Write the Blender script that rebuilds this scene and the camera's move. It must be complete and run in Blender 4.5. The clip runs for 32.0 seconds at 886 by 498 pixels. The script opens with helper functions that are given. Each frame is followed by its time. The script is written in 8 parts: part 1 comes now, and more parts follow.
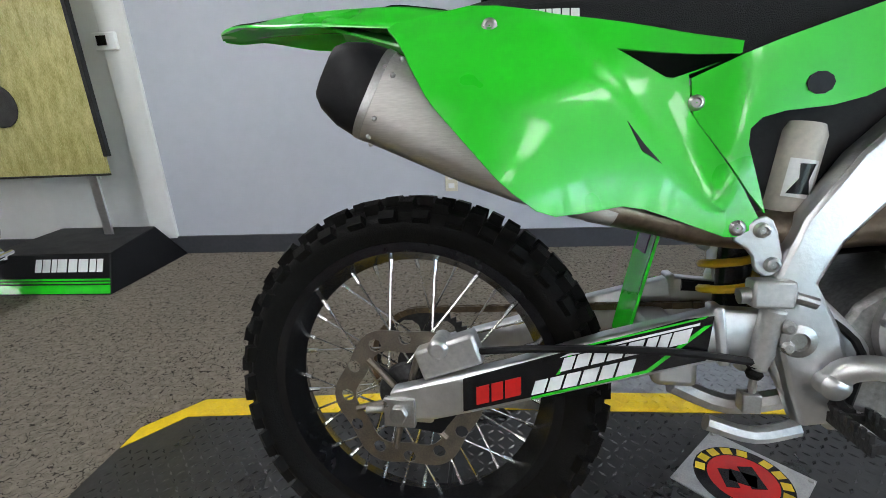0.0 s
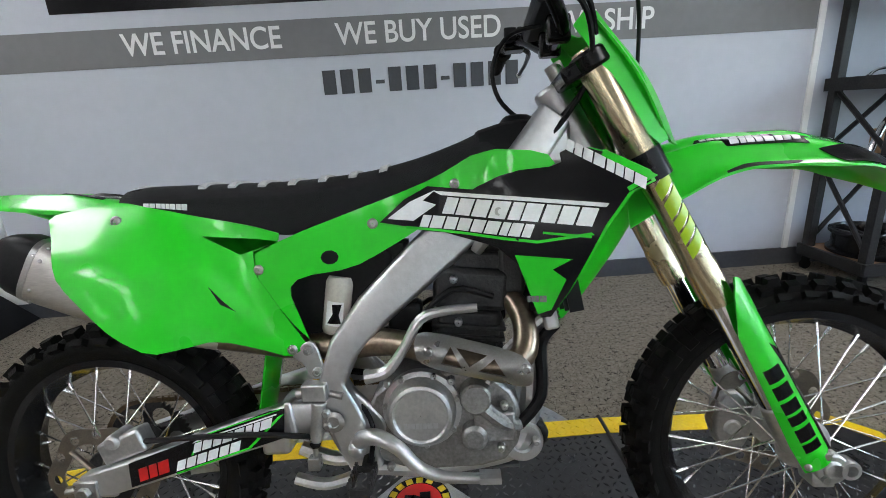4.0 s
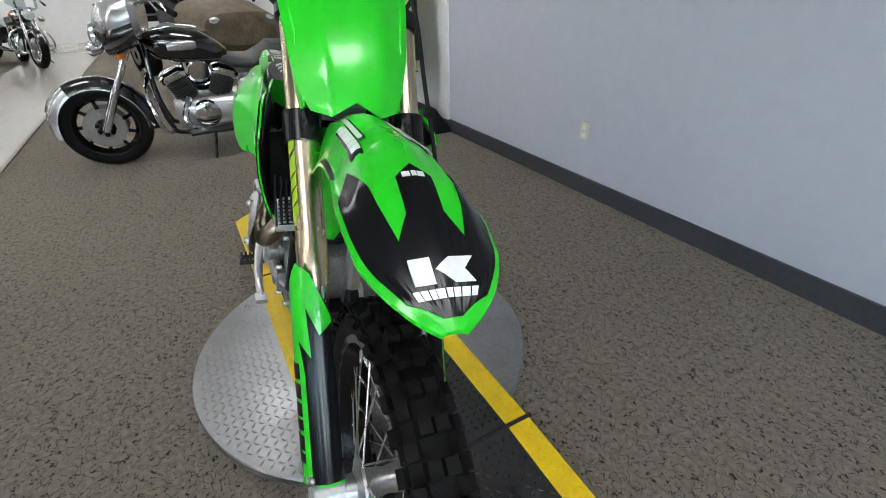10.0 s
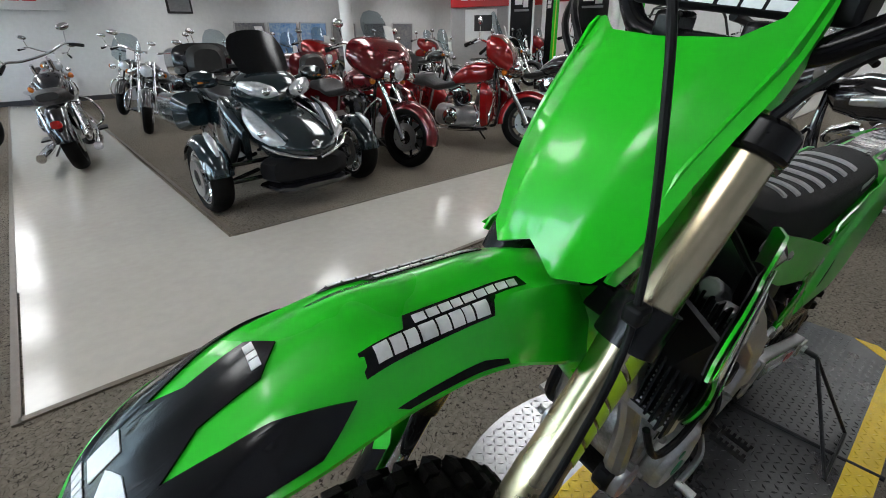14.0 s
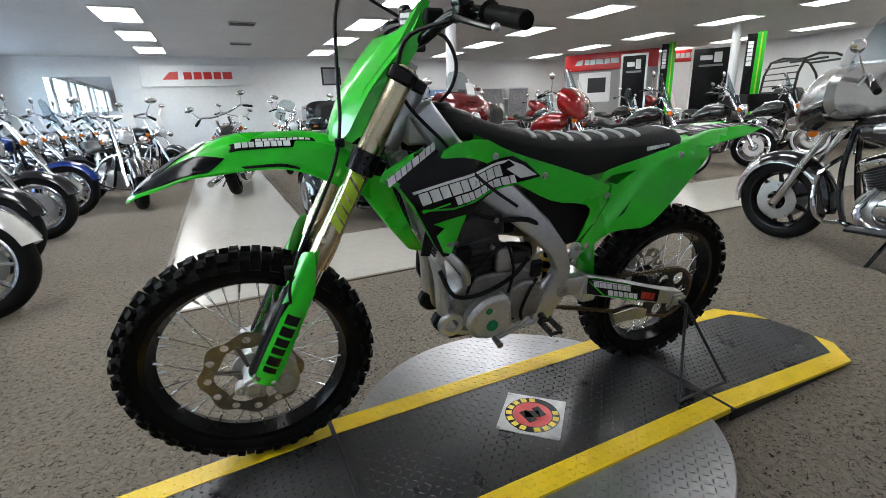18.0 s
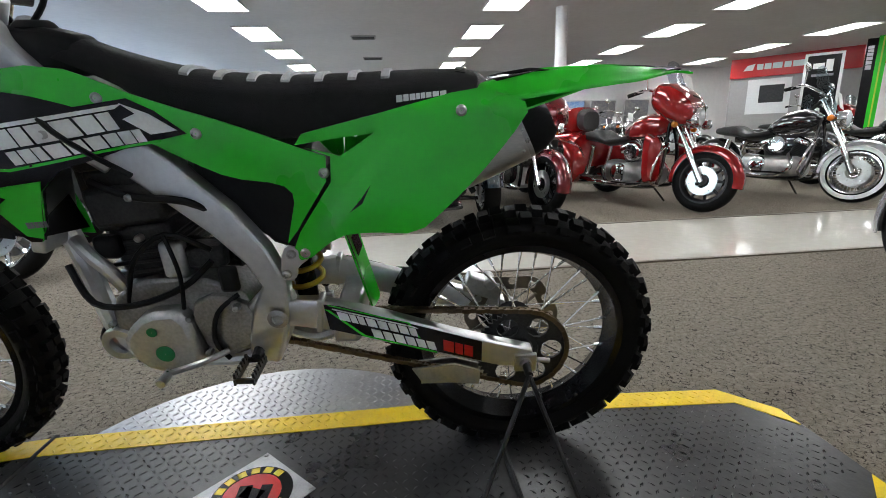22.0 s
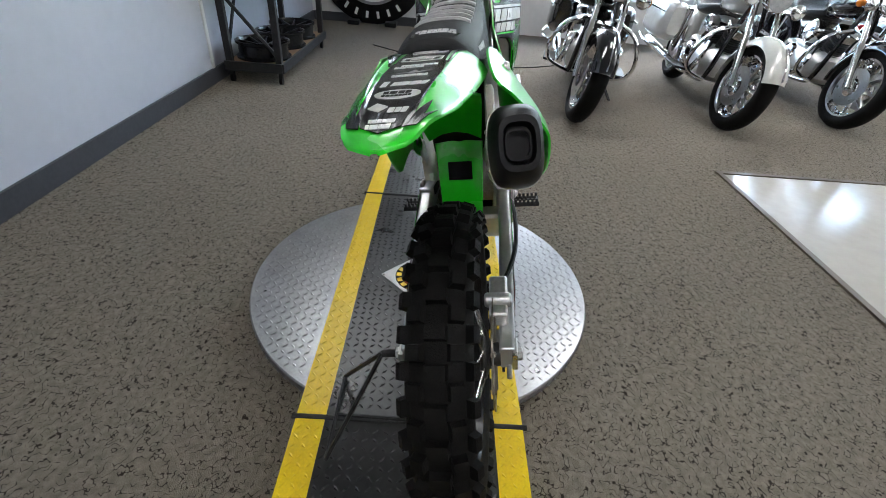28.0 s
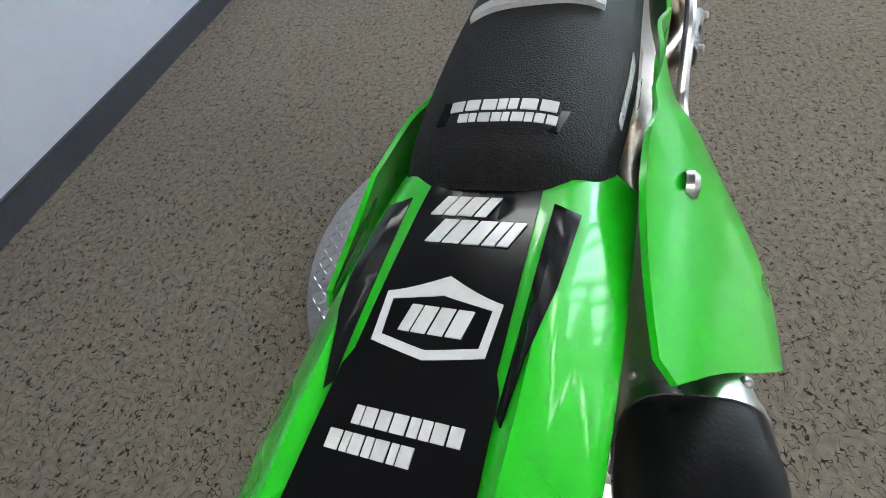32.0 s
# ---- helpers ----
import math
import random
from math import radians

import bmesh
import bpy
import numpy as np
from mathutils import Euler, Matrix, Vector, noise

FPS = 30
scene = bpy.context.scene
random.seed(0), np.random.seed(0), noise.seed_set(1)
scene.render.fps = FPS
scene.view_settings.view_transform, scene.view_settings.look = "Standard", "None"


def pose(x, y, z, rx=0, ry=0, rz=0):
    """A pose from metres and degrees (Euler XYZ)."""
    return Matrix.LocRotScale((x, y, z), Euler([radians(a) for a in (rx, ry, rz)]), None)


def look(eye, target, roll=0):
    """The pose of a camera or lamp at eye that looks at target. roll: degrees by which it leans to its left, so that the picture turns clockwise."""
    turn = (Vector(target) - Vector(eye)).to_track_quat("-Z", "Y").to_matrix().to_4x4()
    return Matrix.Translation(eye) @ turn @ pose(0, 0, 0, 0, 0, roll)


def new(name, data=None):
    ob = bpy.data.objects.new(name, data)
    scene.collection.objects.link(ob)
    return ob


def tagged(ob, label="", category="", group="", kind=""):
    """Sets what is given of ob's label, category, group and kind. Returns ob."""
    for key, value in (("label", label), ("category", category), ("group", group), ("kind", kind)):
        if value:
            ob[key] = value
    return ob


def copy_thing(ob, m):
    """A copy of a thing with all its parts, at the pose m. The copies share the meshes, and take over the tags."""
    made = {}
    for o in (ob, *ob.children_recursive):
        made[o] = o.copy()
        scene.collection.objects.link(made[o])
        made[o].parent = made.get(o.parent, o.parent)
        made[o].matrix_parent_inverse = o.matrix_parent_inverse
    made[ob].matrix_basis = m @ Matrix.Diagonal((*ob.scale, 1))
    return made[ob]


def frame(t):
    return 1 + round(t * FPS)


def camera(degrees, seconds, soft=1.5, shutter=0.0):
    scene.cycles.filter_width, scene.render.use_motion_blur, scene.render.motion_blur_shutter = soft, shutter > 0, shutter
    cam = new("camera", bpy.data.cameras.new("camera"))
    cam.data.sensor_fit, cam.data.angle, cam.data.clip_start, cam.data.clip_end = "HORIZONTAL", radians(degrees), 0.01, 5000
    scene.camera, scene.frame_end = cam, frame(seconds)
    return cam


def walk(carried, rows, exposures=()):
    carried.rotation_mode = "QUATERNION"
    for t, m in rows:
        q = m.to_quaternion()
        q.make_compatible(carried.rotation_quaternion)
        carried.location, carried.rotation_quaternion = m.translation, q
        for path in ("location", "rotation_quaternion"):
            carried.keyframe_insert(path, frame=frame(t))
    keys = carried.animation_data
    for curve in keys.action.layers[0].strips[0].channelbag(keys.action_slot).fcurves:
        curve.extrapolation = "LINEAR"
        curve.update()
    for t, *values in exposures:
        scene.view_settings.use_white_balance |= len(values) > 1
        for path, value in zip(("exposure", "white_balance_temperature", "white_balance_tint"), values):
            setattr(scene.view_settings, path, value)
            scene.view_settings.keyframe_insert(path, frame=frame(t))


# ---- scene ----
cam = camera(88.1, 32.0, 0.9)
PATH = [
    (0, (0.125, -0.673, 0.860), (-0.074, 1.214, 0.227), -2.9),
    (0.5, (0.170, -0.705, 0.978), (-0.057, 1.165, 0.306), -3.6),
    (1, (0.256, -0.737, 1.051), (0.020, 1.109, 0.319), -4.0),
    (1.5, (0.340, -0.772, 1.091), (0.122, 1.069, 0.339), -4.4),
    (2, (0.447, -0.791, 1.114), (0.271, 1.068, 0.396), -6.0),
    (2.5, (0.520, -0.793, 1.123), (0.420, 1.096, 0.474), -8.3),
    (3, (0.576, -0.806, 1.134), (0.563, 1.103, 0.537), -8.0),
    (3.5, (0.646, -0.844, 1.122), (0.685, 1.070, 0.543), -5.4),
    (5.5, (1.060, -0.984, 1.069), (1.127, 0.927, 0.482), -1.7),
    (6, (1.206, -0.868, 0.973), (1.264, 1.038, 0.370), -1.5),
    (6.5, (1.326, -0.789, 0.920), (1.358, 1.104, 0.277), -1.3),
    (7, (1.465, -0.751, 0.865), (1.339, 1.118, 0.163), -0.5),
    (8, (1.722, -0.654, 0.927), (1.117, 1.052, 0.076), -0.0),
    (8.5, (1.860, -0.557, 0.933), (0.870, 0.992, 0.143), 0.1),
    (9, (1.963, -0.434, 1.025), (0.707, 0.868, 0.171), -1.0),
    (9.5, (2.009, -0.327, 1.113), (0.594, 0.734, 0.180), -1.3),
    (10, (2.003, -0.242, 1.219), (0.478, 0.576, 0.217), -1.4),
    (10.5, (1.971, -0.158, 1.268), (0.367, 0.410, 0.216), -3.0),
    (11, (1.907, -0.056, 1.297), (0.240, 0.259, 0.238), -5.1),
    (11.5, (1.854, 0.034, 1.370), (0.145, 0.118, 0.305), -4.5),
    (12, (1.861, 0.152, 1.389), (0.144, -0.130, 0.403), -4.8),
    (12.5, (1.893, 0.275, 1.417), (0.254, -0.400, 0.491), -4.4),
    (13, (1.814, 0.343, 1.372), (0.302, -0.625, 0.490), -3.4),
    (13.5, (1.701, 0.335, 1.310), (0.355, -0.875, 0.459), -2.7),
    (14, (1.589, 0.314, 1.246), (0.407, -1.067, 0.413), -1.2),
    (14.5, (1.511, 0.342, 1.231), (0.470, -1.165, 0.427), -0.7),
    (16.5, (1.664, 0.859, 1.175), (0.810, -0.843, 0.565), -1.9),
    (17, (1.685, 0.994, 1.149), (0.829, -0.715, 0.561), -2.0),
    (17.5, (1.606, 1.136, 1.132), (0.769, -0.581, 0.541), -2.1),
    (18, (1.465, 1.223, 1.071), (0.656, -0.512, 0.492), -2.3),
    (18.5, (1.297, 1.190, 1.005), (0.539, -0.575, 0.451), -2.5),
    (19, (1.194, 1.121, 0.970), (0.575, -0.711, 0.459), -2.8),
    (19.5, (1.096, 1.060, 0.965), (0.536, -0.796, 0.471), -2.8),
    (20, (0.986, 1.036, 0.953), (0.476, -0.838, 0.476), -2.9),
    (20.5, (0.842, 1.031, 0.933), (0.372, -0.856, 0.466), -2.8),
    (21, (0.651, 1.029, 0.914), (0.228, -0.871, 0.454), -2.8),
    (21.5, (0.456, 1.048, 0.899), (0.085, -0.862, 0.436), -2.7),
    (22, (0.282, 1.077, 0.867), (0.079, -0.851, 0.378), -1.8),
    (22.5, (0.119, 1.048, 0.826), (0.091, -0.886, 0.318), -1.0),
    (23, (-0.089, 1.016, 0.812), (0.125, -0.899, 0.273), 0.9),
    (23.5, (-0.279, 0.965, 0.815), (0.171, -0.900, 0.249), 2.2),
    (24, (-0.457, 0.863, 0.822), (0.262, -0.900, 0.211), 3.0),
    (24.5, (-0.587, 0.742, 0.821), (0.457, -0.833, 0.165), 3.3),
    (25, (-0.719, 0.629, 0.840), (0.678, -0.634, 0.167), 4.0),
    (25.5, (-0.780, 0.521, 0.829), (0.808, -0.485, 0.147), 4.0),
    (26, (-0.826, 0.389, 0.866), (0.850, -0.428, 0.141), 3.4),
    (26.5, (-0.864, 0.295, 0.936), (0.859, -0.322, 0.128), 3.2),
    (28.5, (-0.628, 0.093, 1.160), (0.965, 0.130, -0.048), 4.3),
    (29, (-0.568, 0.095, 1.167), (0.991, 0.161, -0.085), 3.9),
    (29.5, (-0.462, 0.098, 1.176), (1.043, 0.204, -0.137), 3.2),
    (30, (-0.387, 0.107, 1.177), (1.066, 0.257, -0.189), 2.2),
    (30.5, (-0.331, 0.108, 1.185), (1.084, 0.295, -0.216), 1.1),
    (31, (-0.269, 0.090, 1.201), (1.049, 0.351, -0.280), -1.6),
    (31.5, (-0.200, 0.088, 1.196), (1.018, 0.398, -0.360), -4.5),
    (32, (-0.103, 0.098, 1.175), (1.027, 0.451, -0.438), -7.6),
]
EXPOSE = [(0.0, 0.76), (2.0, 0.58), (3.0, 0.6), (6.0, 0.7), (7.0, 0.83), (8.0, 0.84), (9.0, 0.62), (10.0, 0.55), (12.0, 0.4), (13.0, 0.29), (14.0, 0.15), (14.5, 0.16), (17.0, 0.55), (19.0, 0.78), (21.0, 0.72), (23.0, 0.93), (24.2, 0.93), (25.0, 0.82), (26.0, 0.62), (30.0, 0.78), (32.0, 0.9)]
walk(cam, [(t, look(e, g, r)) for t, e, g, r in PATH], EXPOSE)

# ---- world and large lights ----
world = bpy.data.worlds.new("world")
scene.world = world
world.use_nodes = True
wn = world.node_tree.nodes
sky = wn.new("ShaderNodeTexSky")
sky.sky_type = "NISHITA"
sky.sun_disc = False
sky.sun_elevation, sky.sun_rotation = radians(40), radians(100)
world.node_tree.links.new(sky.outputs["Color"], wn["Background"].inputs["Color"])
wn["Background"].inputs["Strength"].default_value = 1.3
sun = new("sun", bpy.data.lights.new("sun", "SUN"))
sun.data.energy, sun.data.angle, sun.data.color = 1.0, radians(12), (1.0, 0.97, 0.93)
sun.matrix_world = look((20, 6, 18), (0, 0, 0))
LAMP = 8.6      # strength of the ceiling panels

# ---- materials ----


def mat(name, col, rough=0.5, metal=0.0, col2=None, scale=8.0, detail=4.0, mix=0.5, bump=0.0, bscale=None,
        coat=0.0, rvar=0.0, aniso=(1, 1, 1), emit=None, strength=0.0, alpha=None, spec=0.5, obj=0.0):
    """A procedural surface: two-scale noise between two colours, roughness variation and fine relief."""
    m = bpy.data.materials.new(name)
    m.use_nodes = True
    n, l = m.node_tree.nodes, m.node_tree.links
    p = n["Principled BSDF"]
    p.inputs["Roughness"].default_value, p.inputs["Metallic"].default_value = rough, metal
    p.inputs["Base Color"].default_value = (*col, 1)
    p.inputs["Coat Weight"].default_value = coat
    p.inputs["Coat Roughness"].default_value = 0.06
    p.inputs["Specular IOR Level"].default_value = spec
    co, mp = n.new("ShaderNodeTexCoord"), n.new("ShaderNodeMapping")
    mp.inputs["Scale"].default_value = aniso
    l.new(co.outputs["Object"], mp.inputs["Vector"])
    if col2 is not None:
        a, b = n.new("ShaderNodeTexNoise"), n.new("ShaderNodeTexNoise")
        a.inputs["Scale"].default_value, b.inputs["Scale"].default_value = scale, scale * 9.7
        a.inputs["Detail"].default_value = detail
        l.new(mp.outputs[0], a.inputs["Vector"]), l.new(mp.outputs[0], b.inputs["Vector"])
        add = n.new("ShaderNodeMix")
        add.inputs["Factor"].default_value = mix
        l.new(a.outputs["Fac"], add.inputs[2]), l.new(b.outputs["Fac"], add.inputs[3])
        ramp = n.new("ShaderNodeValToRGB")
        ramp.color_ramp.elements[0].position, ramp.color_ramp.elements[1].position = 0.35, 0.65
        ramp.color_ramp.elements[0].color, ramp.color_ramp.elements[1].color = (*col, 1), (*col2, 1)
        l.new(add.outputs[0], ramp.inputs["Fac"]), l.new(ramp.outputs["Color"], p.inputs["Base Color"])
        if rvar:
            mr = n.new("ShaderNodeMapRange")
            mr.inputs["To Min"].default_value, mr.inputs["To Max"].default_value = max(0.02, rough - rvar), rough + rvar
            l.new(a.outputs["Fac"], mr.inputs["Value"]), l.new(mr.outputs[0], p.inputs["Roughness"])
    if bump:
        t, bp = n.new("ShaderNodeTexNoise"), n.new("ShaderNodeBump")
        t.inputs["Scale"].default_value, t.inputs["Detail"].default_value = bscale or scale * 20, 3
        bp.inputs["Strength"].default_value, bp.inputs["Distance"].default_value = bump, 0.01
        l.new(mp.outputs[0], t.inputs["Vector"]), l.new(t.outputs["Fac"], bp.inputs["Height"]), l.new(bp.outputs[0], p.inputs["Normal"])
    if emit is not None:
        p.inputs["Emission Color"].default_value, p.inputs["Emission Strength"].default_value = (*emit, 1), strength
    return m


def glass(name, tint=(0.9, 0.95, 0.95), rough=0.02):
    m = bpy.data.materials.new(name)
    m.use_nodes = True
    n, l = m.node_tree.nodes, m.node_tree.links
    for x in list(n):
        n.remove(x)
    out, mixn = n.new("ShaderNodeOutputMaterial"), n.new("ShaderNodeMixShader")
    tr, gl = n.new("ShaderNodeBsdfTransparent"), n.new("ShaderNodeBsdfGlossy")
    tr.inputs[0].default_value, gl.inputs["Roughness"].default_value = (*tint, 1), rough
    mixn.inputs[0].default_value = 0.06
    l.new(tr.outputs[0], mixn.inputs[1]), l.new(gl.outputs[0], mixn.inputs[2])
    l.new(mixn.outputs[0], out.inputs[0])
    return m


GREEN = mat("green_plastic", (0.012, 0.52, 0.012), 0.28, col2=(0.015, 0.58, 0.014), scale=3, coat=0.5, rvar=0.06, bump=0.02, bscale=60)
GREEN2 = mat("green_sticker", (0.02, 0.52, 0.02), 0.22, col2=(0.02, 0.58, 0.02), scale=5, coat=0.5)
BLACKP = mat("black_plastic", (0.005, 0.005, 0.006), 0.42, col2=(0.01, 0.01, 0.011), scale=12, rvar=0.1, bump=0.05, bscale=400, spec=0.16)
BLACKG = mat("black_sticker", (0.003, 0.003, 0.004), 0.2, col2=(0.006, 0.006, 0.007), scale=6, coat=0.05, rvar=0.05, spec=0.25)
WHITEV = mat("white_sticker", (0.78, 0.78, 0.78), 0.25, col2=(0.7, 0.7, 0.7), scale=20, coat=0.3)
GREYV = mat("grey_sticker", (0.2, 0.2, 0.21), 0.3, col2=(0.14, 0.14, 0.15), scale=20, coat=0.3)
RUBBER = mat("rubber", (0.005, 0.005, 0.005), 0.6, col2=(0.009, 0.0085, 0.008), scale=25, rvar=0.12, bump=0.25, bscale=350, spec=0.08)
GRIPPER = mat("seat_cover", (0.006, 0.006, 0.007), 0.55, col2=(0.012, 0.012, 0.013), scale=9, bump=0.5, bscale=700, spec=0.2)
RIBW = mat("seat_rib", (0.5, 0.5, 0.5), 0.6, col2=(0.38, 0.38, 0.38), scale=60, bump=0.3, bscale=500)
ALU = mat("aluminium", (0.66, 0.66, 0.67), 0.36, 1.0, col2=(0.56, 0.56, 0.57), scale=7, rvar=0.1, bump=0.06, bscale=160)
CAST = mat("cast_alloy", (0.6, 0.59, 0.58), 0.4, 0.95, col2=(0.45, 0.45, 0.45), scale=14, rvar=0.1, bump=0.06, bscale=220)
ECAST = mat("engine_casting", (0.38, 0.37, 0.36), 0.45, 0.9, col2=(0.22, 0.215, 0.21), scale=16, rvar=0.12, bump=0.08, bscale=200)
DARKC = mat("dark_casting", (0.02, 0.02, 0.021), 0.45, 0.5, col2=(0.05, 0.05, 0.05), scale=18, rvar=0.1, bump=0.15, bscale=150)
STEEL = mat("steel", (0.46, 0.46, 0.46), 0.3, 1.0, col2=(0.38, 0.37, 0.35), scale=30, rvar=0.08)
BRUSHED = mat("brushed_silencer", (0.6, 0.58, 0.55), 0.4, 1.0, col2=(0.48, 0.46, 0.44), scale=5, rvar=0.08, bump=0.08, bscale=60, aniso=(1, 12, 12))
GOLD = mat("gold_fork", (0.62, 0.53, 0.36), 0.26, 1.0, col2=(0.53, 0.45, 0.3), scale=10, rvar=0.06)
SPOKE = mat("bright_spoke", (0.85, 0.85, 0.84), 0.25, 1.0, col2=(0.75, 0.74, 0.72), scale=60)
HEAT = mat("heated_pipe", (0.34, 0.28, 0.22), 0.32, 1.0, col2=(0.2, 0.155, 0.12), scale=9, rvar=0.1)
CHROME = mat("chrome", (0.75, 0.75, 0.76), 0.08, 1.0, col2=(0.68, 0.68, 0.69), scale=6, rvar=0.03)
BLACKA = mat("black_anodised", (0.005, 0.005, 0.0055), 0.22, 0.0, col2=(0.008, 0.008, 0.009), scale=10, coat=0.05, spec=0.25)
DISC = mat("brake_steel", (0.3, 0.27, 0.22), 0.36, 1.0, col2=(0.2, 0.18, 0.16), scale=40, rvar=0.1)
CHAIN = mat("chain_steel", (0.2, 0.15, 0.09), 0.42, 1.0, col2=(0.1, 0.08, 0.06), scale=60, rvar=0.1)
YEL = mat("yellow_spring", (0.6, 0.36, 0.01), 0.35, col2=(0.5, 0.3, 0.01), scale=20)
RED = mat("red_sticker", (0.55, 0.012, 0.012), 0.3, col2=(0.48, 0.01, 0.01), scale=20)
LIME = mat("lime_sticker", (0.4, 0.6, 0.02), 0.3, col2=(0.35, 0.55, 0.02), scale=20)
BEIGE = mat("beige_reservoir", (0.5, 0.46, 0.4), 0.45, col2=(0.4, 0.37, 0.33), scale=14)
WALLG = mat("grey_wall_paint", (0.44, 0.46, 0.52), 0.6, col2=(0.47, 0.49, 0.55), scale=1.3, rvar=0.08, bump=0.04, bscale=120)
WALLW = mat("white_wall_paint", (0.66, 0.66, 0.66), 0.6, col2=(0.72, 0.72, 0.72), scale=1.2, rvar=0.08, bump=0.04, bscale=120)
STRIPE = mat("grey_wall_stripe", (0.15, 0.15, 0.155), 0.55, col2=(0.17, 0.17, 0.175), scale=2)
INK = mat("dark_wall_lettering", (0.035, 0.037, 0.045), 0.5, col2=(0.045, 0.047, 0.055), scale=10)
BASE = mat("dark_baseboard", (0.035, 0.038, 0.045), 0.5, col2=(0.05, 0.052, 0.06), scale=5, bump=0.05)
CEIL = mat("ceiling_paint", (0.6, 0.6, 0.6), 0.8, col2=(0.66, 0.66, 0.66), scale=1, bump=0.1, bscale=60)
TILE = mat("polished_floor", (0.52, 0.49, 0.43), 0.14, col2=(0.47, 0.44, 0.39), scale=1.5, rvar=0.05)
YPAINT = mat("yellow_paint", (0.86, 0.6, 0.006), 0.34, col2=(0.72, 0.48, 0.01), scale=16, rvar=0.12, bump=0.05)
BLKCOAT = mat("black_powdercoat", (0.012, 0.012, 0.013), 0.45, col2=(0.03, 0.03, 0.03), scale=14, rvar=0.12, bump=0.08, bscale=120, spec=0.2)
DECK = mat("black_deck_plate", (0.012, 0.012, 0.013), 0.3, 0.0, col2=(0.032, 0.032, 0.032), scale=5, rvar=0.12, bump=0.05, bscale=90, spec=0.5)
DECKT = mat("worn_deck_tread", (0.02, 0.02, 0.021), 0.26, 0.4, col2=(0.09, 0.09, 0.09), scale=7, rvar=0.1, spec=0.5)
TREAD = mat("bare_tread_plate", (0.44, 0.44, 0.45), 0.32, 1.0, col2=(0.33, 0.33, 0.34), scale=9, rvar=0.1, bump=0.04, bscale=80)
WOODBOX = mat("cardboard", (0.36, 0.22, 0.12), 0.8, col2=(0.3, 0.18, 0.1), scale=9, bump=0.05)
GLASS = glass("window_glass")
SHIELD = glass("windshield_glass", (0.75, 0.8, 0.82), 0.04)
LIGHTM = mat("light_diffuser", (0.9, 0.9, 0.9), 0.5, emit=(0.97, 0.99, 1.0), strength=LAMP)
LENS = mat("headlamp_lens", (0.78, 0.8, 0.82), 0.1, 0.4, col2=(0.5, 0.52, 0.55), scale=40, coat=0.8)
AMBER = mat("amber_lens", (0.6, 0.16, 0.01), 0.15, col2=(0.5, 0.12, 0.01), scale=30, coat=0.6)
REDLENS = mat("red_lens", (0.4, 0.01, 0.01), 0.15, col2=(0.3, 0.01, 0.01), scale=30, coat=0.6)


def carpet_mat():
    """Patterned loop carpet: grey-brown mottling with short dark curled strokes."""
    m = mat("loop_carpet", (0.16, 0.136, 0.107), 0.95, col2=(0.325, 0.284, 0.228), scale=50, mix=0.5, bump=0.9, bscale=380, spec=0.2)
    n, l = m.node_tree.nodes, m.node_tree.links
    p = n["Principled BSDF"]
    base = p.inputs["Base Color"].links[0].from_socket
    co = n.new("ShaderNodeTexCoord")
    warp = n.new("ShaderNodeTexNoise")
    warp.inputs["Scale"].default_value, warp.inputs["Detail"].default_value = 46, 1
    l.new(co.outputs["Object"], warp.inputs["Vector"])
    band = n.new("ShaderNodeMapRange")
    band.inputs["From Min"].default_value, band.inputs["From Max"].default_value = 0.485, 0.5
    up = n.new("ShaderNodeMath")
    up.operation = "ABSOLUTE"
    sub = n.new("ShaderNodeMath")
    sub.operation = "SUBTRACT"
    sub.inputs[1].default_value = 0.5
    l.new(warp.outputs["Fac"], sub.inputs[0]), l.new(sub.outputs[0], up.inputs[0])
    band.inputs["From Min"].default_value, band.inputs["From Max"].default_value = 0.012, 0.026
    l.new(up.outputs[0], band.inputs["Value"])
    gate, gr = n.new("ShaderNodeTexNoise"), n.new("ShaderNodeMapRange")
    gate.inputs["Scale"].default_value, gate.inputs["Detail"].default_value = 44, 2
    gr.inputs["From Min"].default_value, gr.inputs["From Max"].default_value = 0.505, 0.575
    l.new(co.outputs["Object"], gate.inputs["Vector"]), l.new(gate.outputs["Fac"], gr.inputs["Value"])
    mx = n.new("ShaderNodeMath")
    mx.operation = "MAXIMUM"
    l.new(band.outputs[0], mx.inputs[0]), l.new(gr.outputs[0], mx.inputs[1])
    big, bigr = n.new("ShaderNodeTexNoise"), n.new("ShaderNodeMapRange")
    big.inputs["Scale"].default_value, big.inputs["Detail"].default_value = 1.1, 5
    bigr.inputs["To Min"].default_value, bigr.inputs["To Max"].default_value = 0.82, 1.12
    l.new(co.outputs["Object"], big.inputs["Vector"]), l.new(big.outputs["Fac"], bigr.inputs["Value"])
    mixc = n.new("ShaderNodeMix")
    mixc.data_type = "RGBA"
    mixc.inputs[6].default_value = (0.04, 0.031, 0.024, 1)
    l.new(mx.outputs[0], mixc.inputs[0]), l.new(base, mixc.inputs[7])
    mul = n.new("ShaderNodeMix")
    mul.data_type, mul.blend_type = "RGBA", "MULTIPLY"
    mul.inputs[0].default_value = 1.0
    l.new(mixc.outputs[2], mul.inputs[6]), l.new(bigr.outputs[0], mul.inputs[7])
    l.new(mul.outputs[2], p.inputs["Base Color"])
    return m


CARPET = carpet_mat()


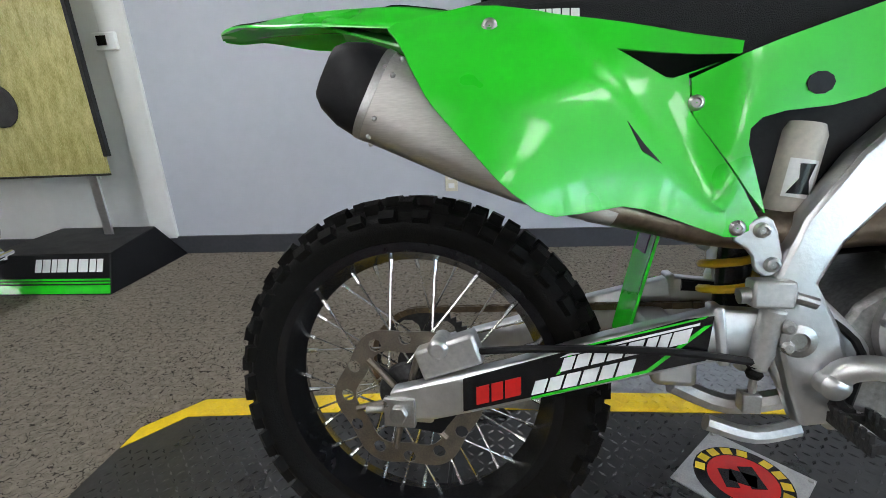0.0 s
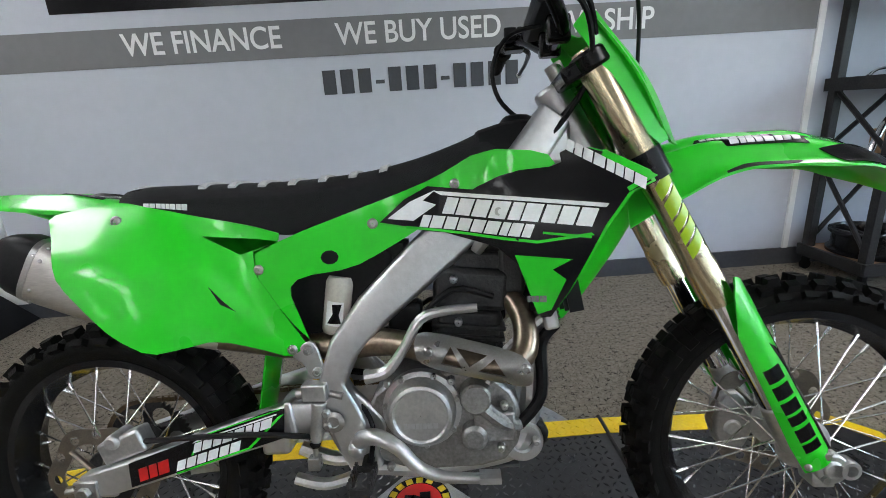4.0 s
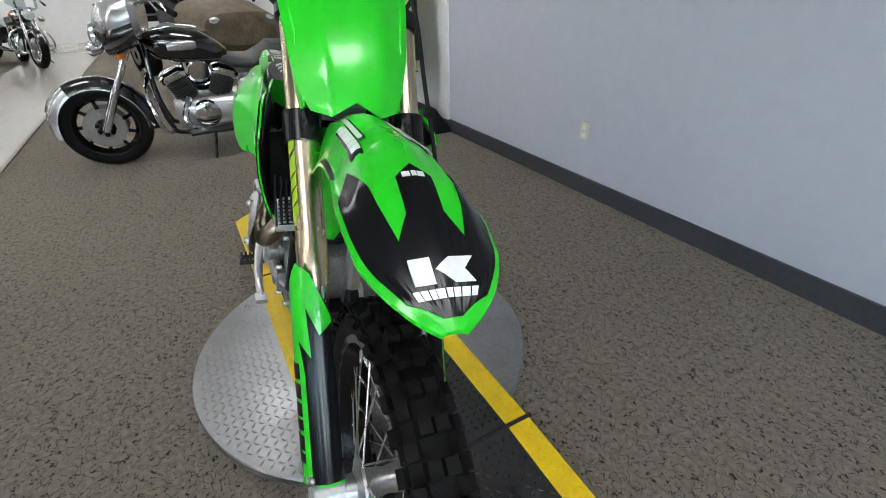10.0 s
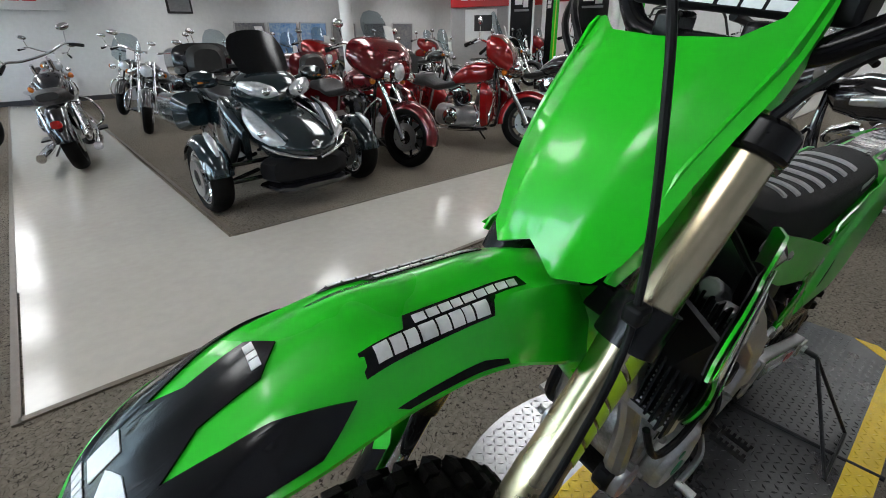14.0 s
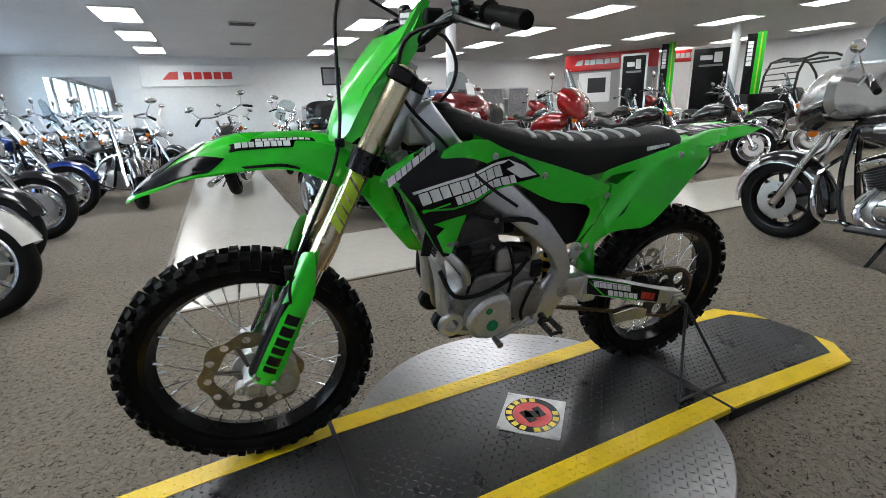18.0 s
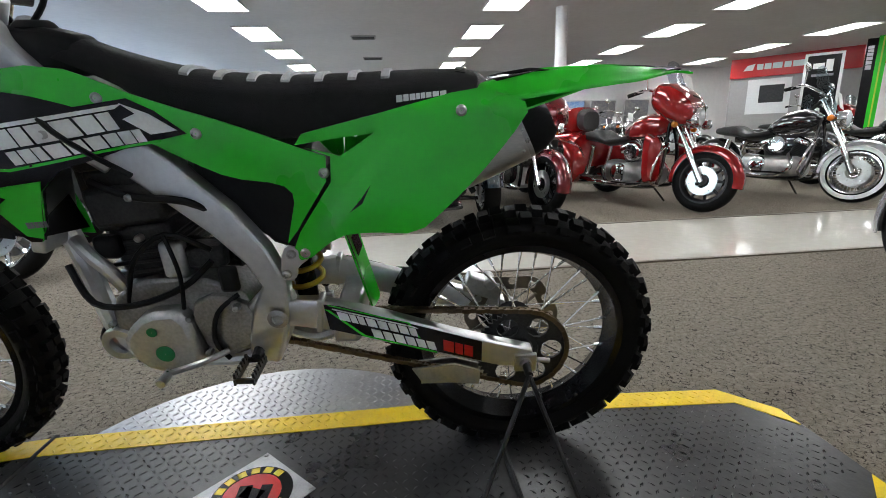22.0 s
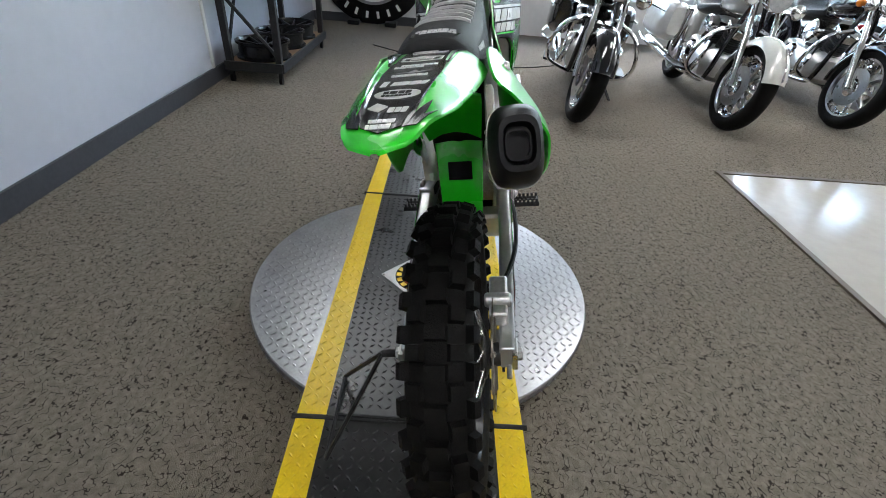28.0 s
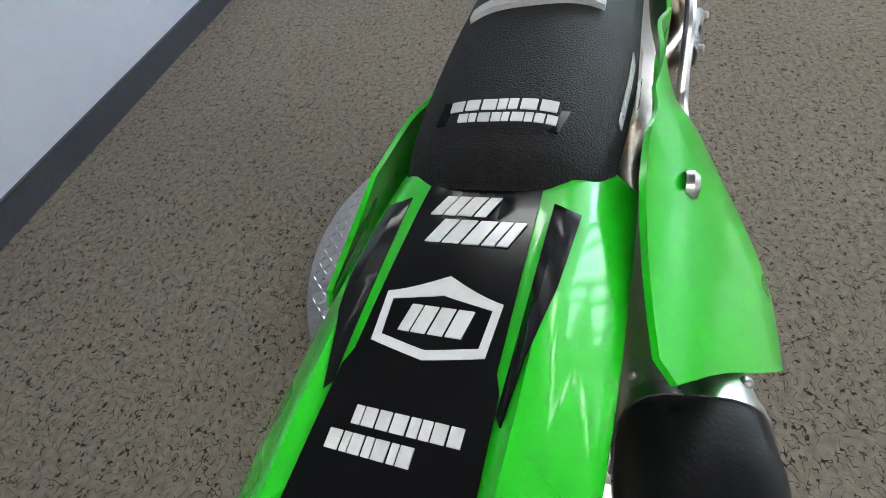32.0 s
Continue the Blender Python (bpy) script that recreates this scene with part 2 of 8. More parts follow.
def poster_mat():
    """A meadow print: pale dry grass with green tufts."""
    m = mat("meadow_print", (0.24, 0.22, 0.05), 0.35, col2=(0.5, 0.45, 0.2), scale=9, mix=0.5, aniso=(3, 3, 1), coat=0.2)
    return m


POSTER = poster_mat()

# ---- mesh helpers ----


class Geo:
    """Collects vertices and faces of one part."""

    def __init__(self):
        self.v, self.f = [], []

    def add(self, v, f):
        k = len(self.v)
        self.v += [tuple(p) for p in v]
        self.f += [tuple(i + k for i in q) for q in f]
        return self

    def box(self, c, s, m=None):
        x, y, z = s[0] / 2, s[1] / 2, s[2] / 2
        v = [Vector((a * x, b * y, d * z)) for a in (-1, 1) for b in (-1, 1) for d in (-1, 1)]
        if m is not None:
            v = [m @ p for p in v]
        return self.add([p + Vector(c) for p in v], [(0, 1, 3, 2), (4, 6, 7, 5), (0, 4, 5, 1), (2, 3, 7, 6), (0, 2, 6, 4), (1, 5, 7, 3)])

    def hexa(self, lo, hi):
        """Eight corners: four below, four above, in the same turn."""
        return self.add(list(lo) + list(hi), [(3, 2, 1, 0), (4, 5, 6, 7), (0, 1, 5, 4), (1, 2, 6, 5), (2, 3, 7, 6), (3, 0, 4, 7)])

    def rings(self, rings, closed=True, caps=True):
        n = len(rings[0])
        v = [p for r in rings for p in r]
        f = []
        for i in range(len(rings) - 1):
            for j in range(n if closed else n - 1):
                a, b = i * n + j, i * n + (j + 1) % n
                f.append((a, b, b + n, a + n))
        if caps:
            f += [tuple(range(n))[::-1], tuple((len(rings) - 1) * n + j for j in range(n))]
        return self.add(v, f)

    def tube(self, pts, r, n=10, smooth=3, caps=True, flat=1.0):
        """A round bar along points; r: one radius or one a point."""
        p = [Vector(a) for a in pts]
        rr = list(r) if isinstance(r, (list, tuple)) else [r] * len(p)
        if smooth and len(p) > 2:
            q, qr = [], []
            for i in range(len(p) - 1):
                a, b, c, d = p[max(i - 1, 0)], p[i], p[i + 1], p[min(i + 2, len(p) - 1)]
                for k in range(smooth + 1):
                    t = k / (smooth + 1)
                    q.append(0.5 * (2 * b + (c - a) * t + (2 * a - 5 * b + 4 * c - d) * t * t + (3 * b - a - 3 * c + d) * t ** 3))
                    qr.append(rr[i] * (1 - t) + rr[i + 1] * t)
            p, rr = q + [p[-1]], qr + [rr[-1]]
        rings, up = [], None
        for i, a in enumerate(p):
            d = (p[min(i + 1, len(p) - 1)] - p[max(i - 1, 0)]).normalized()
            if up is None:
                up = Vector((0, 0, 1)) if abs(d.z) < 0.9 else Vector((1, 0, 0))
            s = d.cross(up).normalized()
            up = s.cross(d).normalized()
            rings.append([a + rr[i] * (math.cos(k * math.tau / n) * s + flat * math.sin(k * math.tau / n) * up) for k in range(n)])
        return self.rings(rings, caps=caps)

    def cyl(self, a, b, r, r2=None, n=16):
        return self.tube([a, b], [r, r if r2 is None else r2], n, 0)

    def lathe(self, prof, n=48, c=(0, 0, 0), closed=False, axis="y"):
        """Turns a profile of (radius, place along the axis)."""
        rings = []
        for i in range(n):
            a = i * math.tau / n
            ca, sa = math.cos(a), math.sin(a)
            if axis == "y":
                rings.append([(c[0] + r * ca, c[1] + y, c[2] + r * sa) for r, y in prof])
            elif axis == "z":
                rings.append([(c[0] + r * ca, c[1] - r * sa, c[2] + y) for r, y in prof])
            else:
                rings.append([(c[0] + y, c[1] + r * ca, c[2] + r * sa) for r, y in prof])
        m = len(prof)
        v = [p for r in rings for p in r]
        f = []
        for i in range(n):
            for j in range(m if closed else m - 1):
                a, b = i * m + j, i * m + (j + 1) % m
                c2, d = ((i + 1) % n) * m + (j + 1) % m, ((i + 1) % n) * m + j
                f.append((a, d, c2, b))
        return self.add(v, f)

    def ball(self, c, s, n=16, k=10):
        prof = [(max(1e-4, math.sin(math.pi * i / k)), -math.cos(math.pi * i / k)) for i in range(k + 1)]
        g = Geo().lathe(prof, n, axis="z")
        return self.add([(c[0] + x * s[0], c[1] + y * s[1], c[2] + z * s[2]) for x, y, z in g.v], g.f)

    def prism(self, poly, y0, y1):
        """Outline in x and z, from y0 to y1."""
        n = len(poly)
        v = [(x, y0, z) for x, z in poly] + [(x, y1, z) for x, z in poly]
        f = [tuple(range(n)), tuple(range(2 * n - 1, n - 1, -1))] + [(i, i + n, (i + 1) % n + n, (i + 1) % n) for i in range(n)]
        return self.add(v, f)

    def moved(self, m):
        self.v = [tuple(m @ Vector(p)) for p in self.v]
        return self


def data_of(name, g, m, angle=35):
    me = bpy.data.meshes.new(name)
    me.from_pydata(g.v, [], g.f)
    me.polygons.foreach_set("use_smooth", [True] * len(me.polygons))
    me.materials.append(m)
    if angle < 180:
        me.set_sharp_from_angle(angle=radians(angle))
    me.update()
    return me


def tidy(me):
    b = bmesh.new()
    b.from_mesh(me)
    bmesh.ops.recalc_face_normals(b, faces=b.faces)
    b.to_mesh(me)
    b.free()


def part(name, g, m, parent=None, label="", at=None, bevel=0.0, angle=35, fix=True):
    """Links a Geo (or a mesh) as ONE mesh object under a thing or a part."""
    me = g
    if isinstance(g, Geo):
        me = bpy.data.meshes.new(name)
        me.from_pydata(g.v, [], g.f)
        if fix:
            tidy(me)
        me.polygons.foreach_set("use_smooth", [True] * len(me.polygons))
        me.materials.append(m)
        me.set_sharp_from_angle(angle=radians(angle))
    ob = new(name, me)
    if parent is not None:
        ob.parent = parent
    if at is not None:
        ob.matrix_local = at
    if label:
        ob["label"] = label
    if name.endswith("_mark"):
        tagged(ob, label, kind="stuff")
    if bevel:
        b = ob.modifiers.new("bevel", "BEVEL")
        b.width, b.segments, b.limit_method, b.angle_limit = bevel, 2, "ANGLE", radians(40)
    return ob


def thing(name, label, category, at=None, group="", kind=""):
    ob = new(name)
    ob.empty_display_size = 0.1
    if at is not None:
        ob.matrix_basis = at
    return tagged(ob, label, category, group, kind)


def solid(name, g, m, label, category, at=None, group="", kind="", bevel=0.0):
    return tagged(part(name, g, m, None, "", at, bevel), label, category, group, kind)


def round_poly(p, k=2):
    """Rounds an outline by cutting its corners."""
    for _ in range(k):
        q = []
        for i, a in enumerate(p):
            b = p[(i + 1) % len(p)]
            q += [(0.78 * a[0] + 0.22 * b[0], 0.78 * a[1] + 0.22 * b[1]), (0.22 * a[0] + 0.78 * b[0], 0.22 * a[1] + 0.78 * b[1])]
        p = q
    return p


def inside(p, poly):
    r = False
    for i, a in enumerate(poly):
        b = poly[i - 1]
        if (a[1] > p[1]) != (b[1] > p[1]) and p[0] < (b[0] - a[0]) * (p[1] - a[1]) / (b[1] - a[1]) + a[0]:
            r = not r
    return r


def patch(f, outline, holes=(), step=0.03, off=0.0, thick=0.003, side=1, g=None, aspect=1.0):
    """A sheet on the surface f(u, v), bounded by an outline in u and v, with thickness below it."""
    from mathutils.geometry import delaunay_2d_cdt
    pts, edges, faces = [], [], []
    for loop in (outline, *holes):
        ring = []
        for i, a in enumerate(loop):
            b = loop[(i + 1) % len(loop)]
            d = max(1, int(math.hypot(b[0] - a[0], (b[1] - a[1]) * aspect) / step))
            for k in range(d):
                ring.append(len(pts))
                pts.append(Vector((a[0] + (b[0] - a[0]) * k / d, a[1] + (b[1] - a[1]) * k / d)))
        edges += [(ring[i], ring[(i + 1) % len(ring)]) for i in range(len(ring))]
        faces.append(ring)
    us, vs = [p.x for p in pts], [p.y for p in pts]
    nu, nv = int((max(us) - min(us)) / step), int((max(vs) - min(vs)) * aspect / step)
    for i in range(1, nu + 1):
        for j in range(1, nv + 1):
            q = (min(us) + (max(us) - min(us)) * i / (nu + 1), min(vs) + (max(vs) - min(vs)) * j / (nv + 1))
            if inside(q, outline) and not any(inside(q, h) for h in holes):
                pts.append(Vector(q))
    ov, _, of, *_ = delaunay_2d_cdt(pts, edges, [], 0, 1e-6)
    keep = []
    for q in of:
        c = (sum(ov[i].x for i in q) / len(q), sum(ov[i].y for i in q) / len(q))
        if inside(c, outline) and not any(inside(c, h) for h in holes):
            keep.append(q)
    of = keep
    top, low, e = [], [], 1e-3
    for p in ov:
        a = Vector(f(p.x, p.y))
        n = (Vector(f(p.x + e, p.y)) - a).cross(Vector(f(p.x, p.y + e)) - a)
        n = n.normalized() * side if n.length > 0 else Vector((0, 0, 1))
        top.append(a + n * off), low.append(a + n * (off - thick))
    k = len(ov)
    count = {}
    for q in of:
        for i in range(len(q)):
            a, b = q[i], q[(i + 1) % len(q)]
            count[(min(a, b), max(a, b))] = count.get((min(a, b), max(a, b)), []) + [(a, b)]
    fs = [tuple(q) for q in of] + [tuple(i + k for i in q[::-1]) for q in of]
    fs += [(b, a, a + k, b + k) for es in count.values() if len(es) == 1 for a, b in es]
    return (g or Geo()).add(top + low, fs)


def bars(f, u0, v0, u1, v1, n, off=0.001, slant=0.0, seed=1, side=1, fill=0.84, g=None, step=0.02):
    """A mark that stands for lettering: n plain upright blocks of uneven width between two corners in u and v."""
    r = random.Random(seed)
    w = [r.uniform(0.7, 1.3) for _ in range(n)]
    s = (u1 - u0) / sum(w)
    g, u = g or Geo(), u0
    for k in w:
        a, b = u, u + k * s * fill
        d = slant * (v1 - v0)
        patch(f, [(a, v0), (b, v0), (b + d, v1), (a + d, v1)], (), step, off, 0.0008, side, g)
        u += k * s
    return g


def ease(a, b, x):
    t = min(1.0, max(0.0, (x - a) / (b - a)))
    return t * t * (3 - 2 * t)


def curve(keys, x):
    """A smooth line through (x, value) keys that does not overshoot them."""
    if x <= keys[0][0]:
        return keys[0][1]
    if x >= keys[-1][0]:
        return keys[-1][1]
    d = [(q[1] - p[1]) / (q[0] - p[0]) for p, q in zip(keys, keys[1:])]
    i = max(k for k in range(len(d)) if keys[k][0] <= x)

    def slope(k):
        if k == 0:
            return d[0]
        if k == len(d):
            return d[-1]
        return 0.0 if d[k - 1] * d[k] <= 0 else 2 * d[k - 1] * d[k] / (d[k - 1] + d[k])
    (xa, va), (xb, vb) = keys[i], keys[i + 1]
    h = xb - xa
    t = (x - xa) / h
    return va * (1 + 2 * t) * (1 - t) ** 2 + vb * t * t * (3 - 2 * t) + h * (slope(i) * t * (1 - t) ** 2 + slope(i + 1) * t * t * (t - 1))

# ---- the room ----
RX0, RX1, RY0, RY1, RZ = -15.0, 6.3, -14.8, 1.91, 2.82


def quad_slab(x0, y0, x1, y1, z0, z1):
    return Geo().box(((x0 + x1) / 2, (y0 + y1) / 2, (z0 + z1) / 2), (x1 - x0, y1 - y0, z1 - z0))


tagged(part("floor", quad_slab(RX0, RY0, RX1 + 0.2, RY1 + 0.2, -0.1, 0), CARPET), "grey-brown patterned loop carpet floor of the showroom", "floor", kind="structure")
tile_floor = tagged(part("floor_path", quad_slab(RX0, -2.93, 1.93, -1.66, -0.05, 0.006).box((1.375, (-2.93 + RY0) / 2, -0.022), (1.17, -2.93 - RY0, 0.056)), TILE),
                    "glossy cream polished path between the carpets", "floor", kind="structure")
trim = Geo()
trim.box(((RX0 + 1.93) / 2, -1.67, 0.004), (1.97 - RX0, 0.03, 0.012)).box(((RX0 + 0.75) / 2, -2.94, 0.004), (0.75 - RX0, 0.03, 0.012))
trim.box((1.955, (-1.65 + RY0) / 2, 0.004), (0.03, -1.65 - RY0, 0.012)).box((0.745, (-2.93 + RY0) / 2, 0.004), (0.03, -2.93 - RY0, 0.012))
tagged(part("trim", trim, mat("brown_edge_strip", (0.1, 0.075, 0.05), 0.4, col2=(0.14, 0.11, 0.08), scale=20)), "thin brown edging strip along the carpet", "trim", kind="structure")

wall_n = tagged(part("wall_north", quad_slab(-1.8, RY1, RX1 + 0.2, RY1 + 0.2, 0, RZ), WALLG), "pale blue-grey painted wall with lettering", "wall", kind="structure")
tagged(part("wall_north_white", quad_slab(RX0, RY1 + 0.01, -1.8, RY1 + 0.2, 0, RZ), WALLW), "white painted wall behind the posters", "wall", kind="structure")
tagged(part("trim_post", quad_slab(3.06, RY1 - 0.012, 3.1, RY1 + 0.05, 0.1, RZ), WALLW, bevel=0.004), "narrow white upright wall trim", "trim", kind="structure")
tagged(part("trim_corner", quad_slab(-1.97, RY1 - 0.02, -1.8, RY1 + 0.05, 0.1, RZ), WALLW, bevel=0.006), "white corner trim where the grey wall ends", "trim", kind="structure")
tagged(part("wall_south", quad_slab(RX0, RY0 - 0.2, RX1 + 0.2, RY0, 0, RZ), WALLW), "white far wall of the showroom", "wall", kind="structure")
tagged(part("wall_west", quad_slab(RX0 - 0.2, RY0, RX0, RY1 + 0.2, 0, RZ), WALLW), "white side wall of the showroom", "wall", kind="structure")
tagged(part("ceiling", quad_slab(RX0 - 0.2, RY0 - 0.2, RX1 + 0.4, RY1 + 0.4, RZ, RZ + 0.2), CEIL), "low grey-white painted ceiling", "ceiling", kind="structure")
base = Geo().box(((-1.97 + RX1) / 2, RY1 - 0.008, 0.055), (RX1 + 2.02, 0.016, 0.11)).box(((RX0 - 2.02) / 2, RY1, 0.055), (-1.97 - RX0, 0.016, 0.11))
base.box((RX1 - 0.008, 0.9, 0.055), (0.016, 2.0, 0.11)).box((0, RY0 + 0.008, 0.055), (11.8, 0.016, 0.11))
tagged(part("baseboard", base, BASE), "dark slate rubber baseboard", "baseboard", kind="structure")

# lettering and stripe on the grey wall
tagged(part("stripe", quad_slab(-1.8, RY1 - 0.004, 3.06, RY1 + 0.01, 1.44, 1.635), STRIPE, wall_n), "")
tagged(part("stripe_upper", quad_slab(-1.2, RY1 - 0.004, 2.4, RY1 + 0.01, 1.72, 1.8), BLACKG, wall_n), "")


def lettering(txt, x, y, z, h, m, parent, name="lettering", turn=(90, 0, 0), width=None):
    cu = bpy.data.curves.new(name, "FONT")
    cu.body, cu.size, cu.extrude, cu.offset = txt, h / 0.7, 0.0015, 0.002
    tmp = bpy.data.objects.new("tmp", cu)
    me = bpy.data.meshes.new_from_object(tmp)
    bpy.data.objects.remove(tmp)
    w = max(v.co.x for v in me.vertices) - min(v.co.x for v in me.vertices)
    me.materials.clear()
    me.materials.append(m)
    k = (width / w) if width else 1.0
    me.transform(Matrix.Diagonal((k, 1, 1, 1)))
    ob = new(name, me)
    ob.parent = parent
    ob.matrix_local = pose(x, y, z, *turn)
    return ob


lettering("WE FINANCE", -0.86, RY1 - 0.006, 1.497, 0.112, WHITEV, wall_n, width=0.86)
lettering("WE BUY USED", 0.3, RY1 - 0.006, 1.494, 0.112, WHITEV, wall_n, width=0.92)
lettering("WE SHIP", 1.535, RY1 - 0.006, 1.492, 0.112, WHITEV, wall_n, width=0.56)
num = Geo()
xs = 0.19
for k, ch in enumerate("ddd-ddd-dddd"):
    if ch == "d":
        num.box((xs + 0.043, RY1 - 0.003, 1.3), (0.072, 0.006, 0.13))
        xs += 0.1
    else:
        num.box((xs + 0.03, RY1 - 0.003, 1.29), (0.05, 0.006, 0.02))
        xs += 0.072
part("number_bars", num, INK, wall_n, "dark bars in place of a number")

# front wall with windows, towards +x
front = Geo()
front.box((RX1 + 0.1, (0.06 + RY1 + 0.2) / 2, RZ / 2), (0.2, RY1 + 0.2 - 0.06, RZ))
front.box((RX1 + 0.1, (RY0 + 0.06) / 2, 0.26), (0.2, 0.06 - RY0, 0.52)).box((RX1 + 0.1, (RY0 + 0.06) / 2, 2.785), (0.2, 0.06 - RY0, 0.07))
wy = [-1.1, -3.35, -4.45, -6.6, -7.7, -9.8, -10.9, -13.0]
for a in wy:
    front.box((RX1 + 0.1, a, 1.635), (0.2, 0.22, 2.23))
front.box((RX1 + 0.1, RY0 + 0.3, 1.635), (0.2, 0.6, 2.23))
tagged(part("wall_east", front, WALLW), "white front wall with large shop windows", "wall", kind="structure")
edges = [0.06] + wy + [RY0 + 0.6]
for k in range(len(edges) - 1):
    y1, y0 = edges[k] - (0.11 if k else 0), edges[k + 1] + (0.11 if k + 1 < len(edges) - 1 else 0)
    win = thing("window_%d" % (k + 1), "large shop window with slim aluminium frame and bright daylight", "window", kind="structure")
    fr = Geo()
    for a, b, c, d in ((y0, y0 + 0.05, 0.52, 2.75), (y1 - 0.05, y1, 0.52, 2.75), (y0 + 0.05, y1 - 0.05, 0.52, 0.58), (y0 + 0.05, y1 - 0.05, 2.69, 2.75)):
        fr.box((RX1 + 0.08, (a + b) / 2, (c + d) / 2), (0.08, b - a, d - c))
    if y1 - y0 > 1.4:
        fr.box((RX1 + 0.08, (y0 + y1) / 2, 1.635), (0.08, 0.05, 2.11))
    part("window_frame", fr, ALU, win)
    part("window_sill", Geo().box((RX1 - 0.03, (y0 + y1) / 2, 0.515), (0.1, y1 - y0, 0.03)), WALLW, win, bevel=0.004)
    pane = part("pane", Geo().box((RX1 + 0.08, (y0 + y1) / 2, 1.635), (0.008, y1 - y0 - 0.1, 2.11)), GLASS, win)
    pane.visible_shadow = False

# outside
tagged(part("ground", quad_slab(RX1 + 0.2, -200, 300, 200, -0.25, -0.12), mat("pale_concrete", (0.34, 0.33, 0.31), 0.8, col2=(0.42, 0.41, 0.39), scale=0.6, bump=0.1)),
       "pale concrete forecourt outside the windows", "ground", kind="structure")
# the building board is no lamp: its emission stands in for blown-out daylight
tagged(part("backdrop", quad_slab(60, -140, 60.5, 140, -0.2, 6), mat("glowing_far_buildings", (0.4, 0.38, 0.36), 0.8, col2=(0.55, 0.55, 0.55), scale=0.12, emit=(0.9, 0.95, 1.0), strength=1.2)),
       "distant low buildings across the street, glowing in place of bright daylight", "backdrop", kind="structure")

# ceiling panels
panel_a = thing("ceiling_light", "rectangular white fluorescent ceiling light panel switched on", "ceiling light", group="ceiling lights")
fr = Geo()
for a, b, c, d in ((-0.32, -0.3, -0.63, 0.63), (0.3, 0.32, -0.63, 0.63), (-0.3, 0.3, -0.63, -0.61), (-0.3, 0.3, 0.61, 0.63)):
    fr.box(((a + b) / 2, (c + d) / 2, -0.012), (b - a, d - c, 0.03))
part("frame", fr, WALLW, panel_a)
part("diffuser", Geo().box((0, 0, -0.006), (0.6, 1.22, 0.012)), LIGHTM, panel_a)
first = True
for x in (2.65, -1.65, -5.7, -9.6, -13.4):
    for y in (0.4, -1.9, -4.15, -6.4, -8.7, -10.95, -13.2):
        if x == 2.65 and y > -3:
            y += 0.1
        m = pose(x, y, RZ)
        if first:
            panel_a.matrix_basis, first = m, False
        else:
            copy_thing(panel_a, m)
# columns
col = Geo().lathe([(0.001, 0), (0.1, 0), (0.1, RZ), (0.001, RZ)], 24, axis="z")
for x, y in ((-2.65, -6.9), (-10.5, -6.75)):
    solid("column", col, WALLW, "round white painted steel column", "column", pose(x, y, 0), "columns")
# vents
vent = thing("ceiling_vent", "small louvred ceiling air vent", "air vent", group="ceiling vents")
part("frame", Geo().box((0, 0, -0.01), (0.5, 0.3, 0.02)), mat("vent_grey", (0.35, 0.35, 0.34), 0.5), vent, bevel=0.004)
for k in range(6):
    part("slat", Geo().box((0, -0.11 + 0.044 * k, -0.026), (0.44, 0.02, 0.008)), DARKC, vent)
vent.matrix_basis = pose(0.7, -9.13, RZ)
copy_thing(vent, pose(0.6, -11.8, RZ)), copy_thing(vent, pose(-4.0, -3.2, RZ))

# outlet and switch on the north wall
outlet = thing("wall_outlet", "cream plastic wall outlet plate", "outlet", pose(-0.08, RY1, 0.4))
CREAM = mat("cream_plastic", (0.62, 0.58, 0.46), 0.4, col2=(0.58, 0.54, 0.43), scale=30)
part("plate", Geo().box((0, -0.004, 0), (0.07, 0.008, 0.115)), CREAM, outlet, bevel=0.003)
for z in (-0.025, 0.025):
    part("socket", Geo().box((0, -0.0095, z), (0.034, 0.003, 0.028)), WALLW, outlet, bevel=0.002)
therm = thing("thermostat", "white wall thermostat with a dark display", "thermostat", pose(-1.93, RY1 - 0.02, 1.23))
part("case", Geo().box((0, -0.012, 0), (0.13, 0.024, 0.09)), WALLW, therm, bevel=0.006)
part("display", Geo().box((-0.015, -0.026, 0.004), (0.055, 0.004, 0.05)), BLACKG, therm)

# ---- turntable and ramp ----
CX, CY, HD = 0.654, 0.131, 0.059
spin = thing("turntable", "round silver tread-plate turntable under the ramp", "turntable", pose(CX, CY, 0))
part("platter", Geo().lathe([(0.001, 0.012), (0.593, 0.012), (0.599, 0.016), (0.605, 0.052), (0.601, 0.057), (0.001, 0.057)], 96, axis="z"), TREAD, spin)
part("foot", Geo().lathe([(0.001, 0), (0.4, 0), (0.4, 0.013), (0.001, 0.013)], 48, axis="z"), BLKCOAT, spin)


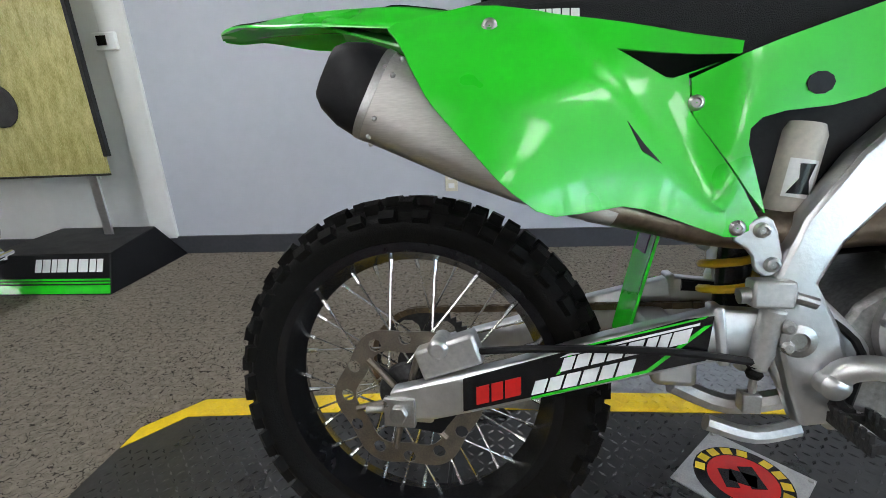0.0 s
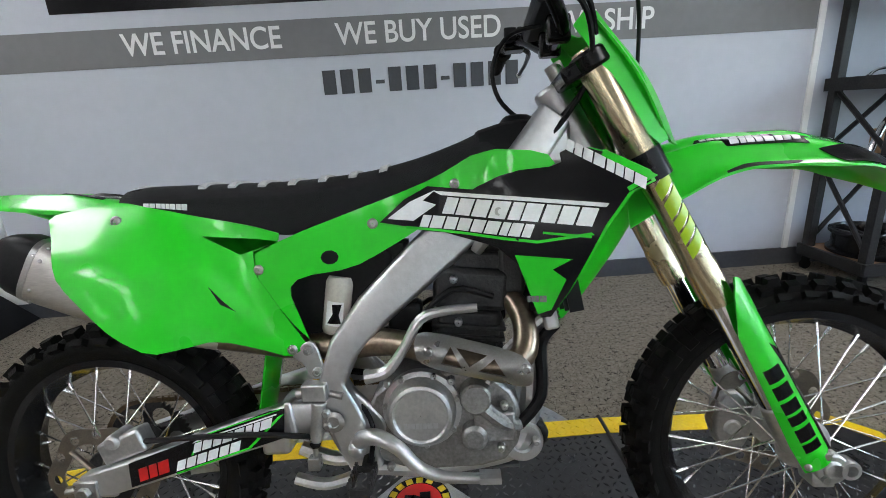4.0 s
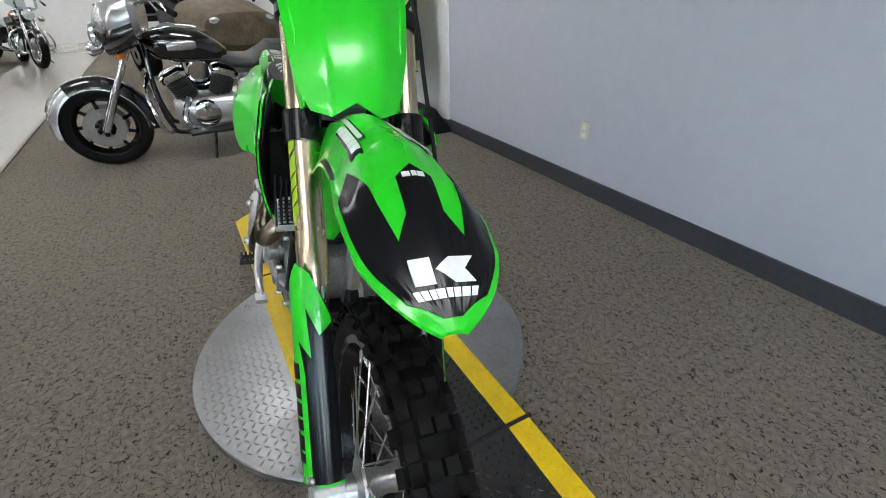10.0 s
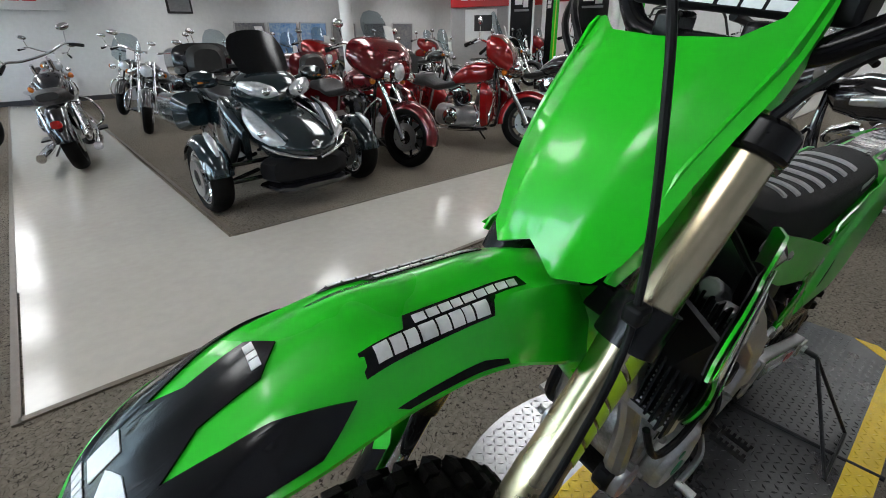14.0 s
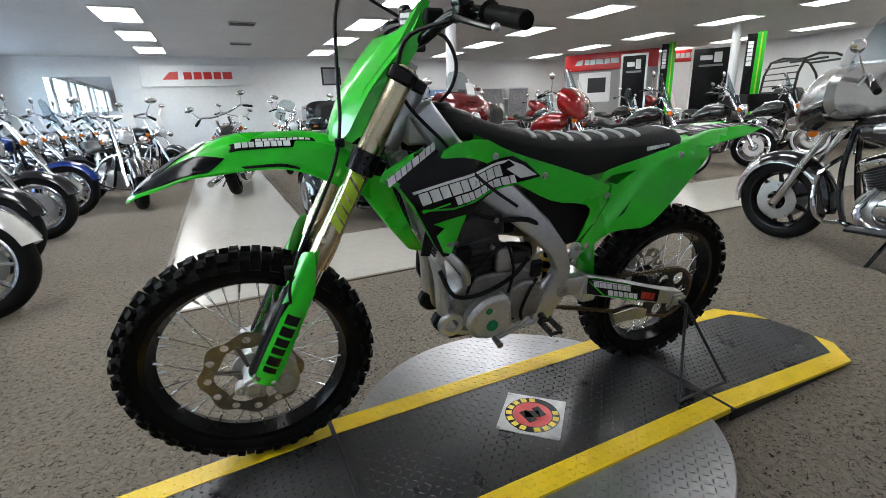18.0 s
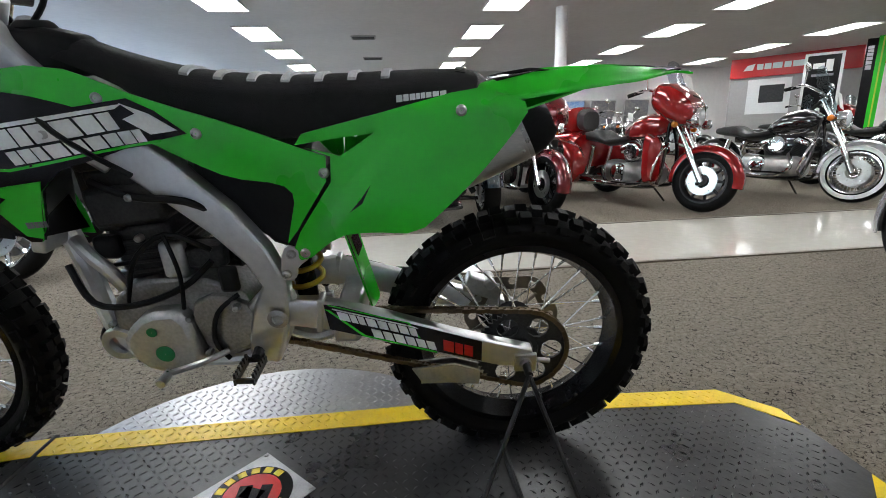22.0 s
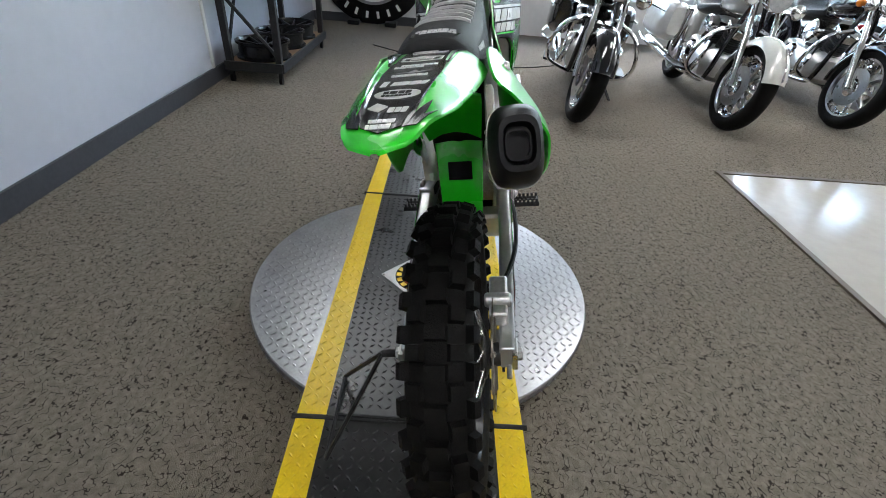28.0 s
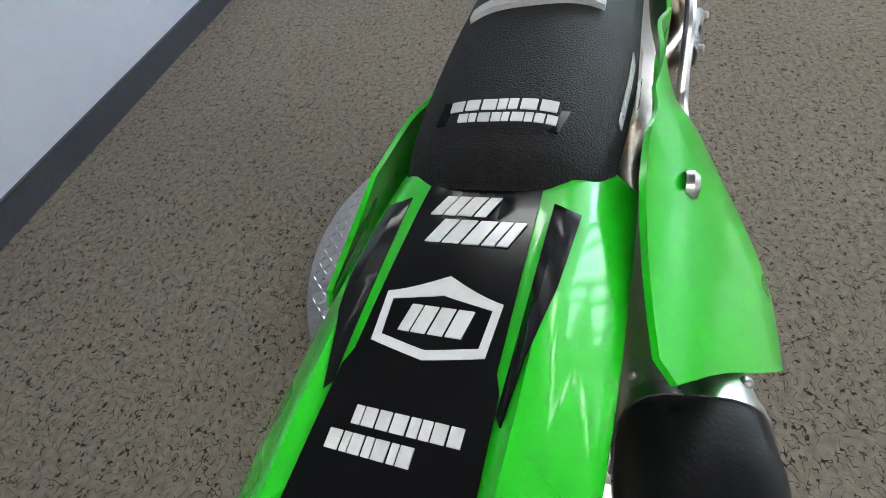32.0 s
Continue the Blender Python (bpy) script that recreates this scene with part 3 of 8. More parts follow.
def lozenges(g, x0, x1, y0, y1, z, keep, pitch=0.026, h=0.0018):
    """Raised tread bars, turned by turns across a field."""
    nx, ny = int((x1 - x0) / pitch), int((y1 - y0) / pitch)
    for i in range(nx):
        for j in range(ny):
            x, y = x0 + (i + 0.5) * (x1 - x0) / nx, y0 + (j + 0.5) * (y1 - y0) / ny
            if not keep(x, y):
                continue
            a = radians(45 if (i + j) % 2 else -45)
            c, s = math.cos(a) * pitch * 0.46, math.sin(a) * pitch * 0.46
            px, py = -s * 0.36, c * 0.36
            zz = z(x, y)
            g.add([(x - c, y - s, zz), (x + px, y + py, zz), (x + c, y + s, zz), (x - px, y - py, zz), (x - c * 0.45, y - s * 0.45, zz + h), (x + c * 0.45, y + s * 0.45, zz + h)],
                  [(0, 4, 5, 2, 1)[::-1], (0, 3, 2, 5, 4)[::-1]])
    return g


HW = 0.297
lz = lozenges(Geo(), -0.63, 0.63, -0.63, 0.63, lambda x, y: 0.057, lambda x, y: math.hypot(x, y) < 0.588 and abs(y) > HW + 0.012, 0.024)
for k in range(110):
    a = k * math.tau / 110
    for j in range(2):
        b = a + j * math.tau / 220
        z, r = 0.025 + 0.018 * j, 0.6022 + 0.0016 * j
        t, o = Vector((-math.sin(b), math.cos(b), 0)), Vector((math.cos(b), math.sin(b), 0))
        s = 1 if j else -1
        d = (t + Vector((0, 0, s))) * 0.009
        w = (t * -s + Vector((0, 0, 1))) * 0.003
        p = o * r + Vector((0, 0, z))
        lz.add([p - d, p + w, p + d, p - w, p - d * 0.4 + o * 0.002, p + d * 0.4 + o * 0.002], [(0, 4, 5, 2, 1), (0, 3, 2, 5, 4)])
tagged(part("tread_pattern", lz, TREAD, spin, fix=False, angle=20), "raised tread pattern", kind="stuff")

ramp = thing("ramp", "black tread-plate display ramp with yellow painted edges", "ramp", pose(CX, CY, 0))
XJ, XE = 0.62, 1.52          # half length to the hinges and to the ends
SW = 0.075                    # width of the yellow edge


def deck_z(x, y=0):
    return HD + 0.004 if abs(x) <= XJ else HD + 0.004 + (0.012 - HD - 0.004) * (abs(x) - XJ) / (XE - XJ)


def deck_section(name, poly, m, thick=0.02, label="", lift=0.0):
    g = Geo()
    n = len(poly)
    g.add([(x, y, deck_z(x) + lift) for x, y in poly] + [(x, y, deck_z(x) + lift - thick) for x, y in poly],
          [tuple(range(n)), tuple(range(2 * n - 1, n - 1, -1))] + [(i, i + n, (i + 1) % n + n, (i + 1) % n) for i in range(n)])
    return part(name, g, m, ramp, label)


for s in (-1, 1):
    a, b, c = s * (XJ + 0.006), s * 1.39, s * XE
    deck_section("end_plate", [(a, -HW), (b, -HW), (c, -HW + 0.12), (c, HW - 0.12), (b, HW), (a, HW)], DECK, 0.01)
deck_section("deck_plate", [(-XJ, -HW), (XJ, -HW), (XJ, HW), (-XJ, HW)], DECK, 0.02)
for s in (-1, 1):
    for t in (-1, 1):
        a, b, c = s * (XJ + 0.008), s * 1.39, s * (XE - 0.005)
        o, i = t * (HW + 0.001), t * (HW - SW)
        deck_section("yellow_edge", [(a, o), (b, o), (c, t * (HW - 0.119)), (c, t * (HW - 0.12 - SW)), (b + 0.01 * s, i), (a, i)], YPAINT, 0.012, lift=0.0025)
    deck_section("yellow_edge", [(-XJ + 0.002, s * (HW + 0.001)), (XJ - 0.002, s * (HW + 0.001)), (XJ - 0.002, s * (HW - SW)), (-XJ + 0.002, s * (HW - SW))], YPAINT, 0.02, lift=0.0025)
    part("hinge_bar", Geo().cyl((s * XJ, -HW - 0.012, HD + 0.003), (s * XJ, HW + 0.012, HD + 0.003), 0.0075, n=10), BLKCOAT, ramp, "black hinge rod")
    for t in (-1, 1):
        g = Geo()
        a, b = s * (XJ + 0.02), s * 1.39
        g.hexa([(a, t * (HW - 0.014), 0.001), (b, t * (HW - 0.014), 0.001), (b, t * (HW - 0.006), 0.001), (a, t * (HW - 0.006), 0.001)],
               [(a, t * (HW - 0.014), deck_z(a) - 0.011), (b, t * (HW - 0.014), deck_z(b) - 0.011), (b, t * (HW - 0.006), deck_z(b) - 0.011), (a, t * (HW - 0.006), deck_z(a) - 0.011)])
        part("skirt", g, BLKCOAT, ramp)


def deck_in(x, y):
    return abs(abs(x) - XJ) > 0.018 and (abs(x) < 1.37 and abs(y) < HW - SW - 0.006 or 1.37 <= abs(x) < 1.49 and abs(y) < HW - SW - 0.13)


def edge_in(x, y):
    return abs(abs(x) - XJ) > 0.018 and abs(x) < 1.37 and abs(y) > HW - SW + 0.006


def near_plate(x, y):
    return abs(x) + abs(y) < 0.165


tagged(part("tread_pattern", lozenges(Geo(), -1.51, 1.51, -HW, HW, lambda x, y: deck_z(x), lambda x, y: deck_in(x, y) and not near_plate(x, y), 0.024), DECKT, ramp, fix=False, angle=20), "raised tread pattern", kind="stuff")
tagged(part("tread_pattern", lozenges(Geo(), -1.51, 1.51, -HW, HW, lambda x, y: deck_z(x) + 0.0025, edge_in, 0.024), YPAINT, ramp, fix=False, angle=20), "raised yellow tread pattern", kind="stuff")

badge = thing("badge_plate", "square bare metal badge plate with a round red and yellow sticker", "badge", pose(0.648, 0.137, HD + 0.0045, 0, 0, 45))
part("plate", Geo().box((0, 0, 0.0015), (0.206, 0.206, 0.003)), mat("raw_plate", (0.5, 0.5, 0.5), 0.45, 0.7, col2=(0.36, 0.36, 0.37), scale=30, rvar=0.12), badge)
part("sticker", Geo().lathe([(0.001, 0.003), (0.092, 0.003), (0.092, 0.0038), (0.001, 0.0038)], 48, axis="z"), BLACKG, badge, "round black sticker")
part("sticker_face", Geo().lathe([(0.001, 0.0038), (0.066, 0.0038), (0.066, 0.0044), (0.001, 0.0044)], 48, axis="z"), RED, badge, "red disc")
mark = Geo()
for k in range(13):
    a = radians(20 + (k if k < 5 else k + 2.5) * 22.5)
    c, s = math.cos(a), math.sin(a)
    rot = Matrix(((c, -s, 0), (s, c, 0), (0, 0, 1)))
    mark.box((0.079 * c, 0.079 * s, 0.0042), (0.019, 0.02, 0.0012), rot)
part("ring_mark", mark, mat("sticker_yellow", (0.7, 0.5, 0.02), 0.3), badge, "yellow ring of marks")
sil = Geo()
for x, y, w, d, a in ((-0.02, 0.02, 0.05, 0.026, 40), (0.015, -0.012, 0.06, 0.03, 45), (0.0, 0.0, 0.034, 0.05, 20)):
    c, s = math.cos(radians(a)), math.sin(radians(a))
    sil.box((x, y, 0.005), (w, d, 0.0012), Matrix(((c, -s, 0), (s, c, 0), (0, 0, 1))))
part("silhouette", sil, BLACKG, badge, "dark shape in the middle")
for sx in (-1, 1):
    for sy in (-1, 1):
        part("bolt", Geo().lathe([(0.001, 0.006), (0.004, 0.006), (0.006, 0.003), (0.006, 0.002)], 12, (sx * 0.095, sy * 0.095, 0), axis="z"), STEEL, badge)

# ---- the motocross bike ----
BIKE = pose(0.0088, -0.0262, 0.0477, -9.79, -1.47, -4.73) @ pose(-0.017, 0, 0, 0, 1.0, 0)
bike = thing("dirt_bike", "green and black motocross bike leaning on a wire stand", "motorcycle", BIKE)
WB, RR, RF = 1.485, 0.335, 0.349
STEER = -1.6
HEAD, RAKE = Vector((1.02, 0, 1.06)), radians(27.0)
SAX = Vector((-math.sin(RAKE), 0, math.cos(RAKE)))
TURN = Matrix.Translation(HEAD) @ Matrix.Rotation(radians(STEER), 4, SAX) @ Matrix.Translation(-HEAD)


def bp(name, g, m, label="", parent=None, at=None, bevel=0.0, angle=35):
    return part(name, g, m, parent or bike, label, at, bevel, angle)


def cp(name, g, m, label="", bevel=0.0, angle=35):
    """A control on the bars, which sit a little higher and further back."""
    return part(name, g, m, bike, label, TURN @ Matrix.Translation((-0.016, 0, 0.015)), bevel, angle)


def fp(name, g, m, label="", bevel=0.0, angle=35):
    """A part that turns with the steering."""
    return part(name, g, m, bike, label, TURN, bevel, angle)


def knob(g, R, th, lat, w, ln, h, up):
    """One tread block at the angle th round the wheel, lat across, tilted outwards by up."""
    c, s = math.cos(th), math.sin(th)
    o, t, a = Vector((c, 0, s)), Vector((-s, 0, c)), Vector((0, 1, 0))
    n = o * math.cos(up) + a * math.sin(up)
    b = a * math.cos(up) - o * math.sin(up)
    p = o * R + a * lat
    lo = [p + t * (i * ln * 0.58) + b * (j * w * 0.58) - n * 0.006 for i, j in ((-1, -1), (1, -1), (1, 1), (-1, 1))]
    hi = [p + t * (i * ln * 0.5) + b * (j * w * 0.5) + n * h for i, j in ((-1, -1), (1, -1), (1, 1), (-1, 1))]
    g.hexa(lo, hi)


def dirt_wheel(name, R, rim_r, tw, at, rows, front):
    hubw = 0.05 if front else 0.062
    wheel = part(name, Geo().lathe([(rim_r - 0.004, -tw * 0.36), (rim_r + 0.012, -tw * 0.36), (rim_r + 0.012, -tw * 0.31), (rim_r - 0.006, -tw * 0.27), (rim_r - 0.016, -tw * 0.12),
                                          (rim_r - 0.018, 0), (rim_r - 0.016, tw * 0.12), (rim_r - 0.006, tw * 0.27), (rim_r + 0.012, tw * 0.31), (rim_r + 0.012, tw * 0.36), (rim_r - 0.004, tw * 0.36),
                                          (rim_r - 0.012, tw * 0.2), (rim_r - 0.024, 0.0), (rim_r - 0.012, -tw * 0.2)], 72, closed=True), BLACKA, bike, "glossy black spoked rim", at)
    kh = 0.0145
    r0 = R - kh
    half = tw / 2
    prof = []
    for i in range(21):
        a = radians(-118 + i * 11.8)
        rr = r0 - (r0 - rim_r - 0.006) * 0.5 * (1 - math.cos(a) * (1 if abs(a) < 1.57 else 1.0))
        prof.append((max(rim_r + 0.006, rr), half * 0.94 * math.sin(a)))
    tyre = Geo().lathe([(rim_r + 0.004, -tw * 0.3)] + prof + [(rim_r + 0.004, tw * 0.3)], 90)
    kinds = [(r0, -0.012, 0.019, 0.021, 0.0, 0), (r0, 0.012, 0.019, 0.021, 0.0, 0)] if front else [(r0, 0.0, 0.032, 0.022, 0.0, 0)]
    for s in (-1, 1):
        if front:
            kinds += [(r0 - 0.008, s * 0.029, 0.018, 0.022, s * 0.5, 1), (r0 - 0.024, s * 0.04, 0.013, 0.024, s * 1.0, 0)]
        else:
            kinds += [(r0 - 0.004, s * 0.03, 0.022, 0.024, s * 0.35, 1), (r0 - 0.02, s * 0.05, 0.015, 0.026, s * 0.95, 0)]
    for rad, lat, w, ln, up, half_step in kinds:
        g = Geo()
        knob(g, rad, 0.0, lat, w, ln, kh, up)
        first = part("tread_block", g, RUBBER, wheel)
        for k in range(rows):
            turn = Matrix.Rotation(-(k + 0.5 * half_step) * math.tau / rows, 4, "Y")
            if k == 0:
                first.matrix_local = turn
            else:
                part("tread_block", first.data, RUBBER, wheel, at=turn)
    part("tyre", tyre, RUBBER, wheel, "knobbly black off-road tyre")
    part("tyre_line", Geo().lathe([(rim_r + 0.026, -half * 0.83), (rim_r + 0.03, -half * 0.86), (rim_r + 0.028, -half * 0.875)], 72), GREYV, wheel)
    hub = Geo().lathe([(0.012, -hubw - 0.03), (0.026, -hubw - 0.03), (0.028, -hubw - 0.008), (0.052, -hubw), (0.055, -hubw + 0.005), (0.03, -hubw + 0.014), (0.024, 0), (0.03, hubw - 0.014), (0.055, hubw - 0.005),
                       (0.052, hubw), (0.028, hubw + 0.008), (0.026, hubw + 0.03), (0.012, hubw + 0.03)], 36)
    part("hub", hub, CAST if front else DARKC, wheel)
    sp = None
    for k in range(36):
        a = k * math.tau / 36
        s = 1 if k % 2 else -1
        lean = (0.62 if (k // 2) % 2 else -0.62)
        p0 = Vector((0.05 * math.cos(a + lean), s * (hubw - 0.003), 0.05 * math.sin(a + lean)))
        p1 = Vector(((rim_r - 0.016) * math.cos(a), s * 0.006, (rim_r - 0.016) * math.sin(a)))
        spoke = part("spoke", Geo().tube([p0, p1], 0.002, 5, 0), SPOKE, wheel)
        part("nipple", Geo().tube([p0.lerp(p1, 0.87), p0.lerp(p1, 0.99)], [0.0033, 0.0043], 6, 0), SPOKE, spoke)
    return wheel


rear_at = Matrix.Translation((0, 0, RR))
front_at = TURN @ Matrix.Translation((WB, 0, RF))
rear_wheel = dirt_wheel("rear_wheel", RR - 0.005, 0.243, 0.118, rear_at, 34, False)
front_wheel = dirt_wheel("front_wheel", RF, 0.268, 0.094, front_at, 40, True)


def brake_disc(r, y, n, wheel, name="brake_disc"):
    g = Geo()
    ring = []
    for k in range(72):
        a = k * math.tau / 72
        w = r * (1 + 0.05 * math.cos(n * a))
        ring.append((w * math.cos(a), w * math.sin(a)))
    inner = [(0.7 * r * math.cos(-k * math.tau / 48) * (1 + 0.06 * math.cos(6 * k * math.tau / 48)), 0.7 * r * math.sin(-k * math.tau / 48) * (1 + 0.06 * math.cos(6 * k * math.tau / 48))) for k in range(48)]
    holes = [inner]
    for k in range(12):
        a = k * math.tau / 12
        holes.append([(0.86 * r * math.cos(a) + 0.011 * math.cos(-j * math.tau / 8), 0.86 * r * math.sin(a) + 0.011 * math.sin(-j * math.tau / 8)) for j in range(8)])
    patch(lambda u, v: (u, y, v), ring, holes, 0.05, 0.0015, 0.003, 1, g)
    for k in range(6):
        a = k * math.tau / 6 + 0.26
        part("carrier_arm", Geo().cyl((0.03 * math.cos(a), y, 0.03 * math.sin(a)), (0.76 * r * math.cos(a), y, 0.76 * r * math.sin(a)), 0.006, 0.006, 8), DISC, wheel)
    return part(name, g, DISC, wheel, "wavy drilled brake disc")


brake_disc(0.12, -0.078, 6, rear_wheel)
brake_disc(0.132, 0.072, 8, front_wheel)

# rear sprocket and chain, on the left
spr = Geo()
ring = []
for k in range(200):
    a = k * math.tau / 200
    ring.append(((0.107 + 0.0045 * math.cos(50 * a)) * math.cos(a), (0.107 + 0.0045 * math.cos(50 * a)) * math.sin(a)))
holes = [[(0.04 * math.cos(-k * math.tau / 24), 0.04 * math.sin(-k * math.tau / 24)) for k in range(24)]]
for k in range(6):
    a = k * math.tau / 6
    holes.append([(0.07 * math.cos(a) + 0.026 * math.cos(-j * math.tau / 10), 0.07 * math.sin(a) + 0.026 * math.sin(-j * math.tau / 10)) for j in range(10)])
patch(lambda u, v: (u, 0.075, v), ring, holes, 0.05, 0.0025, 0.005, 1, spr)
part("sprocket", spr, DARKC, rear_wheel, "dark toothed rear sprocket")
chain = Geo()
path = []
P0, P1, r0, r1 = Vector((0, RR)), Vector((0.6, 0.435)), 0.107, 0.034
for k in range(25):
    a = radians(92 + k * 7.0)
    path.append(P0 + Vector((math.cos(a), math.sin(a))) * r0)
for k in range(9):
    a = radians(-80 + k * 21)
    path.append(P1 + Vector((math.cos(a), math.sin(a))) * r1)
pts = path + [path[0]]
ln = [0.0]
for a, b in zip(pts, pts[1:]):
    ln.append(ln[-1] + (b - a).length)
nl = int(ln[-1] / 0.0159)
for k in range(nl):
    d = (k + 0.5) * ln[-1] / nl
    i = max(j for j in range(len(ln)) if ln[j] <= d)
    t = (d - ln[i]) / (ln[i + 1] - ln[i])
    p, dr = pts[i].lerp(pts[i + 1], t), (pts[i + 1] - pts[i]).normalized()
    rot = Matrix(((dr.x, 0, -dr.y), (0, 1, 0), (dr.y, 0, dr.x)))
    off = 0.0065 if k % 2 else 0.0045
    for s in (-1, 1):
        chain.box((p.x, 0.075 + s * off, p.y), (0.019, 0.0018, 0.011), rot)
    chain.box((p.x, 0.075, p.y), (0.009, 0.009, 0.009), rot)
bp("chain", chain, CHAIN, "brownish roller chain")

# frame, swingarm
for s in (-1, 1):
    g = Geo()
    cen = [(0.999, 0.045, 1.045), (0.921, 0.052, 0.943), (0.803, 0.06, 0.836), (0.736, 0.068, 0.784), (0.623, 0.086, 0.686), (0.561, 0.098, 0.614), (0.533, 0.1, 0.547), (0.554, 0.1, 0.473), (0.575, 0.096, 0.407), (0.589, 0.09, 0.354)]
    hs = [0.034, 0.038, 0.043, 0.045, 0.038, 0.031, 0.028, 0.041, 0.042, 0.034]
    rings = []
    c = [Vector((a, s * b, d)) for a, b, d in cen]
    for i, p in enumerate(c):
        d = (c[min(i + 1, len(c) - 1)] - c[max(i - 1, 0)]).normalized()
        n = d.cross(Vector((0, 1, 0))).normalized()
        w, h = 0.021, hs[i]
        rings.append([p + n * (h * u) + Vector((0, s * w * v, 0)) for u, v in ((-0.9, -1), (-1, -0.4), (-1, 0.4), (-0.85, 1), (0, 1.12), (0.85, 1), (1, 0.4), (1, -0.4), (0.9, -1))])
    g.rings(rings)
    bp("frame_spar", g, ALU, "brushed aluminium frame spar", bevel=0.004)
    bp("down_tube", Geo().tube([(1.05, s * 0.03, 0.93), (0.99, s * 0.045, 0.76), (0.94, s * 0.065, 0.58), (0.925, s * 0.07, 0.46), (0.9, s * 0.07, 0.385), (0.83, s * 0.075, 0.355), (0.7, s * 0.085, 0.345), (0.6, s * 0.09, 0.355)],
                           [0.024, 0.022, 0.02, 0.022, 0.024, 0.018, 0.016, 0.018], 10, 3), ALU, "welded cradle tube")
    sw = Geo()
    cen = [(0.56, 0.092, 0.474), (0.44, 0.106, 0.472), (0.3, 0.108, 0.432), (0.156, 0.108, 0.385), (0.06, 0.107, 0.357), (-0.02, 0.105, 0.342)]
    hs = [0.028, 0.038, 0.038, 0.034, 0.033, 0.024]
    rings = []
    for (x, y, z), h in zip(cen, hs):
        rings.append([(x + u * h * 0.2, s * (y + 0.016 * v), z + u * h) for u, v in ((-1, -0.8), (-1, 0.8), (-0.85, 1), (0.85, 1), (1, 0.8), (1, -0.8), (0.85, -1), (-0.85, -1))])
    sw.rings(rings)
    arm = bp("swingarm", sw, ALU, "aluminium swingarm with a black sticker", bevel=0.003)

    def sf(u, v, s=s):
        return (u, s * 0.1245, v)
    band = [(0.1, 0.344), (0.43, 0.441), (0.437, 0.503), (0.405, 0.498), (0.1, 0.396)]
    part("sticker", patch(sf, band, (), 0.08, 0.0012, 0.001, -s), BLACKG, arm, "black sticker with white and green marks")
    white = bars(lambda u, v: sf(u, v + 0.018 + (u - 0.29) * 0.3), 0.24, 0.412, 0.41, 0.431, 8, 0.002, 0.3, 3, -s)
    bars(lambda u, v: sf(u, v + 0.018 + (u - 0.29) * 0.3), 0.2, 0.386, 0.34, 0.406, 6, 0.002, 0.3, 5, -s, g=white)
    patch(lambda u, v: sf(u, v + 0.018 + (u - 0.29) * 0.3), [(0.24, 0.433), (0.42, 0.433), (0.42, 0.436), (0.25, 0.436)], (), 0.1, 0.002, 0.0008, -s, white)
    part("logo_mark", white, WHITEV, arm, "white marks in place of a dealer name")
    gm = patch(lambda u, v: sf(u, v + 0.018 + (u - 0.29) * 0.3), [(0.2, 0.379), (0.36, 0.382), (0.435, 0.43), (0.425, 0.43), (0.355, 0.386), (0.2, 0.383)], (), 0.1, 0.0018, 0.0008, -s)
    patch(lambda u, v: sf(u, v + 0.018 + (u - 0.29) * 0.3), [(0.235, 0.409), (0.24, 0.4085), (0.262, 0.4405), (0.426, 0.4405), (0.43, 0.443), (0.258, 0.443)], (), 0.1, 0.0018, 0.0008, -s, gm)
    part("green_line", gm, GREEN2, arm)
    part("red_mark", bars(lambda u, v: sf(u, v - 0.006 + u * 0.31), 0.12, 0.325, 0.19, 0.353, 3, 0.002, 0.0, 7, -s), RED, arm, "red marks")
    bp("axle_block", Geo().box((0.0, s * 0.122, RR), (0.05, 0.012, 0.046)).cyl((0, s * 0.105, RR), (0, s * 0.138, RR), 0.015, n=6).cyl((-0.03, s * 0.11, RR - 0.004), (-0.06, s * 0.11, RR - 0.008), 0.006, n=8), STEEL, "axle nut and adjuster", bevel=0.002)
    bp("pivot_bolt", Geo().lathe([(0.001, 0), (0.02, 0), (0.022, 0.004), (0.012, 0.007), (0.011, 0.002), (0.001, 0.002)], 20, (0.535, 0, 0.474)).moved(Matrix.Scale(s, 4, (0, 1, 0)) @ Matrix.Translation((0, 0.128, 0))), STEEL)
    # footpeg
    pg = Geo()
    px, py, pz = 0.595, 0.135, 0.38
    pg.tube([(px, s * 0.1, pz + 0.01), (px, s * py, pz)], 0.012, 8, 0)
    for x in (-0.019, 0.019):
        pg.box((px + x, s * (py + 0.038), pz - 0.004), (0.004, 0.08, 0.014))
    pg.box((px, s * (py + 0.004), pz - 0.002), (0.042, 0.006, 0.011)).box((px, s * (py + 0.074), pz - 0.002), (0.042, 0.006, 0.011))
    peg = bp("footpeg", pg, DARKC, "dark toothed footpeg")
    for k in range(6):
        for x in (-0.019, 0.019):
            part("tooth", Geo().box((px + x, s * (py + 0.008 + k * 0.0125), pz + 0.006), (0.0055, 0.007, 0.016)), DARKC, peg)
bp("swingarm_brace", Geo().box((0.4, 0, 0.425), (0.06, 0.21, 0.07)), ALU, bevel=0.01)
bp("linkage", Geo().tube([(0.42, -0.02, 0.36), (0.5, -0.02, 0.33), (0.58, -0.03, 0.35)], 0.016, 8).tube([(0.44, -0.11, 0.345), (0.5, -0.11, 0.33), (0.56, -0.1, 0.34)], 0.012, 8), CAST, "suspension linkage")
bp("head_tube", Geo().cyl(HEAD - SAX * 0.13, HEAD + SAX * 0.05, 0.036, n=20).box((0.995, 0, 0.99), (0.07, 0.08, 0.08)), ALU, "welded steering head", bevel=0.008)
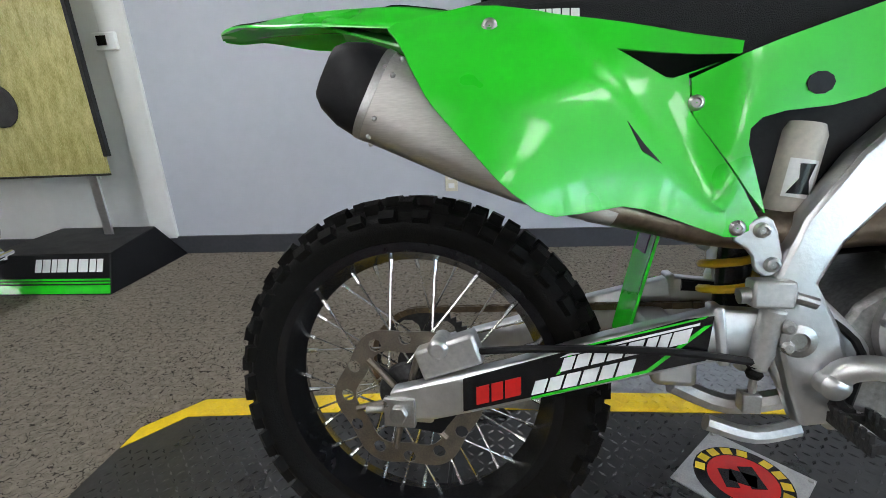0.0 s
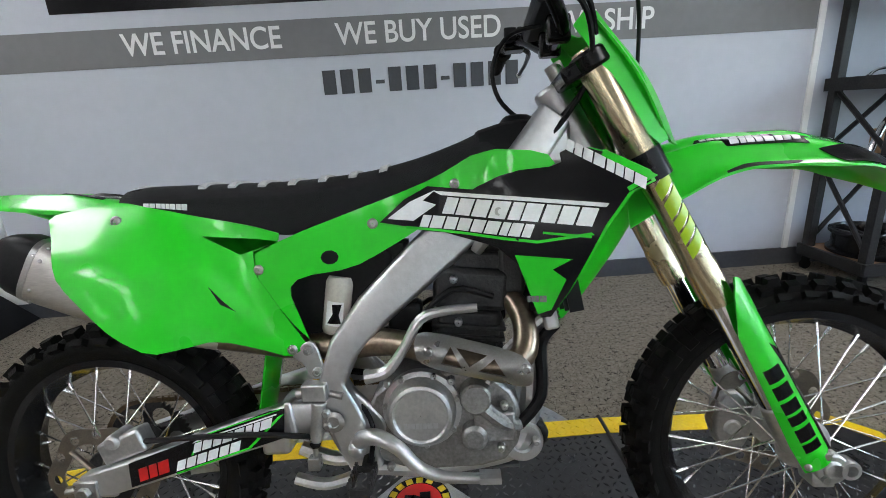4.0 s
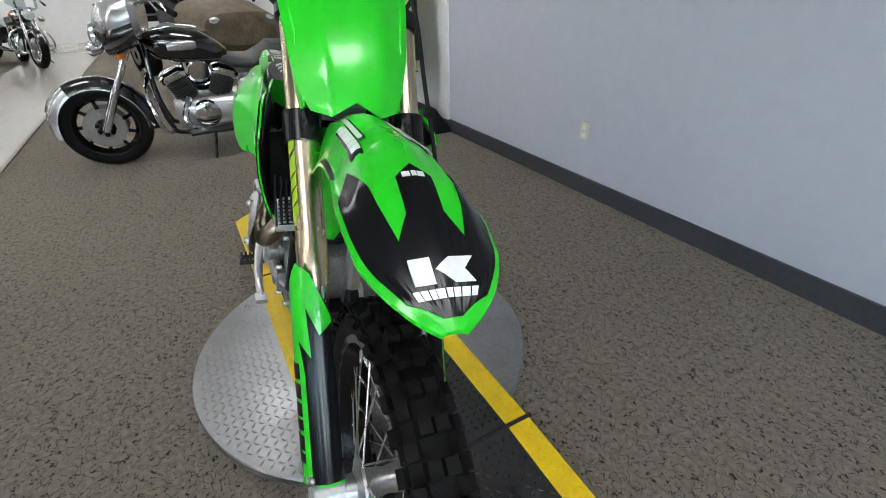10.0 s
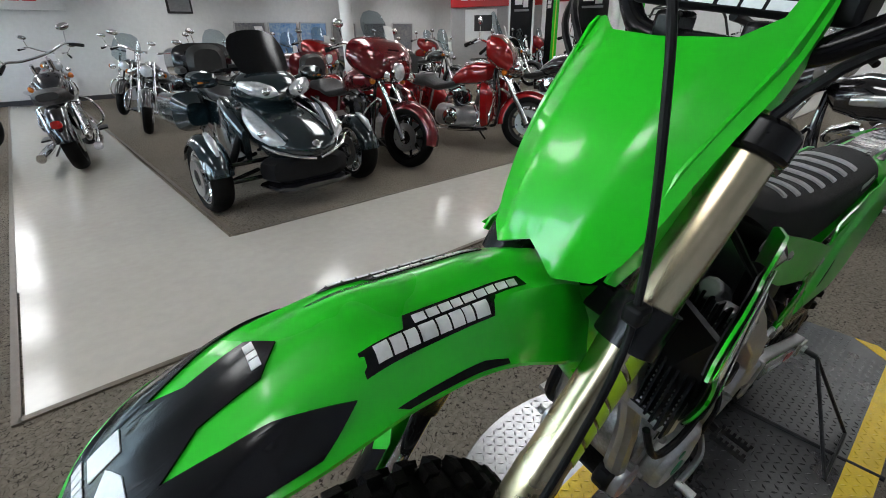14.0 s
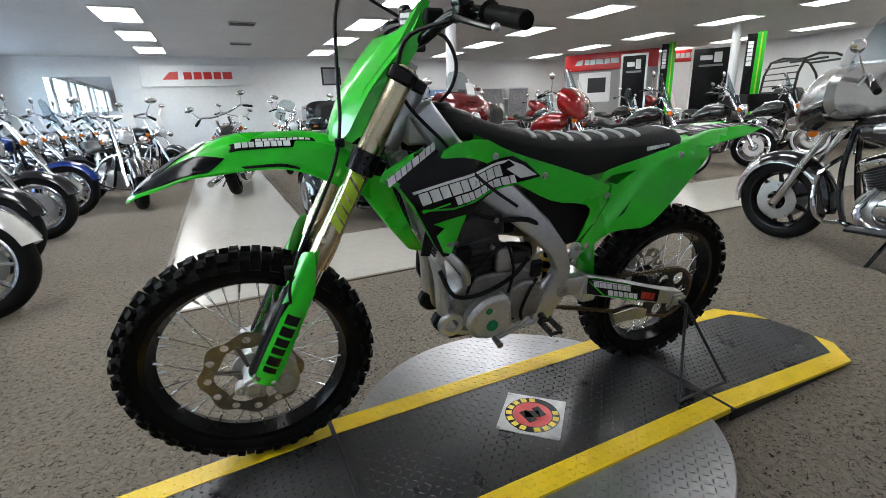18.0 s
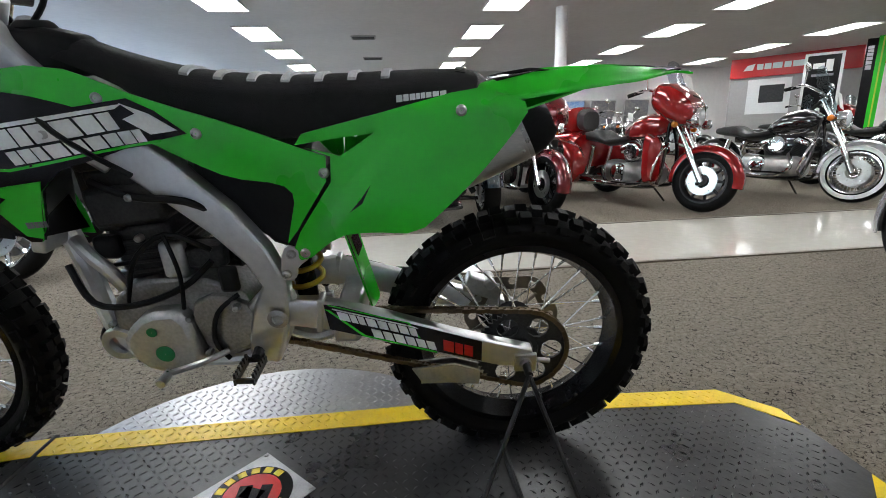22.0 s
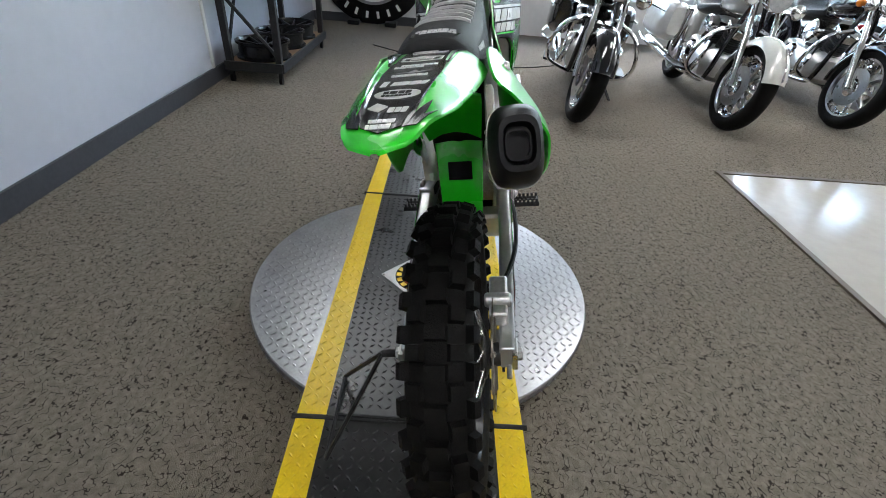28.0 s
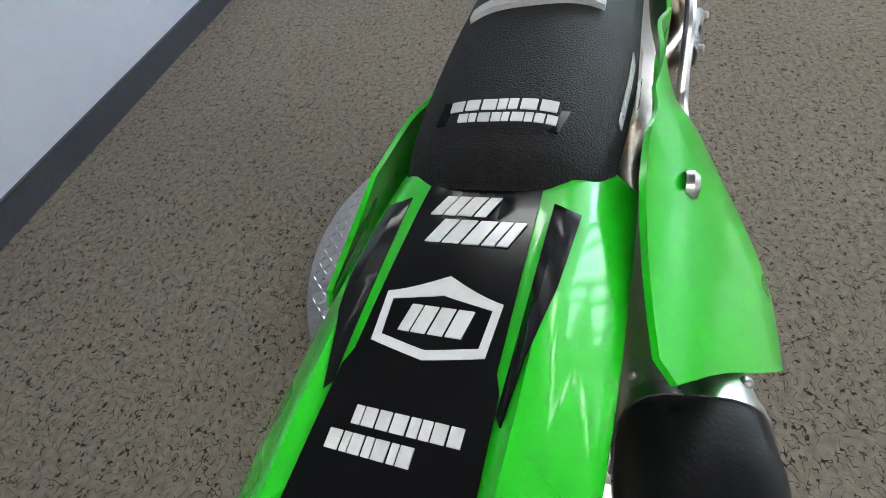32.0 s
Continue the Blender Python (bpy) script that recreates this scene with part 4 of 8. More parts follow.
for s in (-1, 1):
    bp("frame_lug", Geo().lathe([(0.022, -0.016), (0.038, -0.016), (0.042, -0.01), (0.042, 0.01), (0.038, 0.016), (0.022, 0.016)], 28, (0.905, s * 0.085, 0.4), closed=True), ALU, "bored frame lug")
    bp("engine_guard", Geo().prism(round_poly([(0.86, 0.37), (0.93, 0.36), (0.965, 0.4), (0.945, 0.44), (0.9, 0.43)], 1), min(s * 0.05, s * 0.085), max(s * 0.05, s * 0.085)), BLACKP, "black plastic engine guard", bevel=0.008)
bp("skid_plate", Geo().box((0.76, 0, 0.335), (0.28, 0.15, 0.008)), DARKC, bevel=0.003)

# engine
eng = bp("crankcase", Geo().prism(round_poly([(0.6, 0.38), (0.68, 0.35), (0.86, 0.355), (0.905, 0.41), (0.9, 0.5), (0.84, 0.555), (0.7, 0.56), (0.62, 0.53), (0.585, 0.46)], 1), -0.105, 0.095), ECAST, "cast alloy crankcase", bevel=0.008)
cl = Geo().lathe([(0.001, -0.146), (0.05, -0.146), (0.054, -0.149), (0.06, -0.147), (0.066, -0.138), (0.068, -0.12), (0.078, -0.118), (0.078, -0.1)], 40, (0.709, 0, 0.487))
cv = bp("clutch_cover", cl, CAST, "round cast clutch cover")
part("raised_mark", bars(lambda u, v: (u, -0.146, v), 0.675, 0.462, 0.743, 0.473, 8, 0.0012, 0.0, 4, 1), ALU, cv)
for k in range(7):
    a = k * math.tau / 7 + 0.3
    x, z = 0.709 + 0.073 * math.cos(a), 0.487 + 0.073 * math.sin(a)
    part("bolt", Geo().lathe([(0.001, -0.127), (0.005, -0.127), (0.006, -0.124), (0.006, -0.116)], 8, (x, 0, z)), STEEL, cv)
bp("water_pump", Geo().lathe([(0.001, -0.148), (0.026, -0.148), (0.03, -0.143), (0.03, -0.1)], 24, (0.815, 0, 0.515)).tube([(0.82, -0.13, 0.5), (0.865, -0.125, 0.46), (0.9, -0.1, 0.44)], [0.014, 0.016, 0.012], 10).tube([(0.84, -0.125, 0.54), (0.88, -0.12, 0.6), (0.95, -0.12, 0.66)], 0.011, 8), ECAST, "water pump cover and hose")
bp("oil_filter_cover", Geo().lathe([(0.001, -0.135), (0.022, -0.135), (0.026, -0.13), (0.026, -0.1)], 20, (0.81, 0, 0.43)).box((0.85, -0.115, 0.45), (0.08, 0.03, 0.06)), ECAST, bevel=0.005)
mg = Geo().prism(round_poly([(0.705, 0.352), (0.825, 0.345), (0.872, 0.405), (0.862, 0.45), (0.81, 0.497), (0.725, 0.502)], 1), 0.085, 0.138)
ig = bp("ignition_cover", mg, CAST, "cast ignition cover with two green stickers", bevel=0.014)
for x, z, r in ((0.785, 0.4, 0.02), (0.8, 0.455, 0.011)):
    part("green_dot", Geo().lathe([(0.001, 0.1395), (r, 0.1395), (r, 0.137)], 16, (x, 0, z)), mat("green_dot", (0.0, 0.2, 0.07), 0.4), ig)
bp("gear_cover", Geo().prism(round_poly([(0.59, 0.4), (0.7, 0.37), (0.73, 0.5), (0.66, 0.53), (0.59, 0.49)], 1), 0.08, 0.115), ECAST, "dark sprocket cover", bevel=0.006)
bp("gear_lever", Geo().tube([(0.655, 0.125, 0.395), (0.7, 0.15, 0.385), (0.78, 0.155, 0.36)], 0.007, 8).cyl((0.78, 0.15, 0.36), (0.78, 0.19, 0.36), 0.01), STEEL)
tilt = Matrix.Translation((0.8, 0, 0.55)) @ Matrix.Rotation(radians(6), 4, "Y")
barrel = bp("cylinder", Geo().box((0, 0, 0.06), (0.13, 0.135, 0.12)).moved(tilt), DARKC, "dark cast cylinder", bevel=0.01)
for k in range(4):
    part("fin", Geo().box((0, 0, 0.02 + 0.022 * k), (0.15, 0.15, 0.01)).moved(tilt), DARKC, barrel, bevel=0.003)
bp("cylinder_head", Geo().box((0.0, 0, 0.165), (0.15, 0.165, 0.085)).moved(tilt), DARKC, "dark cast cylinder head", bevel=0.012)
bp("cam_housing", Geo().box((0, 0, 0.222), (0.13, 0.14, 0.04)).moved(tilt), DARKC, bevel=0.008)
bp("head_cover", Geo().box((0, 0, 0.255), (0.15, 0.15, 0.03)).moved(tilt), DARKC, "dark cam cover", bevel=0.01)
bp("engine_mount", Geo().prism([(0.72, 0.76), (0.79, 0.74), (0.83, 0.8), (0.79, 0.82)], -0.055, 0.055).tube([(0.83, -0.06, 0.79), (0.89, -0.09, 0.86), (0.95, -0.09, 0.9)], 0.017, 10).tube([(0.83, 0.06, 0.79), (0.89, 0.09, 0.86), (0.95, 0.09, 0.9)], 0.017, 10), ALU, "engine hanger and frame gusset", bevel=0.004)
bp("throttle_body", Geo().cyl((0.7, 0, 0.72), (0.6, 0, 0.74), 0.03).box((0.65, 0, 0.78), (0.07, 0.1, 0.06)), DARKC)
bp("airbox", Geo().prism(round_poly([(0.4, 0.62), (0.52, 0.6), (0.6, 0.7), (0.68, 0.78), (0.6, 0.84), (0.42, 0.82)], 1), -0.068, 0.068), BLACKP, "black airbox", bevel=0.01)
for pts, r in (([(0.66, 0.09, 0.62), (0.74, 0.1, 0.66), (0.82, 0.1, 0.6), (0.86, 0.09, 0.5)], 0.006), ([(0.7, -0.09, 0.65), (0.78, -0.1, 0.72), (0.86, -0.09, 0.7)], 0.006),
               ([(0.95, 0.1, 0.6), (0.91, 0.12, 0.52), (0.82, 0.125, 0.515), (0.72, 0.115, 0.55), (0.66, 0.1, 0.6)], 0.007), ([(0.62, 0.1, 0.52), (0.66, 0.125, 0.49), (0.68, 0.125, 0.42), (0.66, 0.12, 0.37)], 0.0055),
               ([(0.9, -0.1, 0.44), (0.945, -0.1, 0.5), (0.95, -0.09, 0.6), (0.98, -0.09, 0.64)], 0.012), ([(0.6, 0.085, 0.68), (0.68, 0.105, 0.73), (0.78, 0.1, 0.74), (0.86, 0.09, 0.77)], 0.008),
               ([(0.58, -0.1, 0.5), (0.61, -0.125, 0.46), (0.6, -0.125, 0.38)], 0.005), ([(0.74, 0.105, 0.66), (0.72, 0.12, 0.58), (0.73, 0.12, 0.5)], 0.0045)):
    bp("cable", Geo().tube(pts, r, 8), BLACKP, "black cable by the engine")
for c, sz, m, nm in (((0.86, 0.03, 0.7), (0.05, 0.1, 0.08), DARKC, "coil_block"), ((0.68, 0.06, 0.6), (0.08, 0.06, 0.05), DARKC, "starter_housing"), ((0.9, -0.02, 0.76), (0.05, 0.12, 0.12), DARKC, "intake_block"),
                     ((0.68, -0.045, 0.66), (0.07, 0.05, 0.06), BLACKP, "regulator"), ((0.74, 0.085, 0.6), (0.05, 0.03, 0.08), CAST, "cam_chain_housing"), ((0.87, 0.08, 0.63), (0.05, 0.03, 0.05), BLACKP, "connector"), ((0.63, 0.105, 0.56), (0.04, 0.02, 0.06), BLACKP, "sensor")):
    bp(nm, Geo().box(c, sz), m, bevel=0.009)
bp("starter_motor", Geo().cyl((0.62, 0.03, 0.585), (0.74, 0.03, 0.6), 0.03).cyl((0.735, 0.03, 0.6), (0.75, 0.03, 0.602), 0.022), BLACKA, "black starter motor", bevel=0.003)
bp("cooling_pipe", Geo().tube([(0.93, 0.085, 0.65), (0.9, 0.1, 0.62), (0.87, 0.1, 0.58), (0.86, 0.09, 0.54)], 0.014, 10), ALU, "bent cooling pipe")
for k, (x, y, z) in enumerate([(0.645, -0.118, 0.545), (0.77, -0.118, 0.545), (0.845, -0.118, 0.545), (0.87, -0.118, 0.49), (0.86, -0.12, 0.405), (0.64, -0.118, 0.37),
                               (0.785, -0.1, 0.74), (0.79, -0.1, 0.655), (0.88, -0.1, 0.58), (0.93, -0.11, 0.41), (0.915, -0.085, 0.53)]):
    bp("case_bolt", Geo().lathe([(0.001, -0.012), (0.0045, -0.012), (0.0075, -0.009), (0.0085, -0.002), (0.0085, 0.004)], 8, (x, y, z)), STEEL)
for x, y, z in [(0.62, 0.12, 0.5), (0.7, 0.12, 0.39), (0.725, 0.118, 0.475), (0.845, 0.1, 0.5), (0.865, 0.1, 0.4), (0.74, 0.1, 0.345), (0.785, 0.1, 0.74), (0.79, 0.1, 0.655), (0.91, 0.09, 0.45)]:
    bp("case_bolt", Geo().lathe([(0.001, 0.012), (0.0045, 0.012), (0.0075, 0.009), (0.0085, 0.002), (0.0085, -0.004)], 8, (x, y, z)), STEEL)

# exhaust
bp("header_pipe", Geo().tube([(0.86, -0.02, 0.7), (0.895, -0.06, 0.69), (0.917, -0.11, 0.65), (0.905, -0.15, 0.6), (0.85, -0.155, 0.585), (0.76, -0.14, 0.605), (0.66, -0.1, 0.62), (0.56, -0.075, 0.612), (0.45, -0.075, 0.612), (0.36, -0.085, 0.632), (0.28, -0.098, 0.652)],
                              [0.021, 0.023, 0.024, 0.024, 0.024, 0.024, 0.026, 0.03, 0.024, 0.024, 0.026], 16, 4), HEAT, "heat-tinted exhaust header")
sh = Geo()


def shf(u, v):
    k = (0.91 - u) / 0.19
    cz = 0.585 + 0.036 * k
    a = (v - 0.0) / 0.036
    return (u, -0.16 + 0.02 * k - 0.036 * math.cos(a), cz + 0.036 * math.sin(a))


patch(shf, round_poly([(0.715, -0.026), (0.89, -0.036), (0.918, -0.022), (0.918, 0.016), (0.89, 0.034), (0.735, 0.046), (0.708, 0.03)], 2),
      ([(0.775, 0.022), (0.757, -0.01), (0.795, -0.012)], [(0.785, 0.022), (0.84, 0.018), (0.808, -0.006)][::-1], [(0.852, 0.014), (0.823, -0.012), (0.872, -0.014)]), 0.012, 0.004, 0.003, 1, sh)
hs = bp("heat_shield", sh, STEEL, "bright heat shield with cutouts")
for x in (0.735, 0.905):
    part("bolt", Geo().lathe([(0.001, -0.012), (0.006, -0.012), (0.009, -0.008), (0.009, 0)], 10).moved(Matrix.Translation(shf(x, 0.008))), STEEL, hs)

# silencer, on the right of the tail
A, B = Vector((0.26, -0.1, 0.668)), Vector((-0.035, -0.129, 0.818))
ax = (B - A).normalized()
sd = ax.cross(Vector((0, 0, 1))).normalized()
up = sd.cross(ax)


def can_ring(p, w, h, lift=0.0, n=28):
    out = []
    for k in range(n):
        a = k * math.tau / n
        c, s = math.cos(a), math.sin(a)
        e = 0.62
        out.append(p + sd * (w * math.copysign(abs(c) ** e, c)) + up * (h * math.copysign(abs(s) ** e, s) + lift))
    return out


can = Geo().rings([can_ring(A + ax * d, w, h) for d, w, h in ((-0.06, 0.022, 0.022), (-0.01, 0.028, 0.034), (0.07, 0.034, 0.048), (0.15, 0.038, 0.056), (0.28, 0.041, 0.062), (0.308, 0.041, 0.063))])
silencer = bp("silencer", can, BRUSHED, "brushed grey silencer with a black end cap")
part("seam", Geo().rings([can_ring(A + ax * d, w, h) for d, w, h in ((0.3, 0.0422, 0.0642), (0.311, 0.0422, 0.0642))]), STEEL, silencer)
e0 = A + ax * 0.311
cap = Geo()
cap.rings([can_ring(e0 + ax * d, w, h) for d, w, h in ((0, 0.041, 0.063), (0.028, 0.04, 0.06), (0.056, 0.035, 0.049), (0.068, 0.029, 0.039), (0.068, 0.023, 0.03), (0.035, 0.021, 0.028))], caps=True)
part("end_cap", cap, BLACKP, silencer, "black plastic end cap")
part("outlet", Geo().rings([can_ring(e0 + ax * d, w, h, 0, 20) for d, w, h in ((0.036, 0.02, 0.024), (0.056, 0.019, 0.023), (0.056, 0.016, 0.019), (0.04, 0.016, 0.019))]), BLACKP, silencer)
for k in range(10):
    a = k * math.tau / 10 + 0.3
    c, s = math.cos(a), math.sin(a)
    p = A + ax * 0.288 + sd * (0.041 * math.copysign(abs(c) ** 0.62, c)) + up * (0.0625 * math.copysign(abs(s) ** 0.62, s))
    part("rivet", Geo().ball(p, (0.004, 0.004, 0.004), 8, 6), STEEL, silencer)
bp("silencer_mount", Geo().box(A + ax * 0.0 + Vector((0.02, 0.0, -0.01)), (0.05, 0.02, 0.04)), CAST, bevel=0.004)

# shock
shock = bp("shock_reservoir", Geo().lathe([(0.001, 0), (0.026, 0), (0.029, 0.006), (0.029, 0.105), (0.024, 0.118), (0.001, 0.118)], 24, axis="z").moved(Matrix.Translation((0.535, -0.06, 0.635)) @ Matrix.Rotation(radians(10), 4, "Y")), BEIGE, "beige shock reservoir with a sticker")


def rf(u, v):
    return Vector((0.535, -0.06, 0.635)) + Matrix.Rotation(radians(10), 3, "Y") @ Vector((0.0292 * math.sin(u), -0.0292 * math.cos(u), v))


part("sticker", patch(rf, [(-0.6, 0.02), (0.6, 0.02), (0.6, 0.07), (-0.6, 0.07)], (), 0.2, 0.001, 0.001, 1), WHITEV, shock)
part("sticker_mark", patch(rf, [(-0.45, 0.024), (0.5, 0.026), (0.3, 0.044), (0.45, 0.066), (-0.2, 0.064), (-0.1, 0.045)], (), 0.2, 0.0016, 0.001, 1), BLACKG, shock)
coil = [(0.5 + 0.038 * math.cos(k * 0.5), 0.0 + 0.038 * math.sin(k * 0.5), 0.49 + 0.0032 * k) for k in range(75)]
bp("shock_spring", Geo().tube(coil, 0.0065, 8, 0), YEL, "yellow shock spring")
bp("shock_body", Geo().cyl((0.5, 0, 0.42), (0.52, 0, 0.78), 0.024), BLACKA)
pump = bp("rear_master_cylinder", Geo().tube([(0.492, -0.122, 0.43), (0.498, -0.122, 0.452), (0.505, -0.122, 0.5), (0.508, -0.122, 0.515)], [0.012, 0.0145, 0.014, 0.016], 16, 0).box((0.502, -0.122, 0.535), (0.05, 0.03, 0.036)), CAST, "cast rear brake pump", bevel=0.004)
part("push_rod", Geo().cyl((0.489, -0.122, 0.392), (0.492, -0.122, 0.432), 0.005, n=10).box((0.487, -0.122, 0.385), (0.024, 0.022, 0.026)), STEEL, pump, bevel=0.002)
part("rubber_boot", Geo().tube([(0.4905, -0.122, 0.418), (0.491, -0.122, 0.424), (0.4915, -0.122, 0.43), (0.492, -0.122, 0.436)], [0.008, 0.011, 0.0085, 0.0125], 12, 0), RUBBER, pump)
part("hose_joint", Geo().cyl((0.465, -0.122, 0.53), (0.482, -0.122, 0.532), 0.011, n=12).cyl((0.53, -0.122, 0.53), (0.556, -0.122, 0.522), 0.008, n=10), STEEL, pump)
for z in (0.492, 0.466):
    part("bolt", Geo().lathe([(0.001, -0.008), (0.005, -0.008), (0.0085, -0.005), (0.009, 0.003)], 12, (0.522, -0.13, z)), STEEL, pump)
for s, lab in ((-1, "alloy bracket"), (1, "alloy bracket")):
    plate_y = (min(s * 0.104, s * 0.112), max(s * 0.104, s * 0.112))
    br = bp("mount_plate", Geo().prism(round_poly([(0.452, 0.606), (0.492, 0.636), (0.508, 0.625), (0.522, 0.565), (0.502, 0.552), (0.486, 0.562), (0.482, 0.585)], 1), *plate_y), ALU, lab, bevel=0.002)
    for x, z in ((0.491, 0.615), (0.506, 0.57)):
        part("bolt", Geo().lathe([(0.001, 0.004), (0.0045, 0.004), (0.0055, 0.008), (0.0085, 0.007), (0.0105, 0.0)], 14).moved(Matrix.Translation((x, s * 0.112, z)) @ Matrix.Scale(s, 4, (0, 1, 0))), STEEL, br)
    bp("swingarm_collar", Geo().box((0.448, s * 0.108, 0.474), (0.014, 0.038, 0.082), Matrix.Rotation(radians(-8), 3, "Y")), ALU, "welded end of the swingarm", bevel=0.004)
    bp("pivot_plate", Geo().prism(round_poly([(0.5, 0.53), (0.555, 0.545), (0.6, 0.5), (0.64, 0.455), (0.62, 0.4), (0.59, 0.36), (0.545, 0.37), (0.515, 0.43), (0.5, 0.48)], 2), min(s * 0.088, s * 0.107), max(s * 0.088, s * 0.107)), ALU, "cast frame plate round the swingarm pivot", bevel=0.006)
bp("kick_lever", Geo().tube([(0.827, -0.158, 0.697), (0.77, -0.158, 0.694), (0.722, -0.158, 0.68), (0.687, -0.158, 0.625), (0.653, -0.158, 0.584), (0.612, -0.158, 0.574)], [0.008, 0.009, 0.0095, 0.0095, 0.011, 0.014], 10), ALU, "bright kick lever")
bp("brake_pedal", Geo().tube([(0.578, -0.128, 0.418), (0.592, -0.135, 0.44), (0.625, -0.148, 0.448), (0.665, -0.158, 0.43), (0.7, -0.164, 0.395), (0.75, -0.167, 0.376), (0.83, -0.168, 0.372)], [0.017, 0.0165, 0.0155, 0.0135, 0.0125, 0.011, 0.0095], 12).lathe([(0.001, -0.148), (0.008, -0.148), (0.014, -0.144), (0.018, -0.14), (0.018, -0.11)], 20, (0.578, 0, 0.418)).box((0.835, -0.168, 0.374), (0.04, 0.03, 0.012)), ALU, "bright cast brake pedal")
bp("rear_caliper", Geo().box((0.02, -0.09, RR - 0.0), (0.06, 0.04, 0.05)).box((0.075, -0.09, RR + 0.085), (0.1, 0.04, 0.05), Matrix.Rotation(radians(-20), 3, "Y")).cyl((0.06, -0.118, RR + 0.1), (0.06, -0.06, RR + 0.1), 0.016), CAST, "rear brake caliper", bevel=0.006)
bp("disc_guard", Geo().prism([(-0.02, 0.3), (0.06, 0.29), (0.09, 0.33), (0.02, 0.36)], -0.1, -0.094), BLACKP)
bp("brake_hose", Geo().tube([(0.5, -0.125, 0.44), (0.38, -0.135, 0.455), (0.22, -0.13, 0.45), (0.12, -0.1, 0.43)], 0.0055, 6), BLACKP)
bp("chain_guide", Geo().prism([(0.1, 0.25), (0.24, 0.265), (0.26, 0.3), (0.16, 0.31), (0.1, 0.29)], 0.06, 0.066).prism([(0.1, 0.25), (0.24, 0.265), (0.26, 0.3), (0.16, 0.31), (0.1, 0.29)], 0.086, 0.092).box((0.18, 0.076, 0.262), (0.12, 0.03, 0.012)), CAST, "pierced chain guide")
bp("chain_slider", Geo().tube([(0.46, 0.09, 0.495), (0.55, 0.085, 0.49), (0.6, 0.08, 0.47)], 0.011, 8), BLACKP)

# seat
seat_top = [(0.09, 0.938), (0.105, 0.95), (0.165, 0.956), (0.3, 0.953), (0.45, 0.95), (0.6, 0.958), (0.7, 0.975), (0.8, 1.004), (0.87, 1.03), (0.92, 1.04)]
seat_low = [(0.09, 0.918), (0.3, 0.872), (0.48, 0.842), (0.6, 0.872), (0.73, 0.92), (0.8, 0.955), (0.92, 1.005)]
seat_w = [(0.09, 0.058), (0.11, 0.065), (0.14, 0.07), (0.3, 0.078), (0.5, 0.078), (0.65, 0.07), (0.8, 0.058), (0.92, 0.045)]


def seat_pt(x, a):
    """Round the seat's section: a from -1 (right lower edge) over the top to 1."""
    t, l, w = curve(seat_top, x), curve(seat_low, x), curve(seat_w, x)
    h = t - l
    if abs(a) > 0.55:
        k = (1 - abs(a)) / 0.45
        y, z = w * (1.06 - 0.1 * k), l + (h - 0.028) * k
    else:
        k = abs(a) / 0.55
        y = w * (0.96 * k ** 1.0)
        z = t - 0.028 * k ** 3.2
    return (x, math.copysign(y, a) if a else 0.0, z)


g = Geo()
rings = []
for i in range(41):
    x = 0.09 + 0.83 * i / 40
    rings.append([seat_pt(x, -1 + j / 16) for j in range(33)])
g.rings(rings, closed=True)
seat = bp("seat", g, GRIPPER, "black ribbed gripper seat with white ribs", angle=60)
for k in range(7):
    x = 0.275 + k * 0.062
    rb = Geo()
    ring = []
    for j in range(15):
        a = -0.4 + 0.8 * j / 14
        p, q = Vector(seat_pt(x, a)), Vector(seat_pt(x + 0.017, a))
        ring.append([p + Vector((0, 0, -0.002)), p + Vector((0.001, 0, 0.0045)), q + Vector((-0.001, 0, 0.0045)), q + Vector((0, 0, -0.002))])
    part("rib", rb.rings(ring), RIBW, seat, "white seat rib")
part("patch", patch(lambda u, v: seat_pt(u, v), [(0.126, -0.33), (0.145, -0.36), (0.152, 0.3), (0.133, 0.33)], (), 0.05, 0.002, 0.002, 1, aspect=0.1), BLACKG, seat)
part("patch_mark", bars(lambda u, v: seat_pt(v, u), -0.3, 0.139, 0.26, 0.148, 7, 0.0035, 0, 2, -1, g=bars(lambda u, v: seat_pt(v, u), -0.31, 0.129, 0.2, 0.136, 9, 0.0035, 0, 9, -1)), WHITEV, seat, "white marks in place of a brand")
for s in (-1, 1):
    part("side_mark", bars(lambda u, v, s=s: seat_pt(u, s * v), 0.17, 0.66, 0.265, 0.78, 8, 0.0015, 0.0, 6, 1 if s > 0 else -1), WHITEV, seat, "white marks in place of a brand")

bp("tank", Geo().rings([[(x, w * c, z + h * s) for c, s in ((-1, -1), (-1, 0.3), (-0.6, 1), (0.6, 1), (1, 0.3), (1, -1))] for x, w, z, h in ((0.84, 0.045, 0.99, 0.035), (0.9, 0.055, 1.0, 0.04), (0.97, 0.055, 1.01, 0.035), (1.0, 0.045, 1.01, 0.025))]), BLACKP, "black tank cover", bevel=0.01)
bp("tank_cap", Geo().lathe([(0.001, 0), (0.034, 0), (0.036, 0.006), (0.03, 0.014), (0.024, 0.018), (0.001, 0.018)], 24, (0.93, 0, 1.035), axis="z"), BLACKP)
bp("vent_hose", Geo().tube([(0.93, 0, 1.05), (0.895, 0, 1.09), (0.885, 0, 1.15), (0.92, 0.0, 1.21), (0.985, 0, 1.225)], 0.005, 6), BLACKP)

# rear fender
tail_w = [(-0.326, 0.004), (-0.323, 0.014), (-0.314, 0.026), (-0.298, 0.036), (-0.272, 0.043), (-0.235, 0.053), (-0.17, 0.066), (-0.09, 0.078), (0.01, 0.085), (0.12, 0.088), (0.135, 0.087)]
